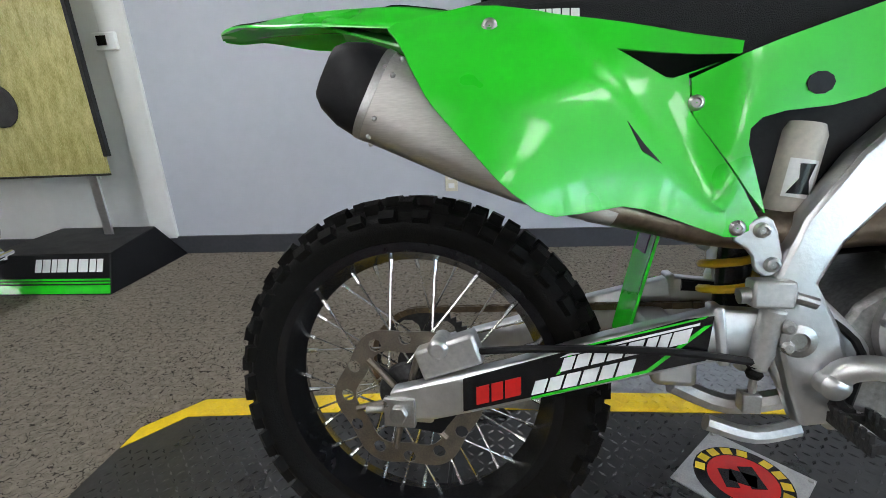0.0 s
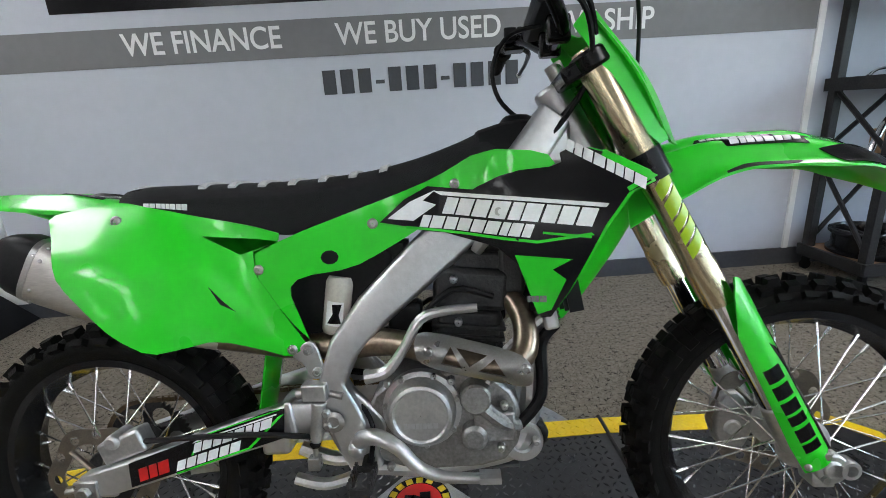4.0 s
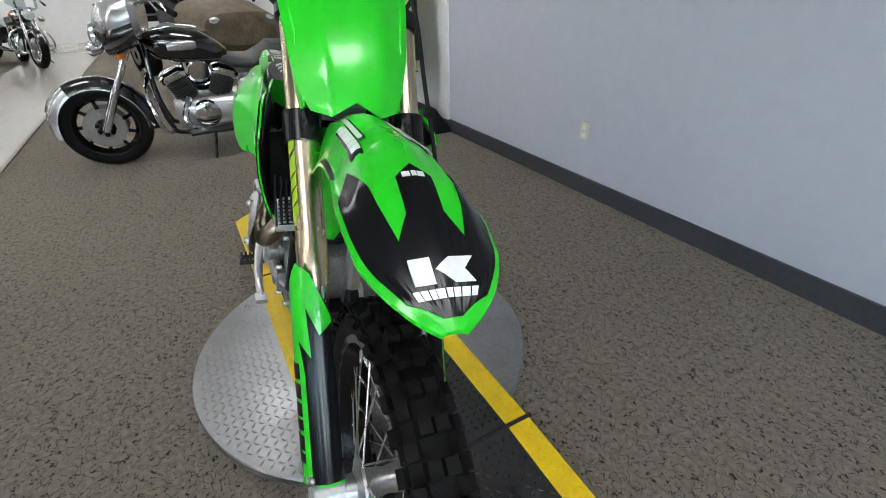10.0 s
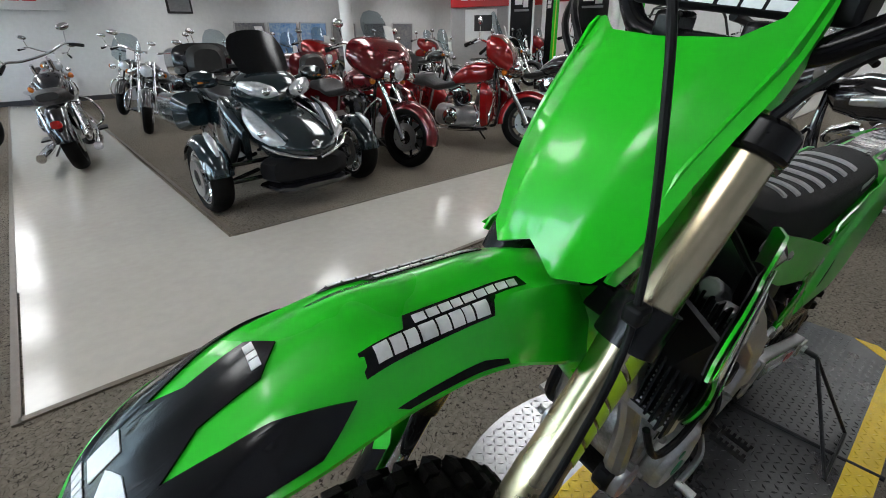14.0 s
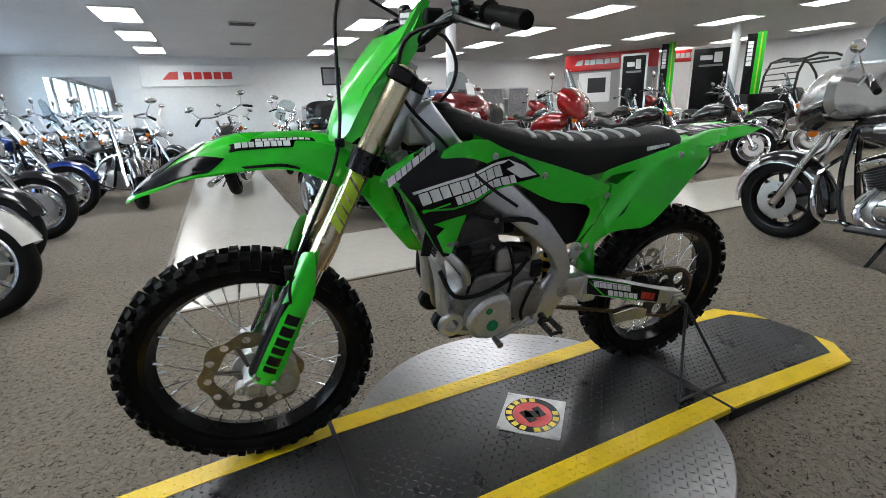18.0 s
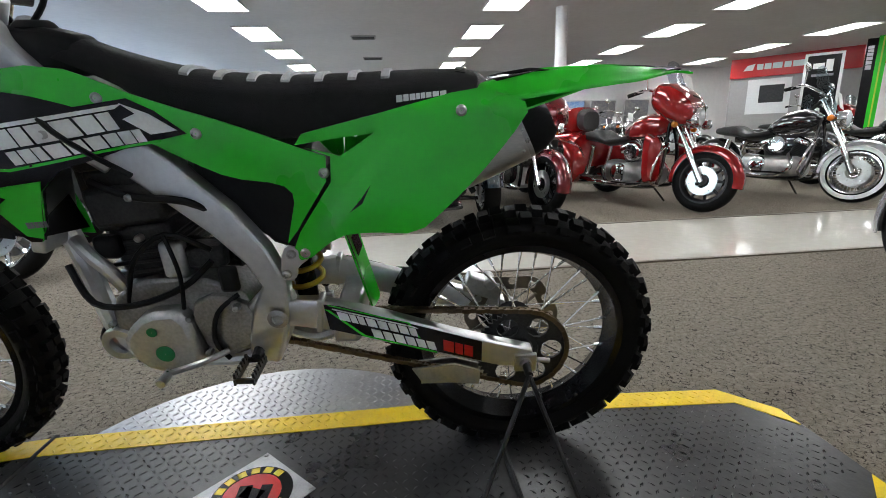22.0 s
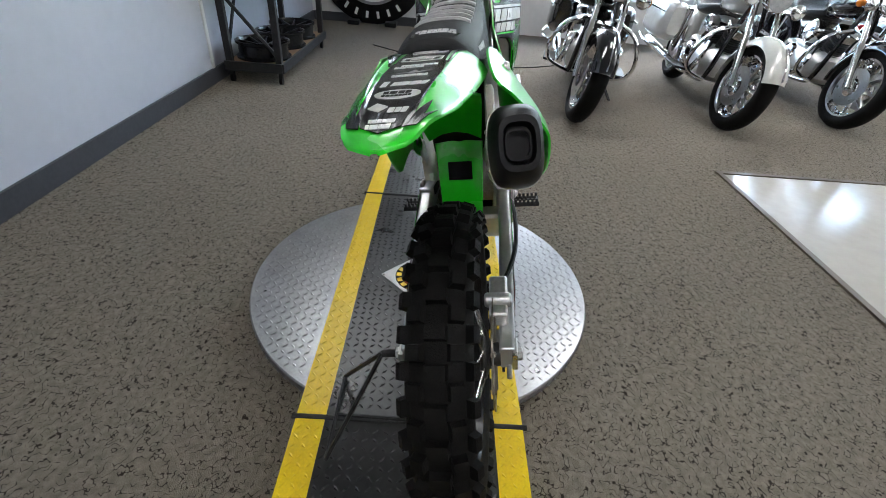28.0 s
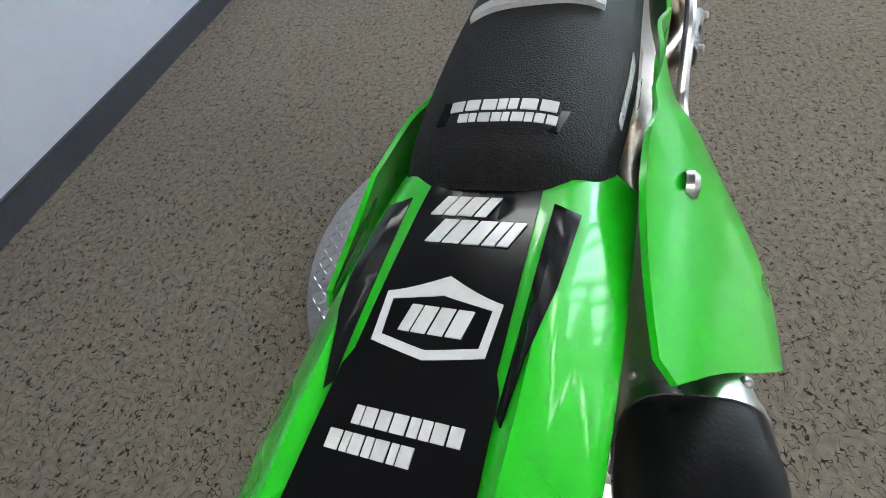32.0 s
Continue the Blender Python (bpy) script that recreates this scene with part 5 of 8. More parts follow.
tail_z = [(-0.326, 0.942), (-0.27, 0.949), (-0.18, 0.95), (-0.05, 0.946), (0.07, 0.937), (0.135, 0.926)]


def tail(x, a):
    """The rear fender: a from -1 to 1 across; the drawing of its marks is a little longer than the fender."""
    x = -0.326 + (x + 0.356) * 0.893
    w, z = curve(tail_w, x), curve(tail_z, x)
    k = abs(a)
    drop = 0.0 if k < 0.55 else ((k - 0.55) / 0.45) ** 1.6 * (0.014 + 0.022 * ease(-0.3, 0.12, x))
    ridge = 0.007 * ease(0.5, 0.58, k) * (1 - ease(0.6, 0.75, k)) * ease(-0.3, -0.15, x) * ease(0.1, 0.0, x)
    return (x, a * w, z - drop * (0.15 + 0.85 * ease(-0.29, -0.18, x)) + ridge)


g = Geo()
rings = []
for i in range(37):
    x = -0.356 + 0.516 * i / 36
    rings.append([tail(x, -1 + j / 14) for j in range(29)] + [tuple(Vector(tail(x, 1 - j / 14)) + Vector((0, 0, -0.004))) for j in range(29)])
rear_fender = bp("rear_fender", g.rings(rings), GREEN, "long green rear fender with a black sticker", angle=60)
blk = patch(tail, [(0.125, -0.4), (0.125, 0.4), (-0.02, 0.42), (-0.03, 0.46), (-0.2, 0.54), (-0.29, 0.6), (-0.315, 0.5), (-0.328, 0.0), (-0.315, -0.5), (-0.29, -0.6), (-0.2, -0.54), (-0.03, -0.46), (-0.02, -0.42)], (), 0.012, 0.0016, 0.001, 1, aspect=0.1)
part("black_sticker", blk, BLACKG, rear_fender, "glossy black sticker with white marks")
for s in (-1, 1):
    part("black_flash", patch(tail, [(-0.318, s * 0.54), (-0.312, s * 0.84), (-0.262, s * 0.92), (-0.285, s * 0.8), (-0.238, s * 0.7), (-0.285, s * 0.62), (-0.24, s * 0.53)][::s], (), 0.01, 0.002, 0.001, 1, aspect=0.1), BLACKG, rear_fender)
    part("vent_slot", patch(tail, [(0.098, s * 0.5), (0.092, s * 0.66), (0.03, s * 0.62), (-0.045, s * 0.52), (-0.04, s * 0.47)][::s], (), 0.01, 0.002, 0.001, 1, aspect=0.1), BLACKG, rear_fender, "dark slot sticker")


def tm(u, v):
    return tail(v - 0.018 - 0.014 * ease(-0.03, 0.02, v) + 0.02 * ease(0.05, 0.07, v) + 0.006 * ease(-0.25, -0.3, v), -u)


def tail_bars(x0, x1, a0, a1, n, seed, name="logo_mark", m=WHITEV, slant=0.0):
    part(name, bars(tm, a0, x0, a1, x1, n, 0.0028, slant, seed, 1), m, rear_fender, "white marks in place of a brand")


tail_bars(0.094, 0.112, -0.3, 0.1, 4, 11, slant=4.0)
tail_bars(0.07, 0.09, -0.26, 0.3, 5, 12, slant=4.0)
hexr = [(-0.34, 0.018), (0.0, 0.01), (0.34, 0.018), (0.36, 0.05), (0.0, 0.058), (-0.36, 0.05)]
hexi = [(u * 0.86, 0.034 + (v - 0.034) * 0.72) for u, v in hexr][::-1]
part("white_ring", patch(tm, hexr, (hexi,), 0.05, 0.0022, 0.001, 1, aspect=0.1), WHITEV, rear_fender, "white six-sided ring")
tail_bars(0.026, 0.043, -0.2, 0.2, 4, 13, slant=2.0)
tail_bars(-0.04, -0.031, -0.26, 0.36, 8, 14)
tail_bars(-0.053, -0.044, -0.36, 0.14, 7, 15)
tail_bars(-0.11, -0.099, -0.3, 0.3, 9, 16)
part("star_mark", patch(tm, [(-0.3, -0.092), (-0.05, -0.086), (0.05, -0.072), (0.1, -0.084), (0.32, -0.08), (0.14, -0.09), (0.2, -0.096), (0.06, -0.092), (-0.05, -0.096), (-0.03, -0.091)], (), 0.014, 0.0028, 0.001, 1, aspect=0.1), GREYV, rear_fender)
tail_bars(-0.158, -0.142, -0.22, 0.4, 4, 17, slant=3.0)
part("logo_mark", patch(tm, [(-0.4, -0.16), (-0.3, -0.16), (-0.26, -0.136), (-0.36, -0.136)], (), 0.014, 0.0028, 0.001, 1, aspect=0.1), WHITEV, rear_fender)
ov = [(0.42 * math.cos(k * math.tau / 32), -0.196 + 0.018 * math.sin(k * math.tau / 32)) for k in range(32)]
part("white_oval", patch(tm, ov, (), 0.014, 0.0028, 0.001, 1, aspect=0.1), WHITEV, rear_fender, "white oval sticker")
part("oval_mark", bars(tm, -0.26, -0.196, 0.26, -0.186, 4, 0.0032, 0, 18, 1, g=bars(tm, -0.28, -0.206, 0.28, -0.2, 7, 0.0032, 0, 19, 1)), BLACKG, rear_fender)
part("logo_mark", patch(tm, [(-0.44, -0.246), (-0.2, -0.258), (-0.04, -0.242), (-0.28, -0.229)], (), 0.014, 0.0028, 0.001, 1, aspect=0.1), WHITEV, rear_fender)
tail_bars(-0.262, -0.247, 0.0, 0.42, 3, 20)
tail_bars(-0.296, -0.287, -0.32, 0.32, 6, 21)
tail_bars(-0.309, -0.3, -0.36, 0.26, 8, 22)
bp("inner_fender", Geo().rings([[(x, w * c, z + 0.02 * (1 - c * c)) for c in (-1, -0.5, 0, 0.5, 1)] + [(x, w * c, z - 0.004 + 0.02 * (1 - c * c)) for c in (1, 0.5, 0, -0.5, -1)] for x, w, z in ((-0.12, 0.06, 0.93), (0.1, 0.075, 0.86), (0.22, 0.07, 0.8), (0.32, 0.06, 0.7))]), GREEN, "green inner fender")
flap = Geo()
patch(lambda u, v: (v * 0.25 + 0.235 + 0.012 * math.cos(u * 30), u, v), [(-0.05, 0.43), (-0.04, 0.42), (0.04, 0.42), (0.05, 0.43), (0.06, 0.66), (-0.06, 0.66)], (), 0.03, 0, 0.004, 1, flap)
mud = bp("mudflap", flap, GREEN, "green mud flap")
part("flap_sticker", patch(lambda u, v: (v * 0.25 + 0.2285, u, v), [(-0.03, 0.57), (0.03, 0.57), (0.03, 0.615), (-0.03, 0.615)], (), 0.05, 0.002, 0.002, -1), BLACKG, mud)

# side plates, mid panels and shrouds
plate_r = [(-0.004, 0.906), (0.06, 0.918), (0.128, 0.929), (0.249, 0.9), (0.382, 0.87), (0.476, 0.843), (0.375, 0.807), (0.49, 0.631), (0.482, 0.618), (0.455, 0.603), (0.411, 0.62), (0.325, 0.652), (0.271, 0.644), (0.217, 0.639), (0.164, 0.68), (0.123, 0.728), (0.075, 0.783), (0.052, 0.823), (0.023, 0.874)]
plate_o = [(0.368, 0.8), (0.493, 0.624), (0.465, 0.595), (0.389, 0.656), (0.326, 0.662), (0.232, 0.656), (0.164, 0.716), (0.109, 0.771), (0.052, 0.839), (0.014, 0.897), (0.071, 0.918), (0.121, 0.929), (0.304, 0.884), (0.476, 0.845)]
vent_h = [(0.306, 0.851), (0.455, 0.834), (0.373, 0.81)]
mid_o = [(0.378, 0.801), (0.479, 0.843), (0.582, 0.877), (0.684, 0.909), (0.758, 0.935), (0.85, 0.982), (0.96, 0.969), (0.981, 0.939), (0.881, 0.934), (0.759, 0.86), (0.658, 0.804), (0.588, 0.771), (0.488, 0.762), (0.464, 0.738), (0.483, 0.676), (0.498, 0.626)]
shroud_o = [(0.77, 0.87), (0.824, 0.907), (0.895, 0.937), (0.99, 0.942), (0.985, 0.97), (1.05, 0.968), (1.15, 0.912), (1.085, 0.882), (0.968, 0.672), (0.938, 0.668), (0.9, 0.795), (0.765, 0.832), (0.74, 0.85)]


def side_y(s):
    def f(x, z):
        rear = 0.09 + 0.017 * ease(0.93, 0.88, z) + 0.014 * ease(0.85, 0.65, z)
        if s < 0:
            rear += 0.08 * ease(0.43, 0.1, x) * ease(0.93, 0.78, z)
        mid = 0.115 - 0.022 * ease(0.42, 0.64, x) - 0.005 * ease(0.64, 0.8, x)
        shr = 0.132 + 0.044 * ease(0.86, 1.15, x) + 0.012 * math.sin(max(0, min(1, (z - 0.67) / 0.27)) * math.pi)
        v = rear + (mid - rear) * ease(0.34, 0.5, x)
        v = v + (shr - v) * ease(0.78, 0.9, x)
        # the plate steps in along a crease beside its front edge
        q = (x - 0.295) * 0.77 + (z - 0.805) * 0.64
        v -= 0.009 * ease(-0.012, 0.022, q) * ease(0.46, 0.4, x) * ease(0.62, 0.68, z)
        return (x, s * v, z)
    return f


for s in (-1, 1):
    f = side_y(s)
    sd_ = -s
    side = bp("side_plate", patch(f, round_poly(plate_r if s < 0 else plate_o, 1), (vent_h[::-1],), 0.014, 0, 0.004, sd_), GREEN, "green rear side plate", angle=50)
    part("slot", patch(f, [(0.337, 0.72), (0.363, 0.703), (0.34, 0.728), (0.318, 0.757)], (), 0.02, 0.001, 0.001, sd_), BLACKP, side)
    mid = bp("mid_panel", patch(f, round_poly(mid_o, 1), (), 0.022, 0.0, 0.004, sd_), GREEN, "green side panel with bolts", angle=50)
    if s < 0:
        part("grommet", patch(f, [(0.548 + 0.017 * math.cos(k * 0.628), 0.796 + 0.014 * math.sin(k * 0.628)) for k in range(10)], (), 0.02, 0.0016, 0.002, sd_), BLACKP, mid)
    for x, z, o in ((0.144, 0.889, side), (0.407, 0.779, mid), (0.461, 0.618, side), (0.798, 0.922, mid), (0.635, 0.856, mid), (0.878, 0.867, mid)):
        p = Vector(f(x, z))
        bolt = Geo().lathe([(0.001, 0.002), (0.0045, 0.002), (0.0052, 0.005), (0.0075, 0.0045), (0.0105, 0.001), (0.0105, -0.004)], 16)
        part("bolt", bolt.moved(Matrix.Translation(p) @ Matrix.Scale(s, 4, (0, 1, 0))), STEEL, o)
    shroud = bp("radiator_shroud", patch(f, round_poly(shroud_o, 1), (), 0.022, 0.0, 0.004, sd_), GREEN, "green radiator shroud under a black sticker with white marks", angle=50)
    part("inner_face", patch(lambda u, v, s=s, f=f: (u, f(u, v)[1] - s * 0.008, v), round_poly([(x - 0.006 * ease(0.97, 1.05, x), z) for x, z in shroud_o], 1), (), 0.022, 0.0, 0.002, sd_), BLACKP, shroud, "black inner face", angle=50)
    sticker_o = [(x - 0.008 * ease(0.97, 1.05, x), z) for x, z in shroud_o]
    part("black_sticker", patch(f, round_poly(sticker_o, 1), (), 0.022, 0.0028, 0.001, sd_), BLACKG, shroud, "glossy black sticker", angle=50)
    part("green_patch", patch(f, [(0.9, 0.788), (0.998, 0.778), (0.965, 0.76), (0.988, 0.742), (0.962, 0.685), (0.938, 0.676)], (), 0.03, 0.0042, 0.001, sd_), GREEN2, shroud, "green zigzag sticker")
    part("green_rim", patch(f, [(1.055, 0.964), (1.138, 0.914), (1.092, 0.89), (1.088, 0.897), (1.118, 0.913), (1.05, 0.953)], (), 0.03, 0.0042, 0.001, sd_), GREEN2, shroud)
    tilt_f = lambda u, v, f=f: f(u, v - (u - 1.06) * 0.62)
    n0, n1 = (0.995, 1.12)
    part("logo_mark", bars(tilt_f, n0, 0.927, n1, 0.948, 8, 0.005, 0.15, 31, sd_, 0.86), WHITEV, shroud, "white marks in place of a brand")
    part("small_mark", bars(f, 0.92, 0.7, 0.955, 0.712, 5, 0.005, 0.0, 33, sd_), GREYV, shroud)
    dec = Geo()
    lean_f = lambda u, v, f=f: f(u, v - (u - 0.86) * 0.13)
    patch(lean_f, [(0.665, 0.838), (0.715, 0.838), (0.76, 0.872), (0.735, 0.878), (0.76, 0.9), (0.71, 0.874)], (), 0.03, 0.005, 0.001, sd_, dec)
    patch(lean_f, [(0.755, 0.898), (1.06, 0.898), (1.055, 0.891), (0.77, 0.891)], (), 0.03, 0.005, 0.001, sd_, dec)
    bars(lean_f, 0.77, 0.856, 1.035, 0.888, 9, 0.005, 0.4, 35, sd_, 0.87, dec)
    bars(lean_f, 0.725, 0.827, 0.93, 0.851, 9, 0.005, 0.4, 36, sd_, 0.87, dec)
    sticker = part("name_sticker", patch(lean_f, [(0.65, 0.83), (0.7, 0.826), (0.73, 0.82), (0.94, 0.82), (1.03, 0.846), (1.075, 0.9), (1.06, 0.905), (0.745, 0.906), (0.7, 0.878)], (), 0.03, 0.0038, 0.001, sd_), BLACKG, mid, "black dealer sticker")
    part("name_mark", dec, WHITEV, mid, "white marks in place of a dealer name")
    part("green_line", patch(lean_f, [(0.7, 0.822), (0.94, 0.818), (1.035, 0.842), (1.03, 0.846), (0.94, 0.823), (0.7, 0.827)], (), 0.05, 0.0052, 0.001, sd_, patch(lean_f, [(0.95, 0.836), (1.03, 0.836), (1.03, 0.84), (0.95, 0.84)], (), 0.05, 0.005, 0.001, sd_)), GREEN2, mid)
    rad = bp("radiator", Geo().box((0.945, s * 0.085, 0.76), (0.028, 0.105, 0.24), Matrix.Rotation(radians(-10), 3, "Y")), ALU, "aluminium radiator", bevel=0.006)
    fins = Geo()
    for k in range(22):
        fins.box(Vector((0.945, s * 0.085, 0.76)) + Matrix.Rotation(radians(-10), 3, "Y") @ Vector((0.016, 0, -0.1 + k * 0.0095)), (0.004, 0.09, 0.002))
    tagged(part("fin_core", fins, DARKC, rad), kind="stuff")
    lean_l = Matrix.Rotation(radians(-10), 3, "Y")
    back = Geo()
    lo = [(0.925, s * 0.055, 0.665), (0.945, s * 0.142, 0.68), (0.935, s * 0.144, 0.68), (0.915, s * 0.055, 0.665)]
    hi = [(0.99, s * 0.05, 0.9), (1.055, s * 0.152, 0.9), (1.045, s * 0.154, 0.9), (0.98, s * 0.05, 0.9)]
    back.hexa(lo, hi)
    louvre = bp("radiator_louvre", back, BLACKP, "black radiator louvre")
    for k in range(7):
        t = (k + 0.3) / 7
        part("slat", Geo().box((0.95 + 0.045 * t, s * (0.058 + 0.09 * t), 0.785), (0.026, 0.004, 0.22), lean_l), BLACKP, louvre)
    part("side_panel", patch(lambda u, v, s=s: (u, s * (0.078 - 0.012 * ease(0.5, 0.7, u)), v), round_poly([(0.5, 0.63), (0.56, 0.65), (0.63, 0.73), (0.68, 0.8), (0.6, 0.8), (0.49, 0.78), (0.475, 0.7)], 1), (), 0.04, 0, 0.004, sd_), BLACKP, bike) if s > 0 else None

# front end
FK = Vector((1.272, 0, 0.70))
fdir = Vector((-math.sin(RAKE), 0, math.cos(RAKE)))


def fk(d, y=0.0, o=0.0):
    """A place along the fork: d upwards from the lower end of the gold tube, o ahead of it."""
    return FK + fdir * d + Vector((o * math.cos(RAKE), y, o * math.sin(RAKE)))


for s in (-1, 1):
    y = s * 0.1
    fork = fp("fork_tube", Geo().tube([fk(-0.03, y), fk(0.0, y), fk(0.05, y), fk(0.06, y), fk(0.2, y), fk(0.26, y), fk(0.49, y), fk(0.5, y)], [0.028, 0.0295, 0.0295, 0.0275, 0.0265, 0.029, 0.0285, 0.025], 24, 0), GOLD, "champagne gold upper fork tube")
    sk = part("fork_mark", bars(lambda u, v, s=s: TURN.inverted() @ TURN @ (fk(u, s * 0.1) + Vector((math.cos(RAKE) * 0.0275 * math.sin(v), s * 0.0275 * math.cos(v), math.sin(RAKE) * 0.0275 * math.sin(v)))), 0.075, -0.5, 0.23, 0.75, 5, 0.0012, 0.02, 41, s, 0.8, step=0.12), LIME, fork, "lime marks in place of a brand")
    fp("fork_slider", Geo().tube([fk(0.0, y), fk(-0.3, y)], 0.0235, 20, 0), CHROME, "bright fork slider")
    foot = Geo().tube([fk(-0.26, y), fk(-0.36, y)], [0.027, 0.03], 16, 0).cyl((WB - 0.005, s * 0.075, RF), (WB - 0.005, s * 0.135, RF), 0.03).cyl((WB - 0.005, s * 0.13, RF), (WB - 0.005, s * 0.14, RF), 0.018).box((WB - 0.01, y, RF - 0.03), (0.04, 0.045, 0.03))
    fp("axle_clamp", foot, CAST, "cast axle clamp", bevel=0.004)
    fp("axle_lug", Geo().lathe([(0.01, 0.112), (0.018, 0.112), (0.019, 0.115), (0.019, 0.138), (0.017, 0.141), (0.011, 0.141), (0.01, 0.12)], 28).moved(Matrix.Translation((WB + 0.024, 0, RF)) @ Matrix.Scale(s, 4, (0, 1, 0))), CAST, "bored axle lug")
    for dz in (-0.018, 0.03):
        fp("clamp_bolt", Geo().cyl((WB - 0.02, s * 0.132, RF + dz), (WB - 0.02, s * 0.142, RF + dz), 0.007, n=8), STEEL)

    def guard(u, v, s=s):
        """u: along the guard from its foot, v: round it, in radians from ahead."""
        r = 0.046
        return fk(-0.385 + u, s * 0.1 + s * r * math.sin(v), 0.002 + r * 1.05 * math.cos(v))
    gd = fp("fork_guard", patch(guard, [(0.0, -0.5), (0.0, 2.1), (0.06, 2.15), (0.3, 1.9), (0.37, 1.35), (0.4, 0.9), (0.38, 0.3), (0.3, -0.4)], (), 0.06, 0, 0.004, -s, aspect=0.35), GREEN, "green and black fork guard")
    part("black_half", patch(guard, [(0.005, -0.5), (0.005, 0.75), (0.2, 0.75), (0.26, 0.95), (0.23, 0.45), (0.32, 0.55), (0.27, 0.1), (0.29, -0.38)], (), 0.06, 0.001, 0.001, -s, aspect=0.35), BLACKG, gd, "black sticker")
    part("guard_mark", bars(guard, 0.04, 1.05, 0.23, 1.75, 6, 0.001, 0.0, 43, -s, 0.75, step=0.12), BLACKG, gd, "black marks in place of a brand")
    for u, v in ((0.012, 0.8), (0.012, 1.9)):
        part("bolt", Geo().ball(guard(u, v), (0.007, 0.007, 0.007), 10, 6), STEEL, gd)
    part("clamp_ring", Geo().tube([fk(0.235, y), fk(0.29, y)], 0.036, 20, 0), BLACKA, fork)
fp("lower_clamp", Geo().box(fk(0.262, 0, -0.035), (0.05, 0.2, 0.045), Matrix.Rotation(-RAKE, 3, "Y")), BLACKA, "black lower fork clamp", bevel=0.01)
fp("upper_clamp", Geo().box(fk(0.475, 0, -0.03), (0.06, 0.24, 0.03), Matrix.Rotation(-RAKE, 3, "Y")).tube([fk(0.46, -0.1), fk(0.495, -0.1)], 0.036, 20, 0).tube([fk(0.46, 0.1), fk(0.495, 0.1)], 0.036, 20, 0), BLACKA, "black upper fork clamp", bevel=0.006)
fp("stem_nut", Geo().cyl(fk(0.45, 0, -0.035), fk(0.52, 0, -0.035), 0.018), STEEL)
fp("front_axle", Geo().cyl((WB, -0.14, RF), (WB, 0.12, RF), 0.013), STEEL)
fp("front_caliper", Geo().prism(round_poly([(1.36, 0.29), (1.42, 0.27), (1.45, 0.33), (1.42, 0.42), (1.37, 0.41)], 1), 0.055, 0.1).cyl((1.4, 0.05, 0.33), (1.4, 0.11, 0.33), 0.02).box((1.44, 0.085, RF), (0.1, 0.012, 0.05)), CAST, "front brake caliper", bevel=0.005)

# front fender
fz = [(1.13, 0.932), (1.2, 0.972), (1.3, 0.99), (1.42, 0.99), (1.51, 0.968), (1.595, 0.922), (1.65, 0.882), (1.69, 0.848)]
fw = [(1.13, 0.064), (1.2, 0.076), (1.3, 0.079), (1.4, 0.082), (1.457, 0.088), (1.53, 0.095), (1.6, 0.09), (1.645, 0.071), (1.675, 0.043), (1.69, 0.016)]


SHIFT = -0.016       # the fender and the plate sit a little to the right of the forks


def fend(x, a):
    w, z = curve(fw, x), curve(fz, x)
    k = abs(a)
    drop = 0.012 * k + ease(0.55, 1.0, k) * (0.088 - 0.042 * ease(1.18, 1.36, x) - 0.03 * ease(1.42, 1.62, x)) + 0.01 * (1 - ease(1.45, 1.6, x)) * ease(0.15, 0.5, k)
    return (x, a * w + SHIFT, z - drop * (1 - 0.85 * ease(1.58, 1.68, x)))


g = Geo()
rings = []
for i in range(59):
    x = 1.13 + 0.56 * i / 58
    rings.append([fend(x, -1 + j / 14) for j in range(29)] + [tuple(Vector(fend(x, 1 - j / 14)) + Vector((0, 0, -0.0045))) for j in range(29)])
front_fender = fp("front_fender", g.rings(rings), GREEN, "long green front fender with black stickers", angle=40)
skirt = Geo()
rings = []
for i in range(25):
    t = i / 24
    z = 0.945 - 0.31 * t
    x0, dep, w = 1.205 - 0.19 * t ** 1.3, 0.11 - 0.065 * t, curve([(0.0, 0.066), (0.45, 0.06), (0.8, 0.042), (1.0, 0.012)], t)
    sec = [(x0 - dep * abs(a) ** 2.2, a * w + SHIFT, z - 0.012 * abs(a)) for a in [-1 + j / 12 for j in range(25)]]
    rings.append(sec + [(x - 0.0045, y, q) for x, y, q in sec[::-1]])
part("rear_skirt", skirt.rings(rings), GREEN, front_fender, "green rear end of the fender between the forks", angle=50)
shape = [(1.525, -0.6), (1.462, -0.76), (1.5, -0.93), (1.57, -0.94), (1.63, -0.9), (1.662, -0.82), (1.679, -0.3), (1.679, 0.3), (1.662, 0.82), (1.63, 0.9), (1.57, 0.94), (1.5, 0.93), (1.462, 0.76), (1.525, 0.6), (1.56, 0.56), (1.603, 0.46), (1.572, 0.25), (1.522, 0.24), (1.502, 0.0), (1.522, -0.24), (1.572, -0.25), (1.603, -0.46), (1.56, -0.56)]
part("black_sticker", patch(fend, shape, (), 0.008, 0.0026, 0.002, 1, aspect=0.1), BLACKG, front_fender, "black spiked sticker with white marks")
fm = lambda u, v: fend(v, u)
part("logo_mark", patch(fm, [(-0.46, 1.624), (-0.52, 1.65), (-0.16, 1.65), (-0.15, 1.624)], (), 0.012, 0.0036, 0.001, -1, patch(fm, [(-0.1, 1.636), (0.12, 1.625), (0.5, 1.624), (0.36, 1.637), (0.55, 1.65), (0.18, 1.65)], (), 0.012, 0.0036, 0.001, -1), aspect=0.1), WHITEV, front_fender, "white shape mark")
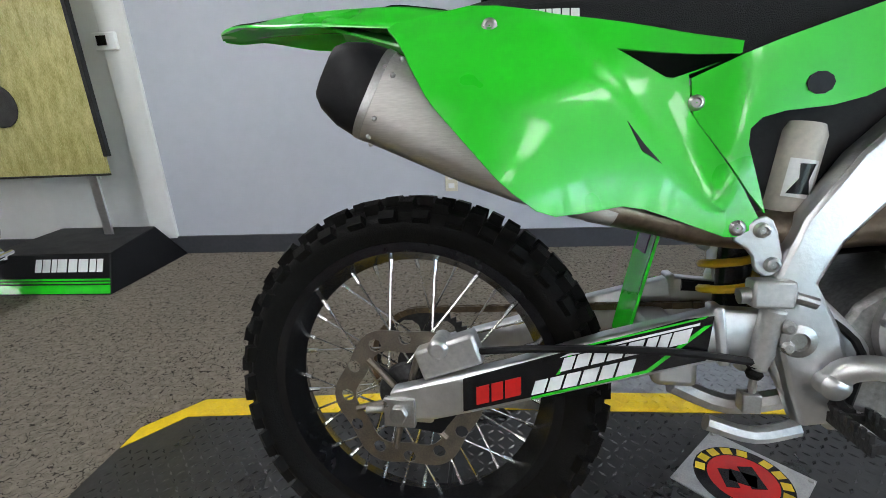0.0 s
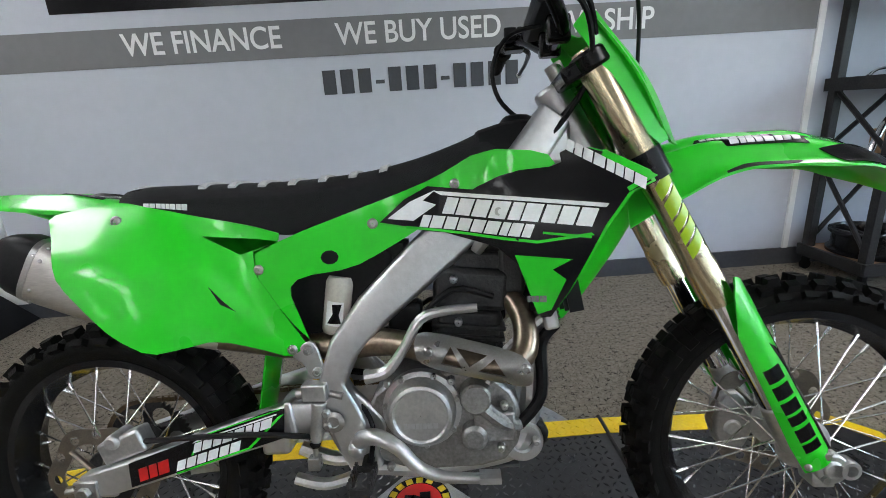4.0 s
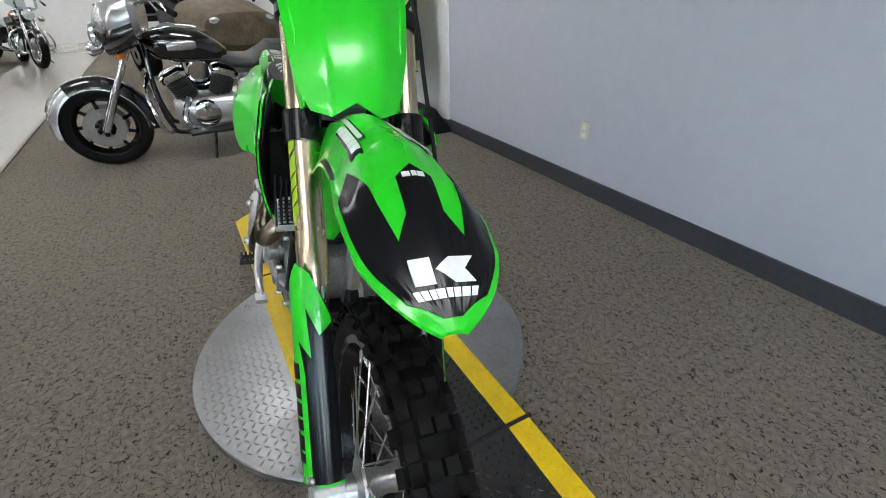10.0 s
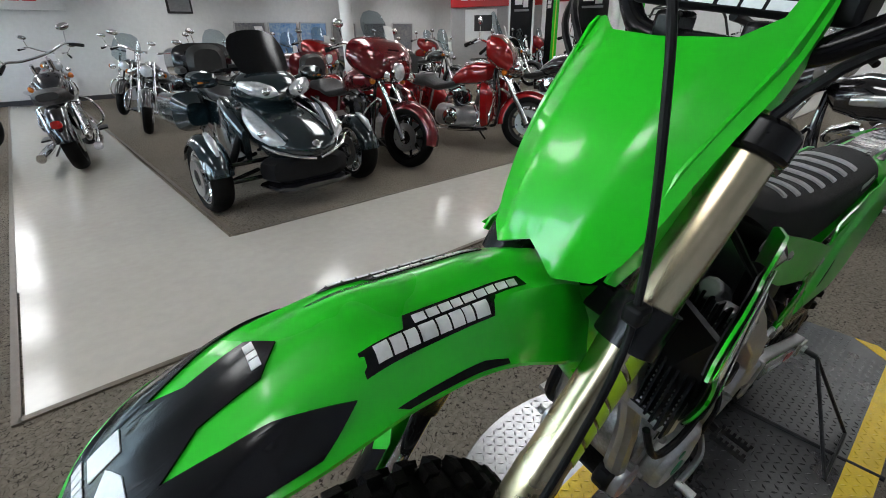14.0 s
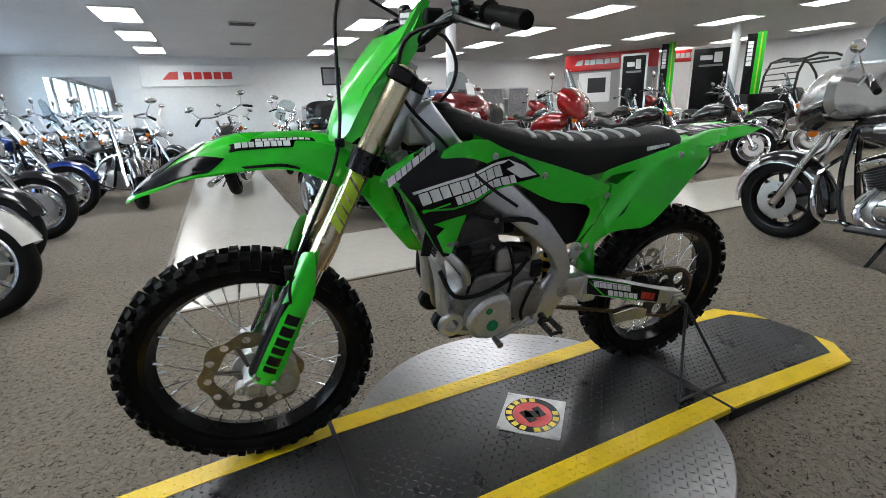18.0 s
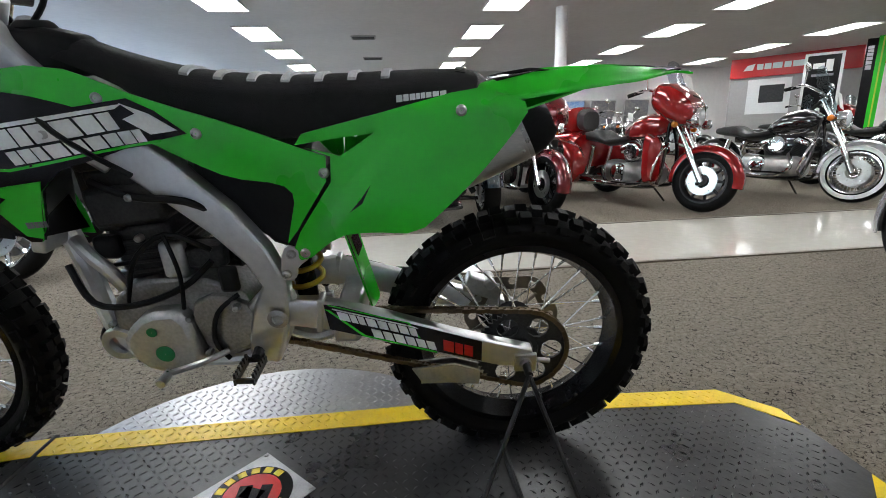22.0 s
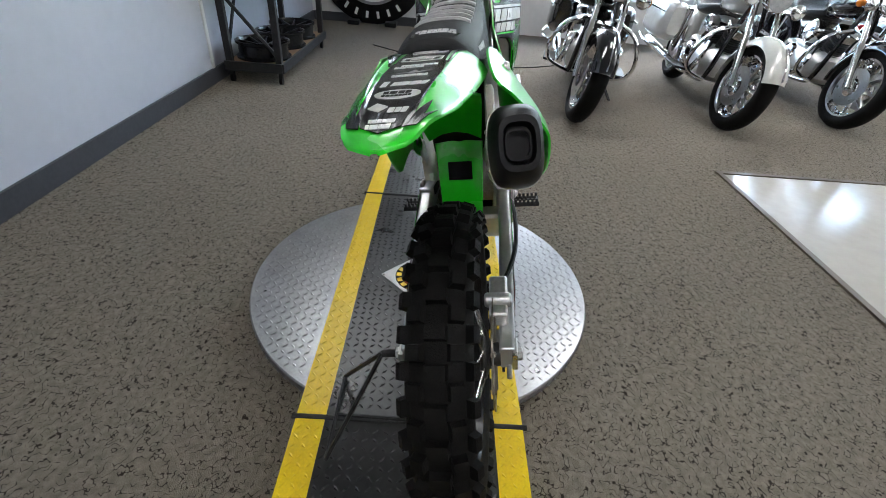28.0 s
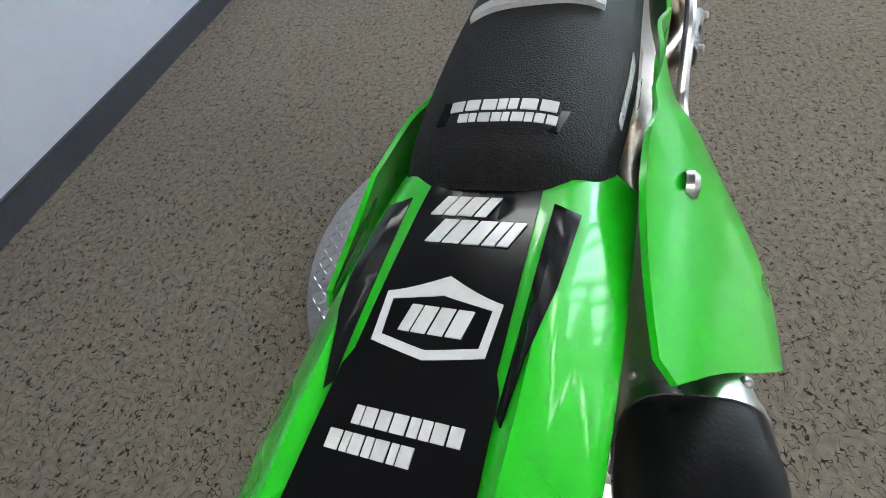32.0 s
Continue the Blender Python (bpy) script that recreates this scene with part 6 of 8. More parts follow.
part("logo_mark", bars(fm, -0.62, 1.6545, 0.62, 1.663, 8, 0.0036, 0.0, 51, -1), WHITEV, front_fender)
part("logo_mark", bars(fm, -0.16, 1.517, 0.16, 1.525, 3, 0.0036, 0.0, 52, -1), WHITEV, front_fender)
for s in (-1, 1):
    fs = lambda u, v, s=s: fend(u, s * v)
    back = patch(fs, [(1.255, 0.5), (1.262, 0.36), (1.4, 0.36), (1.405, 0.5), (1.45, 0.52), (1.45, 0.7), (1.31, 0.68), (1.3, 0.52)], (), 0.012, 0.0016, 0.001, s, aspect=0.12)
    part("side_sticker", back, BLACKG, front_fender)
    mk = bars(fs, 1.268, 0.39, 1.395, 0.49, 9, 0.0028, 0.0, 53, s, 0.84, step=0.01)
    bars(fs, 1.315, 0.54, 1.44, 0.66, 8, 0.0028, 0.0, 54, s, 0.84, mk, step=0.01)
    part("side_mark", mk, WHITEV, front_fender, "white marks in place of a dealer name")
    part("black_slot", patch(fs, [(1.3, 0.93), (1.33, 0.9), (1.43, 0.92), (1.42, 0.98), (1.3, 0.985)], (), 0.012, 0.0016, 0.001, s, aspect=0.12), BLACKP, front_fender)

# number plate
NP = [(0.0, 0.012), (0.045, -0.016), (0.078, -0.01), (0.093, 0.02), (0.106, 0.08), (0.114, 0.15), (0.122, 0.215), (0.12, 0.3), (0.112, 0.345), (0.098, 0.34), (0.092, 0.285), (0.07, 0.262), (0.0, 0.252), (-0.06, 0.25), (-0.1, 0.262), (-0.116, 0.258), (-0.122, 0.215), (-0.114, 0.15), (-0.106, 0.08), (-0.093, 0.02), (-0.078, -0.01), (-0.045, -0.016)]


def nump(u, v):
    """u across, v upwards on the plate."""
    t = v / 0.26
    x = 1.222 - 0.14 * t + 0.02 * math.sin(max(0, min(1, t)) * math.pi) - 0.1 * abs(u) - 0.55 * max(0.0, abs(u) - 0.042 - 0.02 * t)
    return (x, u + SHIFT, 0.985 + 0.225 * t)


plate = fp("number_plate", patch(nump, NP, (), 0.01, 0, 0.004, 1), GREEN, "blank green front number plate", angle=30)
for s in (-1, 1):
    fp("plate_side", patch(lambda u, v, s=s: (u, SHIFT + s * (0.116 - 0.2 * max(0, u - 1.05)), v), [(1.19, 0.98), (1.14, 1.1), (1.06, 1.2)] + ([(1.01, 1.285), (0.99, 1.28)] if s > 0 else [(1.045, 1.21)]) + [(1.02, 1.18), (1.085, 1.09), (1.125, 1.014), (1.175, 0.972)], (), 0.03, 0, 0.004, -s), GREEN)

# handlebar and controls
hb = [(0.93, 0.4, 1.225), (0.945, 0.27, 1.24), (0.98, 0.17, 1.235), (1.025, 0.09, 1.185), (1.03, 0.0, 1.18), (1.025, -0.09, 1.185), (0.98, -0.17, 1.235), (0.945, -0.27, 1.24), (0.93, -0.4, 1.225)]
cp("handlebar", Geo().tube(hb, 0.0135, 14, 4), BLACKA, "black handlebar")
pad = cp("bar_pad", Geo().rings([[(1.0 + 0.02 * c, y, 1.232 + 0.02 * s) for c, s in ((-1, -1), (1, -1), (1.2, 0), (1, 1), (-1, 1), (-1.2, 0))] for y in (-0.12, -0.11, 0.11, 0.12)]), BLACKP, "black crossbar pad with white marks", bevel=0.006)
part("pad_mark", bars(lambda u, v: (1.0205 + 0.002, u, v), -0.1, 1.22, 0.1, 1.246, 7, 0.001, 0.2, 61, 1), WHITEV, pad, "white marks in place of a brand")
part("pad_mark", bars(lambda u, v: (v, u, 1.252), -0.1, 0.985, 0.1, 1.012, 7, 0.001, 0.2, 61, -1), WHITEV, pad)
for s in (-1, 1):
    gp = Geo()
    a, b = Vector((0.9425, s * 0.285, 1.2385)), Vector((0.93, s * 0.405, 1.225))
    pts = [a.lerp(b, k / 16) for k in range(17)]
    gp.tube([a - (b - a) * 0.04] + pts, [0.024] + [0.0175 if k % 2 else 0.016 for k in range(17)], 14, 0)
    cp("grip", gp, RUBBER, "black ribbed rubber grip")
    lever = cp("lever", Geo().tube([(0.97, s * 0.22, 1.235), (1.005, s * 0.26, 1.23), (1.008, s * 0.33, 1.222), (1.0, s * 0.4, 1.213), (0.998, s * 0.42, 1.212)], [0.008, 0.007, 0.0055, 0.005, 0.0055], 8), BLACKA, "slim dark hand lever")
    part("ball_end", Geo().ball((0.998, s * 0.428, 1.212), (0.008, 0.009, 0.008), 10, 8), ALU, lever)
    cp("perch", Geo().box((0.965, s * 0.215, 1.238), (0.05, 0.045, 0.035)).cyl((0.98, s * 0.19, 1.26), (0.98, s * 0.24, 1.26), 0.013), BLACKA, bevel=0.005)
for s in (-1, 1):
    cp("bar_clamp", Geo().box((1.025, s * 0.05, 1.185), (0.045, 0.03, 0.05)), BLACKA, "black bar clamp", bevel=0.006)
fp("front_brake_hose", Geo().tube([(0.985, -0.16, 1.25), (1.07, -0.12, 1.285), (1.15, -0.03, 1.31), (1.19, 0.045, 1.25), (1.2, 0.085, 1.14), (1.205, 0.112, 1.03), (1.225, 0.13, 0.94), (1.27, 0.138, 0.84), (1.33, 0.142, 0.72), (1.36, 0.138, 0.62), (1.35, 0.12, 0.5), (1.4, 0.105, 0.42)], 0.0042, 10, 5), BLACKP, "black front brake hose")
fp("hose_clamp", Geo().box((1.21, 0.122, 0.985), (0.022, 0.02, 0.02)), BLACKP, bevel=0.004)
fp("hose_clamp", Geo().box((1.355, 0.14, 0.68), (0.02, 0.02, 0.035)), BLACKP, bevel=0.004)
fp("clutch_cable", Geo().tube([(0.98, 0.2, 1.24), (1.06, 0.14, 1.2), (1.05, 0.08, 1.08), (0.95, 0.1, 0.97), (0.85, 0.135, 0.87), (0.74, 0.13, 0.79)], 0.005, 6, 4), BLACKP, "black clutch cable")
fp("throttle_cable", Geo().tube([(0.96, -0.24, 1.235), (1.04, -0.17, 1.2), (1.06, -0.07, 1.1), (0.96, -0.05, 0.99)], 0.005, 6, 4), BLACKP)
fp("throttle_cable", Geo().tube([(0.96, -0.25, 1.22), (1.03, -0.19, 1.18), (1.05, -0.09, 1.09), (0.96, -0.06, 0.97)], 0.005, 6, 4), BLACKP)
cp("kill_switch", Geo().box((0.955, 0.18, 1.25), (0.03, 0.03, 0.03)), BLACKP, bevel=0.004)

# triangle stand under the left end of the rear axle
st = thing("wire_stand", "black wire triangle stand holding the rear axle", "stand")
top = BIKE @ Vector((0.0, 0.17, RR))
q = HD + 0.0115
part("leg", Geo().tube([(0.165, 0.325, q), top], 0.0055, 8, 0), BLKCOAT, st)
part("leg", Geo().tube([(-0.085, 0.325, q), top], 0.0055, 8, 0), BLKCOAT, st)
part("base_bar", Geo().tube([(0.165, 0.325, q), (-0.085, 0.325, q)], 0.0055, 8, 0), BLKCOAT, st)
part("base_bar", Geo().tube([(0.04, 0.325, q), (0.03, 0.02, q)], 0.0055, 8, 0), BLKCOAT, st)
part("axle_pin", Geo().cyl(top, BIKE @ Vector((0, 0.135, RR)), 0.009), BLKCOAT, st)

# ---- the other vehicles of the showroom ----
PBLACK = mat("black_paint", (0.006, 0.006, 0.008), 0.12, col2=(0.009, 0.009, 0.011), scale=3, coat=1.0)
PMAROON = mat("maroon_paint", (0.12, 0.008, 0.012), 0.15, 0.3, col2=(0.16, 0.01, 0.015), scale=3, coat=1.0)
PRED = mat("red_paint", (0.24, 0.006, 0.007), 0.12, 0.2, col2=(0.29, 0.008, 0.009), scale=3, coat=1.0)
PBLUE = mat("blue_paint", (0.012, 0.03, 0.16), 0.15, 0.2, col2=(0.016, 0.04, 0.2), scale=3, coat=1.0)
PWHITE = mat("cream_paint", (0.62, 0.61, 0.58), 0.18, col2=(0.56, 0.55, 0.52), scale=3, coat=1.0)
PSILVER = mat("silver_paint", (0.5, 0.5, 0.51), 0.25, 0.7, col2=(0.42, 0.42, 0.43), scale=4, coat=0.8)
PTEAL = mat("dark_teal_paint", (0.008, 0.018, 0.022), 0.13, 0.3, col2=(0.012, 0.024, 0.03), scale=3, coat=1.0)
LEATHER = mat("black_leather", (0.012, 0.012, 0.012), 0.5, col2=(0.02, 0.02, 0.02), scale=20, bump=0.3, bscale=160)
PAPER = mat("paper_tag", (0.75, 0.75, 0.74), 0.7, col2=(0.68, 0.68, 0.67), scale=20)


def loft(secs, n=18, e=0.8):
    """Rounded body: sections (x, half width, low z, high z, optional y)."""
    rings = []
    for x, w, lo, hi, *y in secs:
        c, h, yy = (lo + hi) / 2, (hi - lo) / 2, (y[0] if y else 0.0)
        ring = []
        for k in range(n):
            a = k * math.tau / n
            ca, sa = math.cos(a), math.sin(a)
            ring.append((x, yy + w * math.copysign(abs(ca) ** e, ca), c + h * math.copysign(abs(sa) ** e, sa)))
        rings.append(ring)
    return Geo().rings(rings)


def shell(g):
    """The vertices and faces of a Geo."""
    return g.v, g.f


def arc_fender(R, w, a0, a1, c, drop=0.05, n=16, m=9):
    """A mudguard round the wheel axis at c, from the angle a0 to a1 (degrees, 0 ahead, 90 up)."""
    rings = []
    for i in range(n + 1):
        a = radians(a0 + (a1 - a0) * i / n)
        row = []
        for j in range(m):
            v = -1 + 2 * j / (m - 1)
            r = R - drop * abs(v) ** 2.6
            row.append((c[0] + r * math.cos(a), c[1] + w * v, c[2] + r * math.sin(a)))
        inner = [(c[0] + (x - c[0]) * 0.975, y, c[2] + (z - c[2]) * 0.975) for x, y, z in row[::-1]]
        rings.append(row + inner)
    return Geo().rings(rings)


def road_wheel(parent, name, R, w, c, rim_m, white=False, spokes=9, wire=False, turn=None, hub_m=None):
    at = turn @ Matrix.Translation(c) if turn is not None else Matrix.Translation(c)
    rr = R * 0.68
    rim = Geo().lathe([(rr, -w * 0.4), (rr + 0.014, -w * 0.42), (rr + 0.014, -w * 0.36), (rr - 0.012, -w * 0.2), (rr - 0.012, w * 0.2), (rr + 0.014, w * 0.36), (rr + 0.014, w * 0.42), (rr, w * 0.4), (rr - 0.026, 0)], 40, closed=True)
    rim.lathe([(0.001, -w * 0.42), (0.045, -w * 0.42), (0.055, -w * 0.2), (0.055, w * 0.2), (0.045, w * 0.42), (0.001, w * 0.42)], 20)
    wheel = part(name, rim, rim_m, parent, "", at)
    ty = Geo().lathe([(rr + 0.01, -w * 0.38), (rr + 0.04, -w * 0.5), (R - 0.035, -w * 0.48), (R - 0.012, -w * 0.34), (R, -w * 0.12), (R, w * 0.12), (R - 0.012, w * 0.34), (R - 0.035, w * 0.48), (rr + 0.04, w * 0.5), (rr + 0.01, w * 0.38)], 48)
    part("tyre", ty, RUBBER, wheel)
    if white:
        for s in (-1, 1):
            part("white_wall", Geo().lathe([(rr + 0.03, s * w * 0.485), (rr + 0.045, s * w * 0.512), (rr + 0.065, s * w * 0.512), (rr + 0.075, s * w * 0.49)], 40), WHITEV, wheel)
    n = 40 if wire else spokes
    for k in range(n):
        a = k * math.tau / n
        s = 1 if k % 2 else -1
        b = a + (0.35 * (1 if (k // 2) % 2 else -1) if wire else 0.12)
        p0 = (0.05 * math.cos(b), s * w * 0.2 if wire else 0, 0.05 * math.sin(b))
        p1 = ((rr - 0.01) * math.cos(a), 0, (rr - 0.01) * math.sin(a))
        part("spoke", Geo().tube([p0, p1], 0.003 if wire else [0.02, 0.013], 4 if wire else 6, 0, flat=1.0), STEEL if wire else rim_m, wheel)
    for s in (-1, 1):
        part("brake_disc", Geo().lathe([(0.07, s * w * 0.55), (0.145, s * w * 0.55), (0.145, s * w * 0.6), (0.07, s * w * 0.6)], 32, closed=True), STEEL, wheel)
    return wheel


def cruiser(label, paint, under=None, fairing="none", screen=False, bags=True, over=None, top=False, trike=False, white=False, wire=False, rim=None, steer=8, tag=True, group="parked motorcycles"):
    """A heavy road motorcycle; the front tyre stands at the origin, the tail towards -x."""
    b = thing("motorcycle" if not trike else "trike", label, "motorcycle" if not trike else "trike", group=group)
    rim = rim or CHROME
    under = under or paint
    over = over or paint
    hp = Vector((-0.42, 0, 0.95))
    turn = Matrix.Translation(hp) @ Matrix.Rotation(radians(steer), 4, Vector((-0.5, 0, 0.87))) @ Matrix.Translation(-hp)

    def p(name, g, m, lab="", bev=0.0, at=None, parent=None):
        return part(name, g, m, parent or b, lab, at, bev)
    road_wheel(b, "front_wheel", 0.315, 0.125, (0, 0, 0.315), rim, white, 9, wire, turn)
    ff = p("front_fender", arc_fender(0.365, 0.085, 20 if fairing == "none" else -10, 185, (0, 0, 0.315), 0.07), over, at=turn)
    if over is not paint and fairing == "bat":
        part("lower_panel", arc_fender(0.372, 0.088, 60, 188, (0, 0, 0.315), 0.07), paint, ff)
    part("trim_strip", Geo().tube([(0.37 * math.cos(radians(a)), 0, 0.32 + 0.37 * math.sin(radians(a))) for a in (22, 40, 60)], 0.006, 6), CHROME, ff)
    for s in (-1, 1):
        p("fork_leg", Geo().tube([(0, s * 0.1, 0.3), (-0.16, s * 0.1, 0.6)], 0.031, 14, 0).tube([(-0.16, s * 0.1, 0.6), (-0.44, s * 0.1, 1.1)], 0.022, 12, 0), CHROME, "chrome fork leg", at=turn)
        p("turn_signal", Geo().ball((-0.28, s * 0.24, 0.86), (0.035, 0.03, 0.035), 12, 8), AMBER, at=turn)
    p("handlebar", Geo().tube([(-0.66, 0.43, 1.14), (-0.58, 0.33, 1.2), (-0.46, 0.14, 1.16), (-0.46, -0.14, 1.16), (-0.58, -0.33, 1.2), (-0.66, -0.43, 1.14)], 0.014, 10), CHROME, at=turn)
    for s in (-1, 1):
        p("grip", Geo().cyl((-0.6, s * 0.36, 1.18), (-0.7, s * 0.46, 1.12), 0.02), RUBBER, at=turn)
        p("mirror", Geo().tube([(-0.57, s * 0.34, 1.2), (-0.55, s * 0.4, 1.32)], 0.006, 6, 0).ball((-0.55, s * 0.42, 1.37), (0.02, 0.075, 0.04), 14, 8), CHROME, at=turn)
        p("lever", Geo().tube([(-0.55, s * 0.28, 1.2), (-0.6, s * 0.46, 1.15)], 0.007, 6, 0), ALU, at=turn)
    hl = Geo().lathe([(0.001, 0.03), (0.06, 0.026), (0.088, 0.01), (0.095, -0.01), (0.08, -0.09), (0.03, -0.13), (0.001, -0.13)], 28, axis="x")
    p("headlight", hl, CHROME, at=turn @ Matrix.Translation((-0.2, 0, 0.9) if fairing == "none" else (-0.135, 0, 0.95)))
    p("headlight_lens", Geo().lathe([(0.001, 0.036), (0.05, 0.032), (0.082, 0.014)], 28, axis="x"), LENS, "clear headlight", at=turn @ Matrix.Translation((-0.2, 0, 0.9) if fairing == "none" else (-0.135, 0, 0.95)))
    for s in (-1, 1):
        p("spot_light", Geo().lathe([(0.001, 0.03), (0.04, 0.02), (0.052, 0), (0.03, -0.06), (0.001, -0.07)], 20, axis="x"), CHROME, at=turn @ Matrix.Translation((-0.22, s * 0.19, 0.86) if fairing == "none" else (-0.12, s * 0.2, 0.9)))
    if fairing == "bat":
        bat = loft([(-0.16, 0.1, 0.93, 1.04), (-0.18, 0.24, 0.86, 1.12), (-0.24, 0.36, 0.84, 1.2), (-0.33, 0.43, 0.86, 1.27), (-0.43, 0.45, 0.93, 1.28), (-0.47, 0.42, 0.96, 1.26)], 28, 0.75)
        fo = p("fairing", bat, over, "glossy bar-mounted fairing", at=turn)
        if over is not paint:
            part("lower_panel", loft([(-0.155, 0.09, 0.9, 1.02), (-0.172, 0.245, 0.84, 1.08), (-0.232, 0.365, 0.83, 1.12), (-0.325, 0.437, 0.85, 1.14), (-0.43, 0.457, 0.92, 1.16)], 28, 0.75), paint, fo)
        part("vent", Geo().box((-0.215, 0, 1.15), (0.03, 0.16, 0.018)), BLACKP, fo)
        screen_at = (-0.33, 1.22, 0.3, 0.2)
    else:
        screen_at = (-0.3, 0.98, 0.5, 0.24)
    if screen:
        x0, z0, h, hw = screen_at
        sc = Geo()
        patch(lambda u, v: (x0 - 0.45 * v - 1.3 * u * u, u, z0 + v), round_poly([(-hw, 0), (hw, 0), (hw * 1.05, h * 0.6), (hw * 0.6, h), (-hw * 0.6, h), (-hw * 1.05, h * 0.6)], 1), (), 0.06, 0, 0.005, 1, sc)
        p("windshield", sc, SHIELD, "clear windshield", at=turn)
    # tank, seat, body
    p("tank", loft([(-0.42, 0.05, 0.84, 0.94), (-0.48, 0.13, 0.78, 0.98), (-0.62, 0.165, 0.74, 1.0), (-0.78, 0.155, 0.73, 0.97), (-0.92, 0.1, 0.72, 0.88), (-0.98, 0.05, 0.72, 0.82)], 22, 0.75), paint, "glossy painted tank")
    p("tank_badge", loft([(-0.56, 0.03, 0.855, 0.91, 0.155), (-0.6, 0.03, 0.85, 0.92, 0.158), (-0.72, 0.03, 0.85, 0.92, 0.152), (-0.76, 0.02, 0.86, 0.91, 0.15)], 14), WHITEV if paint is PWHITE else PSILVER)
    p("tank_console", loft([(-0.5, 0.04, 0.96, 0.99), (-0.6, 0.05, 0.97, 1.02), (-0.8, 0.04, 0.94, 0.985)], 14), CHROME)
    p("seat", loft([(-0.9, 0.08, 0.72, 0.79), (-1.0, 0.16, 0.68, 0.77), (-1.15, 0.19, 0.66, 0.75), (-1.25, 0.18, 0.68, 0.8), (-1.32, 0.16, 0.7, 0.85), (-1.5, 0.15, 0.72, 0.84), (-1.62, 0.1, 0.74, 0.82)], 20, 0.7), LEATHER, "black leather seat")
    if top:
        p("backrest", loft([(-1.56, 0.14, 0.85, 1.08), (-1.62, 0.17, 0.84, 1.12), (-1.68, 0.15, 0.86, 1.1)], 18, 0.7), LEATHER)
        p("top_box", loft([(-1.66, 0.2, 0.84, 1.1), (-1.7, 0.26, 0.82, 1.14), (-1.95, 0.26, 0.82, 1.13), (-1.97, 0.2, 0.86, 1.08)], 22, 0.55), paint if trike else PBLACK, "glossy top box")
    for s in (-1, 1):
        p("frame_tube", Geo().tube([(-0.42, s * 0.03, 0.9), (-0.4, s * 0.1, 0.6), (-0.44, s * 0.12, 0.3), (-0.55, s * 0.13, 0.22), (-1.1, s * 0.13, 0.22), (-1.25, s * 0.12, 0.4)], 0.019, 10), PBLACK)
        p("crash_bar", Geo().tube([(-0.38, s * 0.08, 0.68), (-0.34, s * 0.26, 0.6), (-0.36, s * 0.34, 0.42), (-0.4, s * 0.3, 0.3), (-0.45, s * 0.12, 0.24)], 0.015, 10), CHROME, "chrome crash bar")
        p("floorboard", Geo().box((-0.72, s * 0.3, 0.27), (0.34, 0.1, 0.02)), BLACKP, bev=0.006)
        p("shock_absorber", Geo().tube([(-1.45, s * 0.15, 0.32), (-1.36, s * 0.16, 0.66)], 0.03, 12, 0), CHROME)
    p("crankcase", loft([(-0.5, 0.12, 0.26, 0.42), (-0.56, 0.17, 0.22, 0.48), (-0.95, 0.17, 0.22, 0.48), (-1.15, 0.15, 0.24, 0.5), (-1.2, 0.1, 0.28, 0.44)], 18, 0.6), CAST, "polished alloy crankcase")
    for s in (-1, 1):
        p("engine_cover", Geo().lathe([(0.001, 0.03), (0.07, 0.03), (0.1, 0.015), (0.11, -0.02)], 28).moved(Matrix.Translation((-0.72 if s > 0 else -0.95, s * 0.17, 0.36)) @ Matrix.Scale(s, 4, (0, 1, 0))), CHROME, "chrome engine cover")
    for a, x in ((22, -0.62), (-22, -0.86)):
        m = Matrix.Translation((x, 0, 0.46)) @ Matrix.Rotation(radians(a), 4, "Y")
        prof = [(0.001, 0)]
        for k in range(9):
            prof += [(0.07, 0.018 * k), (0.088, 0.018 * k + 0.002), (0.088, 0.018 * k + 0.009), (0.07, 0.018 * k + 0.011)]
        cylm = Geo().lathe(prof + [(0.07, 0.17), (0.001, 0.17)], 16, axis="z")
        p("cylinder", cylm.moved(m), DARKC, "finned cylinder")
        p("rocker_cover", loft([(-0.1, 0.06, 0.16, 0.22), (-0.06, 0.09, 0.155, 0.245), (0.06, 0.09, 0.155, 0.245), (0.1, 0.06, 0.16, 0.22)], 16, 0.6).moved(m), CHROME)
    p("air_cleaner", Geo().lathe([(0.001, 0.03), (0.08, 0.028), (0.095, 0.01), (0.095, -0.05)], 28).moved(Matrix.Translation((-0.76, -0.17, 0.6)) @ Matrix.Scale(-1, 4, (0, 1, 0))), CHROME)
    # tail
    if trike:
        for s in (-1, 1):
            road_wheel(b, "rear_wheel", 0.31, 0.19, (-1.72, s * 0.52, 0.31), rim, False, 9)
            p("rear_fender", loft([(-1.28, 0.1, 0.34, 0.55, s * 0.46), (-1.36, 0.16, 0.24, 0.68, s * 0.48), (-1.55, 0.19, 0.36, 0.78, s * 0.5), (-1.8, 0.19, 0.4, 0.78, s * 0.5), (-2.05, 0.16, 0.3, 0.68, s * 0.48), (-2.12, 0.1, 0.36, 0.58, s * 0.46)], 22, 0.6), paint, "wide painted rear fender")
        p("trunk", loft([(-1.5, 0.34, 0.4, 0.8), (-1.6, 0.4, 0.34, 0.84), (-2.1, 0.4, 0.34, 0.82), (-2.2, 0.32, 0.4, 0.74)], 22, 0.5), paint)
        p("axle", Geo().cyl((-1.72, -0.5, 0.31), (-1.72, 0.5, 0.31), 0.05), DARKC)
        p("tail_light", Geo().box((-2.21, 0, 0.6), (0.02, 0.4, 0.05)), REDLENS, bev=0.006)
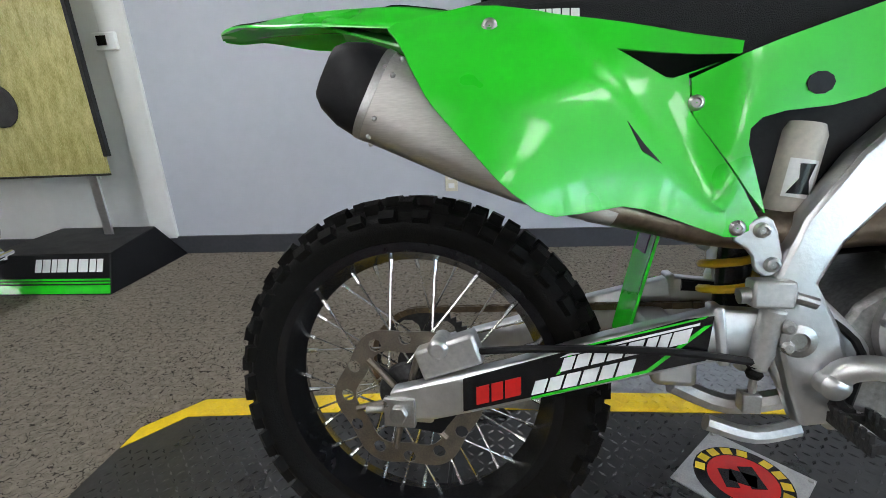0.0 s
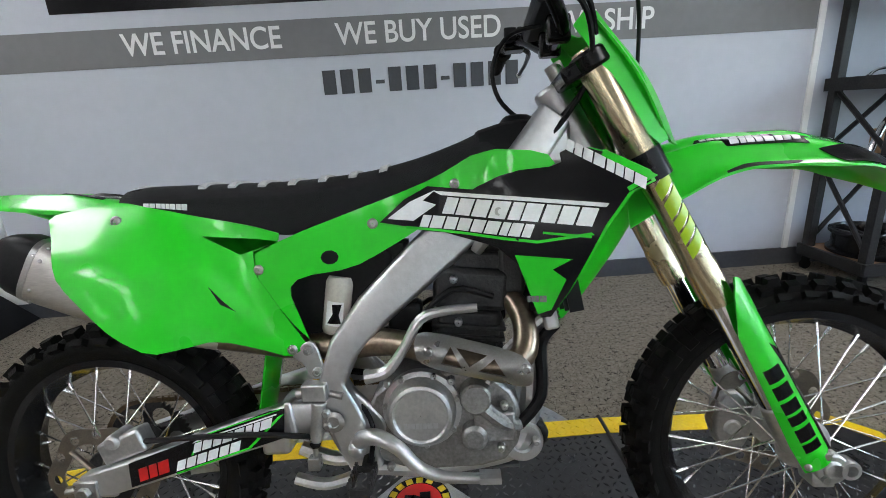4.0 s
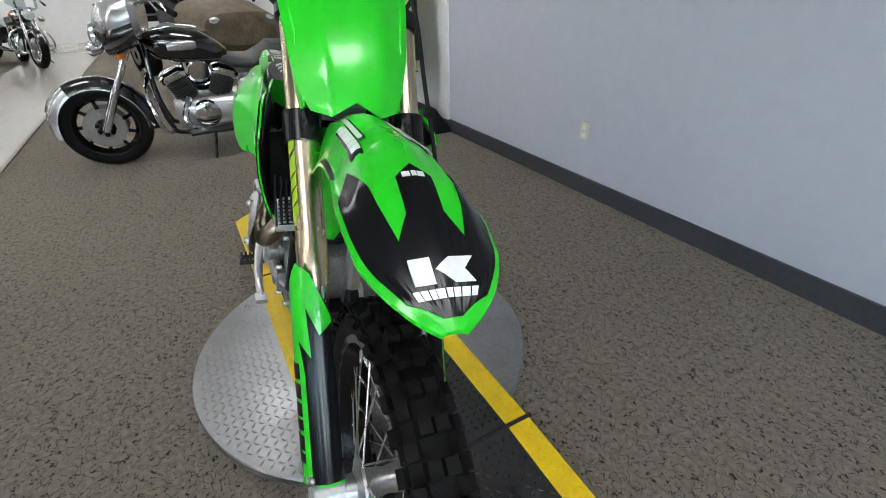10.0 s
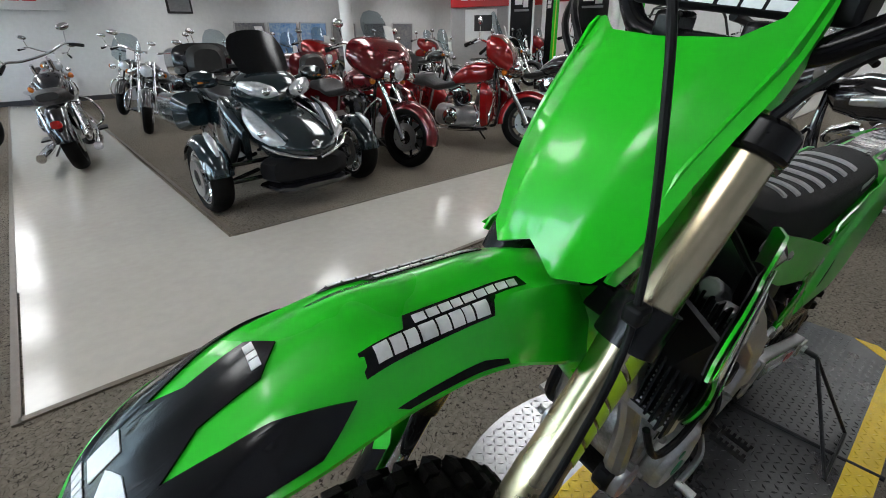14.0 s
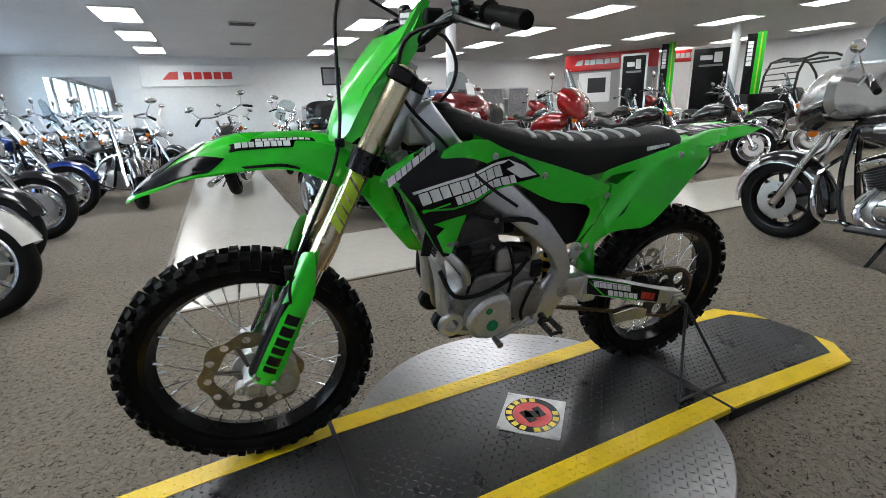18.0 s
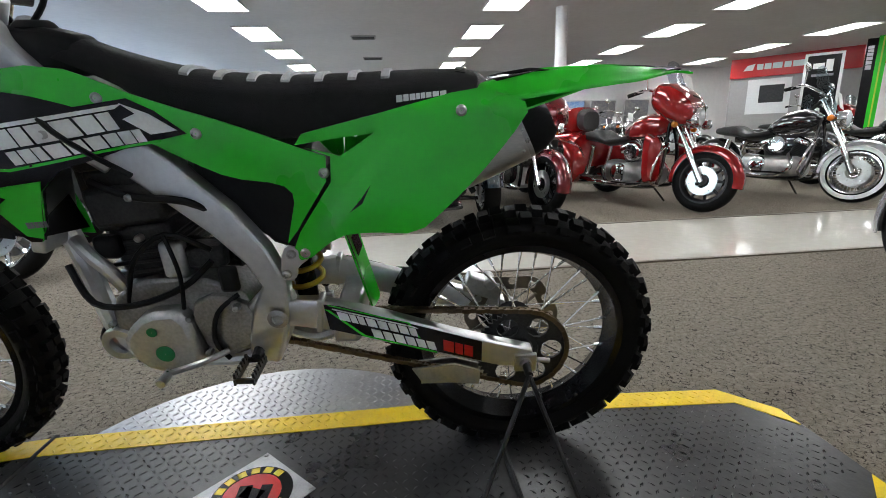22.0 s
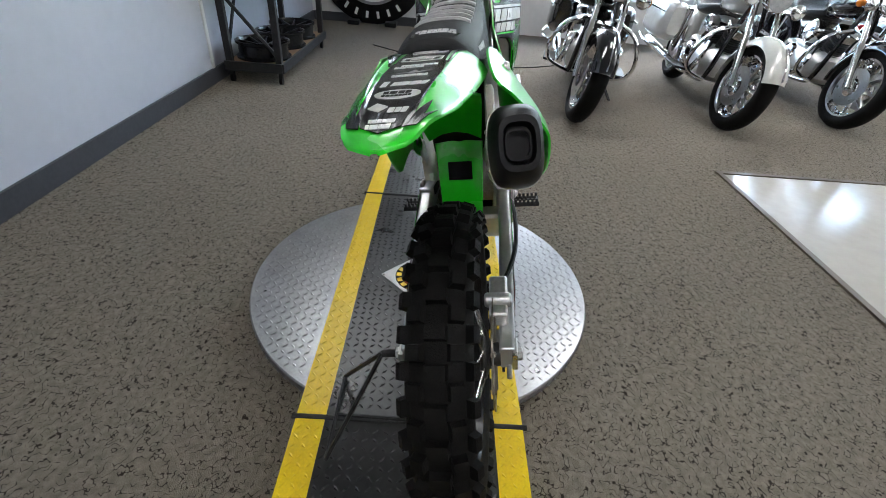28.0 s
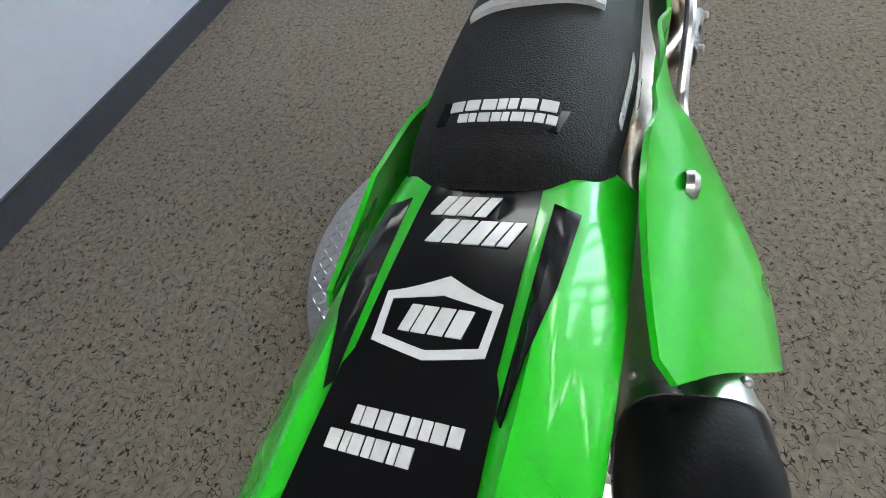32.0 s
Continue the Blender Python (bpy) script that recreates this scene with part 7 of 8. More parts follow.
        for s in (-1, 1):
            p("leg_fairing", loft([(-0.34, 0.05, 0.4, 0.68, s * 0.27), (-0.38, 0.11, 0.3, 0.76, s * 0.28), (-0.46, 0.1, 0.28, 0.8, s * 0.28), (-0.5, 0.05, 0.36, 0.76, s * 0.27)], 18, 0.6), PBLACK if paint is PMAROON else paint, "painted leg fairing")
    else:
        road_wheel(b, "rear_wheel", 0.315, 0.15, (-1.62, 0, 0.315), rim, white, 9, wire)
        p("rear_fender", arc_fender(0.385, 0.105, 10, 175, (-1.62, 0, 0.315), 0.09), paint)
        p("tail_light", loft([(-1.99, 0.05, 0.5, 0.58), (-2.03, 0.05, 0.5, 0.58)], 12), REDLENS)
    if bags and not trike:
        for s in (-1, 1):
            bag = p("saddlebag", loft([(-1.28, 0.06, 0.42, 0.66, s * 0.27), (-1.37, 0.1, 0.36, 0.7, s * 0.28), (-1.6, 0.115, 0.34, 0.7, s * 0.29), (-1.95, 0.115, 0.36, 0.68, s * 0.29), (-1.97, 0.08, 0.4, 0.64, s * 0.28)], 20, 0.5), paint, "hard saddlebag")
            part("lid_line", Geo().box((-1.64, s * 0.398, 0.6), (0.66, 0.012, 0.012)), CHROME, bag)
            part("reflector", Geo().box((-2.035, s * 0.29, 0.55), (0.012, 0.09, 0.03)), REDLENS, bag)
            part("rail", Geo().tube([(-1.3, s * 0.34, 0.3), (-1.62, s * 0.42, 0.3), (-2.0, s * 0.38, 0.31)], 0.011, 8), CHROME, bag)
    for s in (-1, 1):
        p("exhaust", Geo().tube([(-0.62, s * 0.14, 0.5), (-0.55, s * 0.2, 0.34), (-0.7, s * 0.22, 0.24), (-1.2, s * 0.23, 0.24)], 0.024, 10).tube([(-1.2, s * 0.23, 0.24), (-1.3, s * 0.24, 0.24), (-2.05, s * 0.25, 0.26)], [0.03, 0.045, 0.045], 14, 0), CHROME, "chrome exhaust")
    p("side_stand", Geo().tube([(-0.75, 0.15, 0.24), (-0.68, 0.34, 0.008)], 0.012, 8, 0), PBLACK)
    if tag:
        p("price_tag", Geo().box((-0.33, 0.09, 1.12 if fairing == "none" else 1.3), (0.006, 0.13, 0.18), Matrix.Rotation(radians(-18), 3, "Y")), PAPER, "blank white price tag", at=turn)
    return b


def place(x, y, heading, lean=7):
    """The front tyre's place, the way the machine faces, and its lean on the stand."""
    return pose(x, y, 0, 0, 0, heading) @ pose(0, 0, 0, -lean, 0, 0)


def put(b, *spots):
    b.matrix_basis = place(*spots[0])
    for s in spots[1:]:
        copy_thing(b, place(*s))


# along the windows
put(cruiser("cream and grey touring motorcycle with a windshield parked by the windows", PWHITE, fairing="none", screen=True, bags=True), (2.85, -2.12, 172))
put(cruiser("black touring motorcycle with saddlebags parked by the windows", PBLACK, fairing="none", screen=False, bags=True), (2.78, -0.93, 168), (3.1, -3.2, 172), (3.3, -6.8, 173), (3.35, -9.05, 174), (3.35, -11.3, 172))
put(cruiser("black chrome cruiser with wire wheels parked by the windows", PBLACK, wire=True, bags=False, screen=True), (3.15, -4.4, 174), (3.32, -7.9, 171), (3.35, -10.2, 173), (3.35, -12.4, 173))
put(cruiser("dark blue cruiser with chrome fork parked by the windows", PBLUE, bags=False, steer=12), (3.2, -5.67, 172), (3.35, -13.5, 175))
put(cruiser("matt black bobber with fat tyres standing on the carpet", PBLACK, bags=False, rim=BLACKA, steer=-14, tag=True), (2.5, -5.7, 118, 8), (2.2, -8.3, 150, 8))
put(cruiser("black standard motorcycle seen from behind on the tile path", PBLACK, bags=False, rim=BLACKA, steer=20, tag=False), (1.12, -7.8, -97, 8))
# on the island
put(cruiser("maroon touring trike with a black top box", PMAROON, fairing="bat", screen=True, top=True, trike=True, rim=BLACKA, steer=10, group="trikes"), (-1.33, -3.62, 97, 0))
put(cruiser("bright red touring trike with a top box", PRED, fairing="bat", screen=True, top=True, trike=True, rim=DARKC, steer=14, group="trikes"), (-2.87, -3.29, 112, 0))
put(cruiser("silver and black cruiser with whitewall tyres", PBLACK, over=PSILVER, white=True, wire=True, bags=False, screen=True, steer=12), (-4.65, -3.38, 108), (-8.2, -3.6, 108))
put(cruiser("black cruiser with a tall windshield and leather bags", PBLACK, screen=True, bags=True, steer=10), (-6.24, -3.4, 110), (-1.0, -8.2, 95), (-6.5, -8.6, 95), (0.2, -10.9, 60), (-3.6, -11.2, 92), (-9.2, -8.4, 95), (-10.2, -6.4, 80), (-11.6, -3.6, 60), (-12.2, -7.6, 85), (-9.6, -2.4, 20))
put(cruiser("red cruiser with chrome trim in the back row", PRED, bags=True, fairing="bat", screen=True), (-3.0, -8.4, 95), (-8.2, -11.4, 92), (-11.4, -9.6, 90))
put(cruiser("dark grey cruiser in the back row", mat("dark_grey_paint", (0.05, 0.05, 0.052), 0.15, 0.3, col2=(0.065, 0.065, 0.068), scale=3, coat=1.0), bags=False), (-4.8, -8.5, 97), (-1.6, -11.0, 90), (-5.8, -11.3, 95), (0.3, -8.1, 70), (1.0, -12.6, 100))
# the touring machine behind the ramp
put(cruiser("black and silver touring motorcycle with a fairing and saddlebags", PBLACK, over=PSILVER, fairing="bat", screen=True, bags=True, steer=-6, rim=BLACKA), (-2.46, -0.83, -88))


def roadster():
    """A wide three-wheeler with two front wheels; the middle of the front axle stands at the origin."""
    b = thing("roadster_trike", "dark three-wheeled roadster with two front wheels and a glossy nose", "trike", group="trikes")
    for s in (-1, 1):
        road_wheel(b, "front_wheel", 0.29, 0.17, (0, s * 0.68, 0.29), CHROME, False, 12)
        fen = part("front_fender", arc_fender(0.33, 0.105, 8, 158, (0, s * 0.68, 0.29), 0.07), PTEAL, b, "glossy cycle fender")
        part("marker_lamp", loft([(0.285, 0.015, 0.49, 0.52, s * 0.68), (0.22, 0.03, 0.545, 0.595, s * 0.68), (0.12, 0.025, 0.61, 0.64, s * 0.68), (0.07, 0.01, 0.625, 0.642, s * 0.68)], 14, 0.7), LENS, fen, "long clear marker lamp")
        part("fender_stay", Geo().tube([(-0.02, s * 0.5, 0.3), (-0.08, s * 0.56, 0.5), (-0.06, s * 0.62, 0.6)], 0.014, 8), PBLACK, fen)
        for z in (0.22, 0.36):
            part("wishbone", Geo().tube([(0.06, s * 0.2, z), (0, s * 0.6, z - 0.02), (-0.2, s * 0.22, z)], 0.018, 8, 0), PBLACK, b)
        part("coil_spring", Geo().tube([(-0.02, s * 0.54, 0.26), (-0.06, s * 0.34, 0.62)], 0.032, 12, 0), BLACKP, b)
        lamp = part("head_lamp", loft([(0.44, 0.015, 0.51, 0.54, s * 0.22), (0.37, 0.06, 0.515, 0.6, s * 0.275), (0.25, 0.075, 0.56, 0.68, s * 0.315), (0.1, 0.06, 0.65, 0.76, s * 0.325), (0.0, 0.02, 0.72, 0.78, s * 0.325)], 20, 0.75), LENS, b, "large swept clear headlamp")
        part("lamp_brow", Geo().tube([(0.44, s * 0.2, 0.56), (0.32, s * 0.24, 0.645), (0.14, s * 0.285, 0.75), (-0.03, s * 0.3, 0.8)], 0.013, 8), PTEAL, lamp)
        part("lamp_bowl", Geo().ball((0.31, s * 0.335, 0.605), (0.045, 0.035, 0.035), 14, 8), CHROME, lamp)
        up = part("upper_lamp", loft([(0.085, 0.03, 0.85, 0.885, s * 0.08), (0.055, 0.075, 0.835, 0.93, s * 0.13), (0.0, 0.08, 0.855, 0.965, s * 0.2), (-0.09, 0.03, 0.905, 0.97, s * 0.28)], 18, 0.75), LENS, b, "upper clear headlamp")
        part("lamp_bowl", Geo().ball((0.05, s * 0.14, 0.885), (0.04, 0.04, 0.036), 14, 8), CHROME, up)
        mir = part("mirror", Geo().tube([(-0.3, s * 0.24, 0.93), (-0.33, s * 0.4, 0.97)], 0.022, 10, 0).add(*shell(loft([(-0.26, 0.05, 0.95, 1.0, s * 0.46), (-0.3, 0.105, 0.92, 1.04, s * 0.48), (-0.38, 0.11, 0.92, 1.05, s * 0.49), (-0.41, 0.09, 0.94, 1.03, s * 0.49)], 18, 0.7))), PTEAL, b, "glossy mirror housing")
        part("side_lamp", Geo().box((-0.275, s * 0.5, 0.965), (0.03, 0.09, 0.016)), AMBER, mir, bevel=0.005)
        part("flank", loft([(0.02, 0.03, 0.36, 0.6, s * 0.36), (-0.15, 0.06, 0.28, 0.74, s * 0.36), (-0.4, 0.07, 0.26, 0.84, s * 0.33), (-0.7, 0.06, 0.28, 0.76, s * 0.28), (-0.95, 0.03, 0.32, 0.62, s * 0.25)], 20, 0.65), PTEAL, b, "glossy side panel")
        part("foot_board", Geo().box((-0.75, s * 0.36, 0.26), (0.36, 0.12, 0.025)), BLACKP, b, bevel=0.006)
        case = part("side_case", loft([(-1.25, 0.1, 0.5, 0.72, s * 0.32), (-1.38, 0.17, 0.44, 0.82, s * 0.35), (-1.9, 0.17, 0.46, 0.8, s * 0.35), (-2.02, 0.1, 0.54, 0.72, s * 0.32)], 20, 0.6), PTEAL, b, "glossy side case")
        part("case_lamp", Geo().box((-2.025, s * 0.33, 0.64), (0.02, 0.14, 0.06)), REDLENS, case, bevel=0.006)
        part("armrest", loft([(-1.5, 0.03, 0.98, 1.03, s * 0.29), (-1.6, 0.045, 0.97, 1.05, s * 0.29), (-1.75, 0.04, 0.97, 1.04, s * 0.27)], 12, 0.7), LEATHER, b)
        part("moustache", Geo().tube([(0.53, s * 0.02, 0.405), (0.5, s * 0.13, 0.425), (0.43, s * 0.28, 0.47), (0.36, s * 0.37, 0.53)], [0.014, 0.016, 0.014, 0.006], 10), CHROME, b, "chrome moustache bar")
    part("nose", loft([(0.54, 0.05, 0.43, 0.48), (0.5, 0.17, 0.42, 0.53), (0.42, 0.27, 0.4, 0.59), (0.28, 0.32, 0.36, 0.66), (0.1, 0.31, 0.34, 0.745), (-0.08, 0.29, 0.32, 0.81), (-0.3, 0.27, 0.3, 0.86), (-0.6, 0.24, 0.3, 0.8)], 28, 0.85), PTEAL, b, "glossy pointed nose")
    part("nose_emblem", Geo().ball((0.515, 0, 0.515), (0.014, 0.035, 0.03), 14, 8), PSILVER, b, "small silver shape")
    part("upper_cowl", loft([(0.05, 0.06, 0.8, 0.85), (0.01, 0.16, 0.78, 0.93), (-0.08, 0.24, 0.76, 0.995), (-0.22, 0.28, 0.74, 1.04), (-0.42, 0.26, 0.74, 1.03), (-0.55, 0.2, 0.76, 0.96)], 26, 0.75), PTEAL, b, "glossy upper cowl")
    part("grille", loft([(0.46, 0.22, 0.24, 0.4), (0.4, 0.33, 0.2, 0.42), (0.2, 0.36, 0.18, 0.42)], 18, 0.6), BLACKP, b, "black lower grille")
    part("chin", loft([(0.5, 0.2, 0.16, 0.2), (0.44, 0.34, 0.15, 0.215), (0.2, 0.38, 0.15, 0.22)], 18, 0.6), PBLACK, b, "glossy black chin spoiler")
    part("body", loft([(-0.5, 0.2, 0.3, 0.82), (-0.9, 0.2, 0.3, 0.76), (-1.3, 0.2, 0.3, 0.78), (-1.8, 0.2, 0.5, 0.84), (-2.05, 0.14, 0.6, 0.8)], 22, 0.65), PTEAL, b)
    part("seat", loft([(-0.75, 0.1, 0.76, 0.82), (-0.9, 0.18, 0.72, 0.82), (-1.2, 0.2, 0.72, 0.86), (-1.35, 0.18, 0.76, 0.94), (-1.6, 0.18, 0.78, 0.94), (-1.75, 0.12, 0.8, 0.9)], 20, 0.7), LEATHER, b)
    part("backrest", loft([(-1.62, 0.14, 0.92, 1.2), (-1.67, 0.2, 0.9, 1.25), (-1.73, 0.17, 0.92, 1.22)], 18, 0.7), LEATHER, b)
    part("top_box", loft([(-1.72, 0.22, 0.92, 1.2), (-1.78, 0.3, 0.9, 1.26), (-2.08, 0.3, 0.9, 1.24), (-2.14, 0.22, 0.94, 1.18)], 22, 0.55), PBLACK, b, "glossy top box")
    sc = patch(lambda u, v: (-0.14 - 0.7 * v - 1.1 * u * u, u, 0.99 + v), round_poly([(-0.2, 0), (0.2, 0), (0.25, 0.2), (0.2, 0.32), (0.08, 0.36), (-0.08, 0.36), (-0.2, 0.32), (-0.25, 0.2)], 1), (), 0.05, 0, 0.005, 1)
    part("windshield", sc, BLACKG, b, "dark tinted windshield")
    part("handlebar", Geo().tube([(-0.62, 0.36, 1.02), (-0.5, 0.2, 1.04), (-0.5, -0.2, 1.04), (-0.62, -0.36, 1.02)], 0.016, 10), BLACKA, b)
    road_wheel(b, "rear_wheel", 0.31, 0.22, (-1.72, 0, 0.31), CHROME, False, 12)
    part("price_tag", Geo().box((-0.38, 0.1, 1.27), (0.006, 0.07, 0.26), Matrix.Rotation(radians(-35), 3, "Y")), PAPER, b, "blank white price tag")
    return b


roadster().matrix_basis = pose(-0.02, -3.62, 0, 0, 0, 92)


def buggy(label, paint, m, cage=True):
    """A side-by-side off-road buggy, the middle of its ground at the origin, facing +x."""
    b = thing("utility_buggy", label, "off-road buggy", m, group="off-road buggies")
    for x in (0.95, -0.95):
        for s in (-1, 1):
            road_wheel(b, "wheel", 0.34, 0.24, (x, s * 0.62, 0.34), BLACKA, False, 7)
    part("hood", loft([(1.35, 0.4, 0.55, 0.8), (1.25, 0.55, 0.45, 0.95), (0.7, 0.6, 0.45, 1.1), (0.45, 0.58, 0.5, 1.12)], 20, 0.6), paint, b, "painted hood")
    part("cab_floor", Geo().box((-0.2, 0, 0.45), (1.5, 1.1, 0.12)), BLACKP, b, bevel=0.03)
    part("cargo_bed", Geo().box((-1.1, 0, 0.85), (0.9, 1.2, 0.08)).box((-1.1, 0.58, 1.0), (0.9, 0.05, 0.3)).box((-1.1, -0.58, 1.0), (0.9, 0.05, 0.3)).box((-1.53, 0, 1.0), (0.05, 1.2, 0.3)), BLACKP, b, bevel=0.02)
    for s in (-1, 1):
        part("seat", loft([(0.15, 0.2, 0.55, 0.72, s * 0.28), (-0.2, 0.22, 0.52, 0.75, s * 0.28), (-0.4, 0.2, 0.55, 1.25, s * 0.28), (-0.5, 0.16, 0.7, 1.25, s * 0.28)], 16, 0.7), LEATHER, b)
        part("roll_bar", Geo().tube([(0.6, s * 0.58, 1.05), (0.25, s * 0.56, 1.75), (-0.55, s * 0.56, 1.78), (-0.7, s * 0.58, 0.9)], 0.025, 8, 2), BLKCOAT, b)
        part("head_lamp", Geo().ball((1.24, s * 0.38, 0.85), (0.06, 0.1, 0.06), 14, 8), LENS, b)
        part("fender", loft([(1.3, 0.1, 0.62, 0.76, s * 0.6), (1.0, 0.14, 0.66, 0.84, s * 0.62), (0.6, 0.12, 0.6, 0.8, s * 0.6)], 14, 0.7), paint, b)
    for x, z in ((0.25, 1.75), (-0.55, 1.78), (-0.15, 1.78)):
        part("cross_bar", Geo().cyl((x, -0.56, z), (x, 0.56, z), 0.022), BLKCOAT, b)
    if cage:
        for k in range(6):
            part("screen_bar", Geo().cyl((-0.66, -0.56, 1.05 + 0.12 * k), (-0.66, 0.56, 1.05 + 0.12 * k), 0.012, n=8), BLKCOAT, b)
    else:
        part("roof", Geo().box((-0.15, 0, 1.81), (0.95, 1.2, 0.04)), BLACKP, b, bevel=0.015)
    return b


buggy("dark green utility buggy with a black roll cage", mat("dark_green_paint", (0.01, 0.025, 0.018), 0.2, col2=(0.014, 0.03, 0.02), scale=3, coat=0.8), pose(-9.9, -4.6, 0, 0, 0, 150))
buggy("camouflage brown utility buggy with a black roll cage", mat("camouflage", (0.05, 0.035, 0.02), 0.5, col2=(0.16, 0.12, 0.07), scale=7), pose(-6.6, 0.3, 0, 0, 0, 20))
buggy("red utility buggy with a roof outside the window", PRED, pose(9.4, -4.6, -0.12, 0, 0, 200), False)
buggy("blue utility buggy with a roof outside the window", PBLUE, pose(9.4, -7.4, -0.12, 0, 0, 200), False)
buggy("dark utility buggy with a roof outside the window", PTEAL, pose(8.8, -1.0, -0.12, 0, 0, 200), False)

# ---- furniture and signs ----
rack = thing("storage_rack", "black steel storage rack with three shelves", "shelf rack", pose(3.11, 1.37, 0))
for x in (0.03, 1.45):
    for y in (0.03, 0.42):
        part("post", Geo().box((x, y, 0.97), (0.05, 0.05, 1.76)), BLKCOAT, rack, bevel=0.004)
        part("caster", Geo().lathe([(0.001, -0.012), (0.03, -0.012), (0.03, 0.012), (0.001, 0.012)], 16, (x, y, 0.03)).box((x, y, 0.075), (0.03, 0.03, 0.04)), RUBBER, rack)
for z in (0.13, 0.72, 1.12, 1.62):
    part("shelf", Geo().box((0.74, 0.225, z), (1.5, 0.45, 0.05)), BLKCOAT if z > 0.2 else WOODBOX, rack, bevel=0.004)
    part("edge_rail", Geo().box((0.74, -0.004, z + 0.002), (1.5, 0.02, 0.07)).box((-0.008, 0.225, z + 0.002), (0.02, 0.45, 0.07)), BLKCOAT, rack)
for x in (0.03,):
    for z0, z1 in ((0.2, 0.66), (0.76, 1.1)):
        part("brace", Geo().tube([(x, 0.03, z0), (x, 0.42, z1)], 0.014, 6, 0), BLKCOAT, rack)
        part("brace", Geo().tube([(x + 0.03, 0.44, z0), (x + 0.4, 0.44, z1)], 0.014, 6, 0), BLKCOAT, rack)


def spare_rim(x, y, z):
    g = Geo().lathe([(0.2, 0), (0.215, 0.004), (0.215, 0.02), (0.195, 0.03), (0.195, 0.11), (0.215, 0.12), (0.215, 0.136), (0.2, 0.14), (0.186, 0.11), (0.186, 0.03)], 40, axis="z", closed=True)
    r = solid("alloy_rim", g, BLACKA, "glossy black spare wheel rim lying on the rack", "wheel rim", pose(x, y, z), "spare rims")
    for k in range(8):
        a = k * math.tau / 8
        part("spoke", Geo().tube([(0.03 * math.cos(a), 0.03 * math.sin(a), 0.08), (0.19 * math.cos(a + 0.12), 0.19 * math.sin(a + 0.12), 0.12)], [0.02, 0.012], 6, 0), BLACKA, r)
    part("hub", Geo().lathe([(0.001, 0.03), (0.045, 0.03), (0.045, 0.1), (0.001, 0.1)], 20, axis="z"), BLACKA, r)


spare_rim(3.35, 1.585, 0.157), spare_rim(3.82, 1.585, 0.157), spare_rim(4.25, 1.6, 0.157)
for x, y, s, h in ((3.3, 1.55, 0.13, 0.13), (3.47, 1.57, 0.13, 0.12), (4.0, 1.6, 0.2, 0.16)):
    bx = solid("cardboard_box", Geo().box((0, 0, h / 2), (s, s * 1.1, h)), WOODBOX, "small brown cardboard box on the rack", "box", pose(x, y, 0.746, 0, 0, 8), "cardboard boxes", bevel=0.003)
    part("tape", Geo().box((0, 0, h + 0.001), (0.03, s * 1.1, 0.002)), CREAM, bx)
solid("spare_pipe", Geo().tube([(0, 0, 0.02), (0.05, 0, 0.16), (0.12, 0.02, 0.22)], 0.02, 12), CHROME, "chrome pipe end standing on the rack", "pipe", pose(3.13, 1.5, 0.742))
wb = thing("wire_rack", "chrome wire luggage rack lying on the shelf", "luggage rack", pose(3.55, 1.58, 1.148))
for y in (-0.14, 0.14):
    part("rail", Geo().tube([(-0.3, y, 0.01), (-0.2, y, 0.05), (0.2, y, 0.05), (0.3, y, 0.01)], 0.008, 8), CHROME, wb)
for x in (-0.2, -0.07, 0.07, 0.2):
    part("cross_rod", Geo().cyl((x, -0.14, 0.05), (x, 0.14, 0.05), 0.006), CHROME, wb)

# round workshop sign leaning on the front wall
emblem = thing("round_sign", "large round black and white shield sign leaning on the wall", "sign", pose(6.18, 1.08, 0.72) @ pose(0, 0, 0, 0, -5, 0))
ring = lambda r0, r1, x0, x1, n=64: Geo().lathe([(r0, x0), (r1, x0), (r1, x1), (r0, x1)], n, axis="x", closed=True)
part("board", Geo().lathe([(0.001, 0.0), (0.71, 0.0), (0.71, -0.03), (0.001, -0.03)], 64, axis="x"), BLACKG, emblem)
part("white_field", Geo().lathe([(0.001, -0.033), (0.46, -0.033), (0.46, -0.0305)], 64, axis="x"), WHITEV, emblem)
part("inner_ring", ring(0.44, 0.475, -0.037, -0.031), GREYV, emblem)


def on_sign(poly, x):
    g = Geo()
    n = len(poly)
    g.add([(x, -u, v) for u, v in poly] + [(x + 0.004, -u, v) for u, v in poly], [tuple(range(n)), tuple(range(2 * n - 1, n - 1, -1))] + [(i, i + n, (i + 1) % n + n, (i + 1) % n) for i in range(n)])
    return g


part("shield", on_sign([(-0.36, 0.22), (-0.2, 0.26), (0, 0.2), (0.2, 0.26), (0.36, 0.22), (0.3, -0.12), (0.15, -0.3), (0, -0.38), (-0.15, -0.3), (-0.3, -0.12)], -0.04), DARKC, emblem, "grey shield")
part("chevron", on_sign([(-0.3, 0.14), (-0.16, 0.14), (0, -0.12), (0.16, 0.14), (0.3, 0.14), (0.05, -0.26), (-0.05, -0.26)], -0.045), WHITEV, emblem, "white chevron")
for k in range(16):
    a = radians(200 - k * 14) if k < 10 else radians(235 + (k - 10) * 14)
    rot = Matrix.Rotation(a, 3, "X")
    part("letter_bar", Geo().box((-0.032, 0.6 * math.cos(a), 0.6 * math.sin(a)), (0.004, 0.085, 0.035), rot), WHITEV, emblem)
for y in (-0.25, 0.25):
    part("foot", Geo().box((-0.06, y, -0.69), (0.2, 0.16, 0.06)), BLACKP, emblem, bevel=0.02)

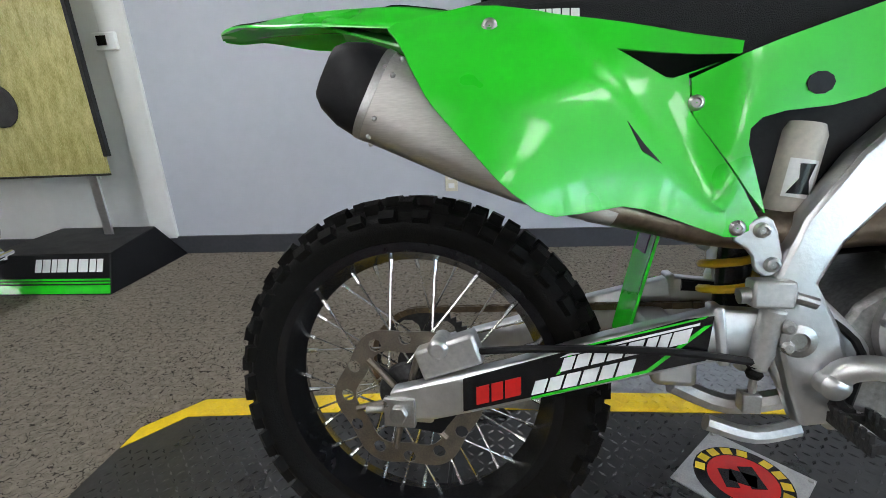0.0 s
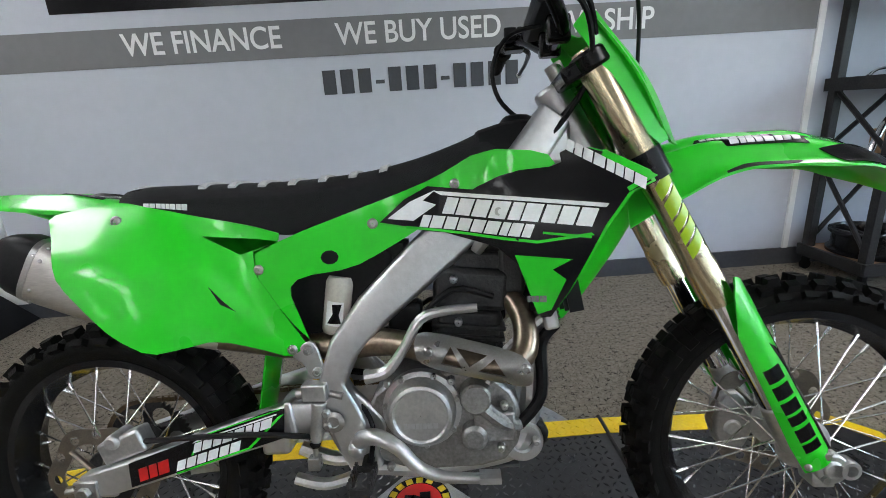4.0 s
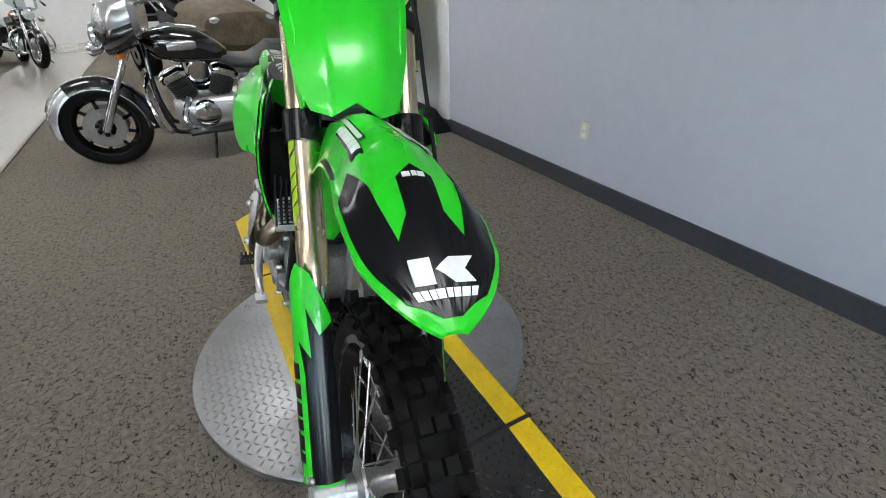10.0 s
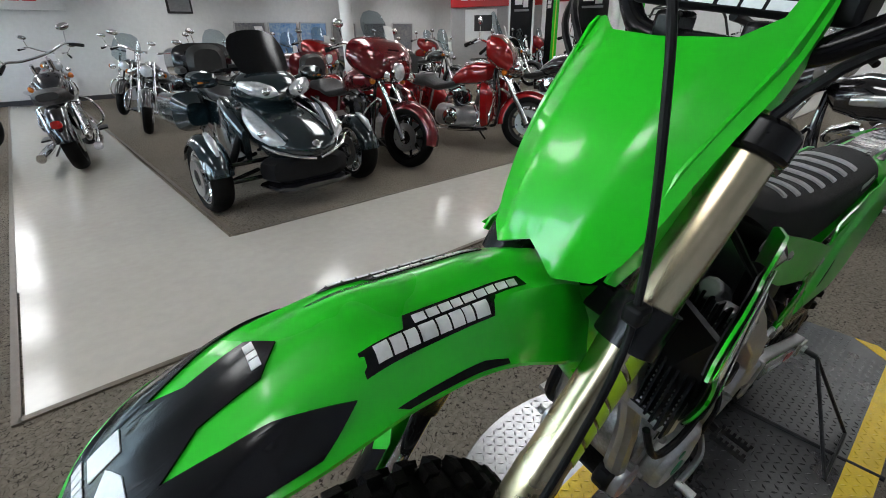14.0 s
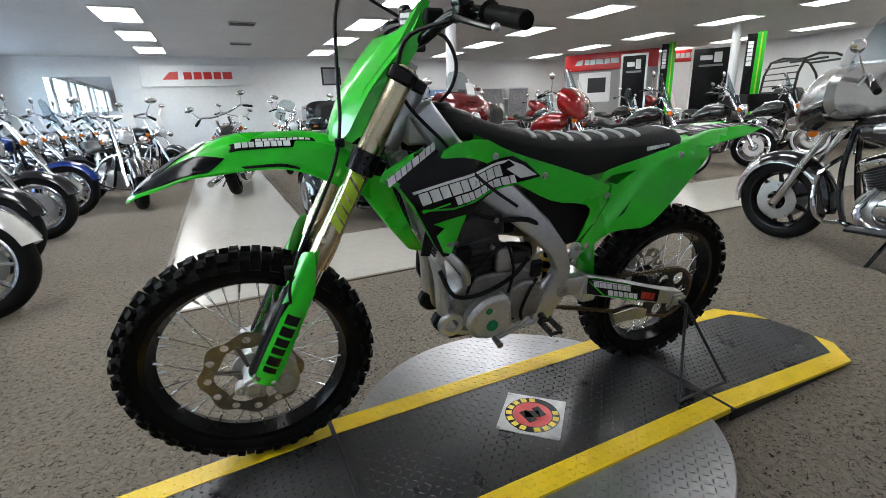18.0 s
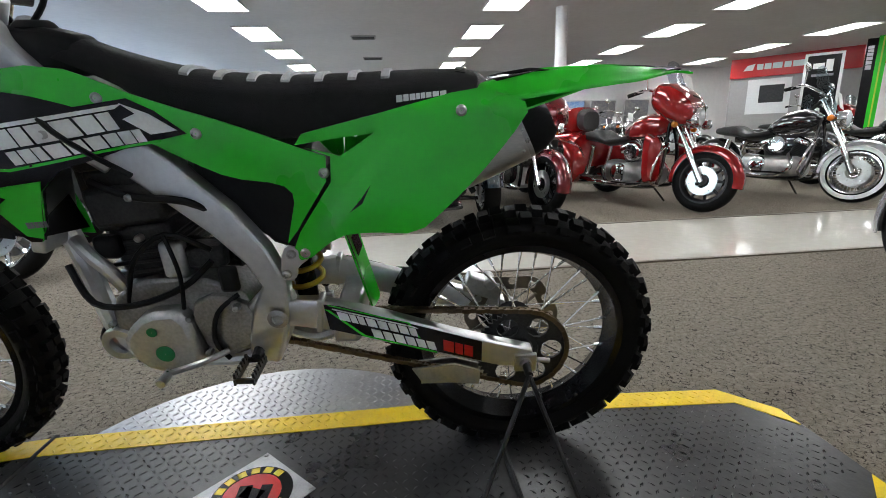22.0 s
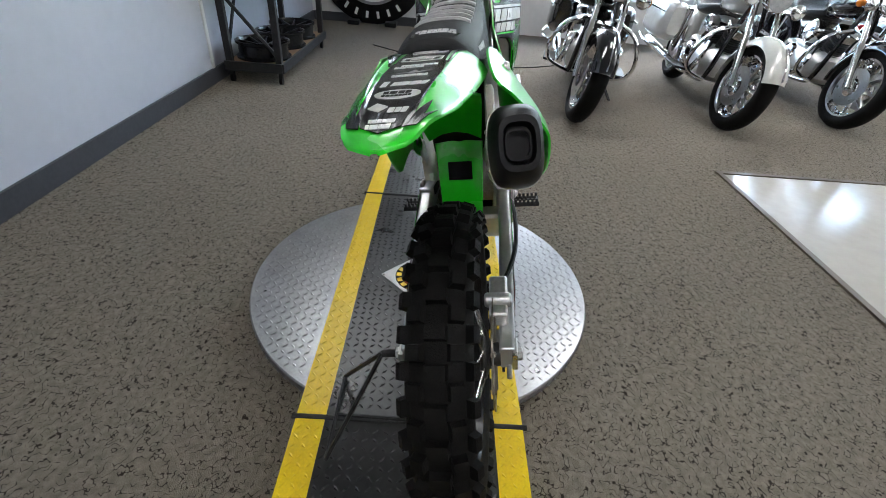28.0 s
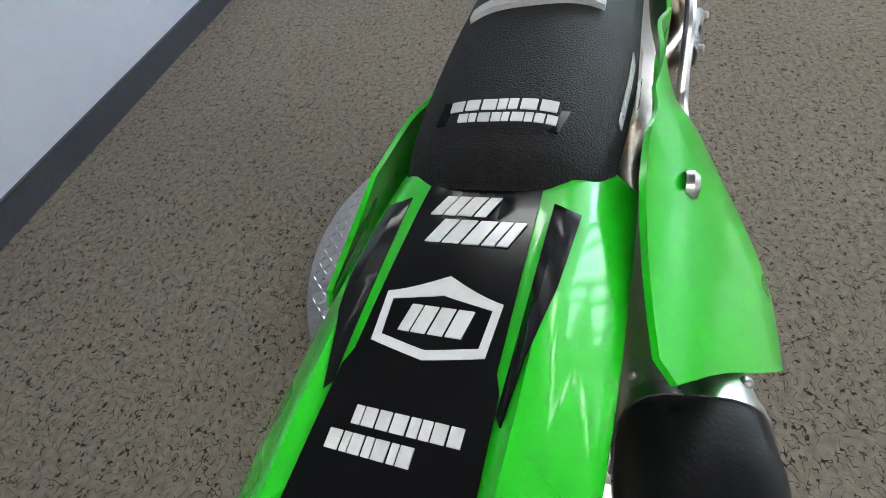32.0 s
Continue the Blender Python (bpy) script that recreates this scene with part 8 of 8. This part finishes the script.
# poster frame and wheel chock display
stand = thing("poster_stand", "framed meadow poster on an aluminium stand", "poster", pose(-1.91, 1.64, 0))
part("print", Geo().box((-0.6, 0, 1.2), (1.2, 0.012, 1.3)), POSTER, stand, "printed meadow with a dark buggy")
tufts = Geo()
rt = random.Random(7)
for _ in range(260):
    x, z = rt.uniform(-1.18, -0.03), rt.uniform(0.58, 1.35)
    h = rt.uniform(0.03, 0.08)
    tufts.add([(x, -0.0075, z), (x + 0.006, -0.0075, z), (x + rt.uniform(-0.02, 0.03), -0.0075, z + h)], [(0, 1, 2)])
tagged(part("grass_print", tufts, mat("grass_print", (0.2, 0.24, 0.04), 0.4, col2=(0.55, 0.5, 0.25), scale=30), stand, fix=False), kind="stuff")
part("buggy_print", Geo().box((-0.72, -0.008, 1.05), (0.5, 0.004, 0.22)).lathe([(0.001, -0.012), (0.11, -0.012), (0.11, -0.008)], 20, (-0.52, 0, 0.92)).lathe([(0.001, -0.012), (0.11, -0.012), (0.11, -0.008)], 20, (-0.95, 0, 0.92)), DARKC, stand, "dark printed buggy")
part("frame_edge", Geo().box((0.012, 0, 1.25), (0.024, 0.03, 1.22)).box((-0.6, 0, 0.545), (1.2, 0.02, 0.012)), BLKCOAT, stand, bevel=0.003)
for x in (-0.12, -1.05):
    part("leg", Geo().box((x, 0.015, 0.36), (0.05, 0.012, 0.5)).box((x, 0.02, 0.62), (0.08, 0.01, 0.2)), ALU, stand, "aluminium upright")
chock = thing("wheel_chock_display", "black wedge display block with green stripes and white marks", "display block", pose(-1.75, 1.26, 0) @ Matrix.Diagonal((1, 0.88, 1, 1)))
part("block", Geo().add([(0, 0, 0), (0, 0.72, 0), (-0.75, 0.72, 0), (-0.75, 0, 0), (-0.02, 0.1, 0.19), (-0.1, 0.6, 0.21), (-0.7, 0.6, 0.21), (-0.72, 0.1, 0.19)],
                        [(0, 1, 2, 3), (0, 4, 5, 1), (1, 5, 6, 2), (2, 6, 7, 3), (3, 7, 4, 0), (4, 7, 6, 5)]), BLACKP, chock, bevel=0.006)
slope = lambda u, v: (u - 0.02 * v / 0.19, 0.1 * v / 0.19, v)
for z0, z1 in ((0.006, 0.045), (0.052, 0.06), (0.066, 0.074)):
    part("green_stripe", patch(slope, [(-0.73, z0), (-0.005, z0), (-0.005, z1), (-0.73, z1)], (), 0.3, 0.002, 0.002, 1), GREEN2, chock)
part("logo_mark", bars(slope, -0.42, 0.105, -0.04, 0.165, 8, 0.002, 0.1, 71, 1), WHITEV, chock, "white marks in place of a brand")

# signs on the far wall
sign = thing("wall_sign", "long white wall sign with red marks", "sign", pose(1.72, RY0 + 0.05, 2.31))
part("board", Geo().box((0, 0, 0), (2.86, 0.08, 0.58)), WHITEV, sign, bevel=0.01)
fsign = lambda u, v: (-u, 0.042, v)
part("red_mark", bars(fsign, -0.35, -0.1, 1.0, 0.1, 5, 0.003, 0, 81, 1, 0.8), RED, sign, "red marks in place of a brand")
part("red_wing", patch(fsign, [(-0.9, -0.1), (-0.5, -0.1), (-0.48, 0.12), (-0.7, 0.1)], (), 0.3, 0.004, 0.003, 1), RED, sign)
pic = thing("framed_notice", "small dark framed notice on the far wall", "picture", pose(-2.2, RY0 + 0.03, 2.28))
part("frame", Geo().box((0, 0, 0), (0.62, 0.05, 0.55)), BLKCOAT, pic, bevel=0.005)
part("print", Geo().box((0, 0.028, 0), (0.52, 0.006, 0.45)), GREYV, pic)
SKYP = mat("sky_print", (0.06, 0.2, 0.5), 0.35, col2=(0.4, 0.5, 0.6), scale=1.6)
DUSK = mat("dusk_print", (0.12, 0.13, 0.16), 0.35, col2=(0.3, 0.29, 0.28), scale=1.8)
for k, x in enumerate((-3.9, -4.9, -5.9, -7.0, -8.2, -9.4)):
    bd = thing("printed_board", "tall printed display board with a sky picture" if k in (1, 2) else "tall grey printed display board", "display board", pose(x, RY0 + 0.2, 0.93) @ pose(0, 0, 0, -6, 0, 0), "printed boards")
    part("panel", Geo().box((0, 0, 0), (0.85, 0.03, 1.7)), SKYP if k in (1, 2) else DUSK, bd)
    part("frame", Geo().box((0, 0, 0.87), (0.9, 0.04, 0.04)).box((0.445, 0, 0), (0.03, 0.04, 1.7)).box((-0.445, 0, 0), (0.03, 0.04, 1.7)).box((0, 0, -0.87), (0.9, 0.04, 0.04)), ALU, bd)
    part("hill_print", Geo().box((0, 0.0165, -0.5), (0.82, 0.003, 0.6)), mat("sand_print", (0.3, 0.22, 0.13), 0.4, col2=(0.2, 0.15, 0.09), scale=3), bd)
bay = thing("display_bay", "grey display partition under a long red fascia with white marks", "partition", pose(-11.3, -11.73, 0, 0, 0, -53.7))
part("panel", Geo().box((0, -0.06, 1.15), (3.1, 0.06, 2.3)), mat("bay_grey", (0.32, 0.31, 0.31), 0.6, col2=(0.36, 0.35, 0.35), scale=2), bay)
fascia = part("fascia", Geo().box((0, 0, 2.5), (3.1, 0.12, 0.56)), RED, bay, "red fascia board", bevel=0.01)
part("logo_mark", bars(lambda u, v: (-u, 0.061, v), -0.85, 2.42, 0.35, 2.58, 5, 0.002, 0, 91, 1), WHITEV, fascia, "white marks in place of a brand")
part("wing_mark", patch(lambda u, v: (-u, 0.061, v), [(-1.2, 2.42), (-0.95, 2.42), (-0.9, 2.6), (-1.1, 2.56)], (), 0.3, 0.002, 0.002, 1), WHITEV, fascia)
part("poster", Geo().box((0.5, -0.02, 1.65), (1.1, 0.02, 1.0)), WHITEV, bay, "white poster with a dark picture")
part("poster_print", Geo().box((0.42, -0.005, 1.72), (0.62, 0.012, 0.5)), DARKC, bay)
over = thing("hanging_sign", "rounded red hanging sign with white marks", "sign", pose(-13.4, -10.4, 2.55, 0, 0, -50))
part("board", Geo().box((0, 0, 0), (1.1, 0.1, 0.4)), RED, over, bevel=0.04)
part("logo_mark", bars(lambda u, v: (-u, 0.052, v), -0.3, -0.08, 0.48, 0.08, 5, 0.002, 0, 92, 1), WHITEV, over, "white marks in place of a brand")
for x, y, w, top in ((-10.6, -10.0, 0.66, 2.5), (-12.1, -8.5, 0.95, 2.55)):
    bn = thing("vertical_banner", "black vertical banner with a white mark in a pale frame", "banner", pose(x, y, 0, 0, 0, -48), "vertical banners")
    part("cloth", Geo().box((0, 0, top - 0.95), (w, 0.02, 1.85)), BLACKG, bn)
    for sx in (-1, 1):
        part("frame_side", Geo().box((sx * (w / 2 + 0.03), 0, top - 0.95), (0.06, 0.05, 1.95)), WHITEV, bn)
        part("foot", Geo().box((sx * w * 0.4, 0, 0.3), (0.04, 0.3, 0.6)), ALU, bn)
    part("frame_top", Geo().box((0, 0, top), (w, 0.05, 0.06)), WHITEV, bn)
    part("white_mark", Geo().box((-0.18 * w, 0.013, top - 0.28), (w * 0.22, 0.006, 0.28)).box((0.14 * w, 0.013, top - 0.28), (w * 0.34, 0.006, 0.13)), WHITEV, bn)
    part("lower_mark", Geo().box((0, 0.013, top - 0.5), (w * 0.66, 0.006, 0.06)), GREYV, bn)
for x, y, top in ((-11.3, -9.35, 2.74), (-10.2, -6.05, 2.5)):
    fl = thing("feather_sign", "tall black and lime green upright sign", "sign", pose(x, y, 0, 0, 0, -45), "upright signs")
    part("black_half", Geo().box((0.1, 0, top / 2), (0.2, 0.04, top)), BLACKG, fl)
    part("green_half", Geo().box((-0.09, 0, top / 2 + 0.04), (0.18, 0.05, top)), GREEN2, fl)
    part("lime_line", Geo().box((-0.09, 0.027, top / 2 + 0.04), (0.03, 0.004, top - 0.04)), LIME, fl)
    part("white_mark", bars(lambda u, v: (-v, 0.022, u), top - 0.7, -0.17, top - 0.15, -0.06, 6, 0.002, 0, 93, -1), WHITEV, fl, "white marks in place of a brand")
mir = thing("wall_mirror", "wide frameless wall mirror on the far wall", "mirror", pose(4.6, RY0 + 0.01, 1.85))
part("glass", Geo().box((0, 0, 0), (1.5, 0.012, 0.9)), mat("mirror_silver", (0.8, 0.8, 0.8), 0.02, 1.0), mir)
part("edge", Geo().box((0, 0, -0.46), (1.52, 0.03, 0.02)).box((0, 0, 0.46), (1.52, 0.03, 0.02)), ALU, mir)
cord = solid("floor_cable", Geo().tube([(4.9, 0.9, 0.006), (4.4, 0.2, 0.006), (4.3, -0.6, 0.006), (4.6, -1.2, 0.006)], 0.005, 6, 6), BLACKP, "thin black cable lying on the carpet", "cable")
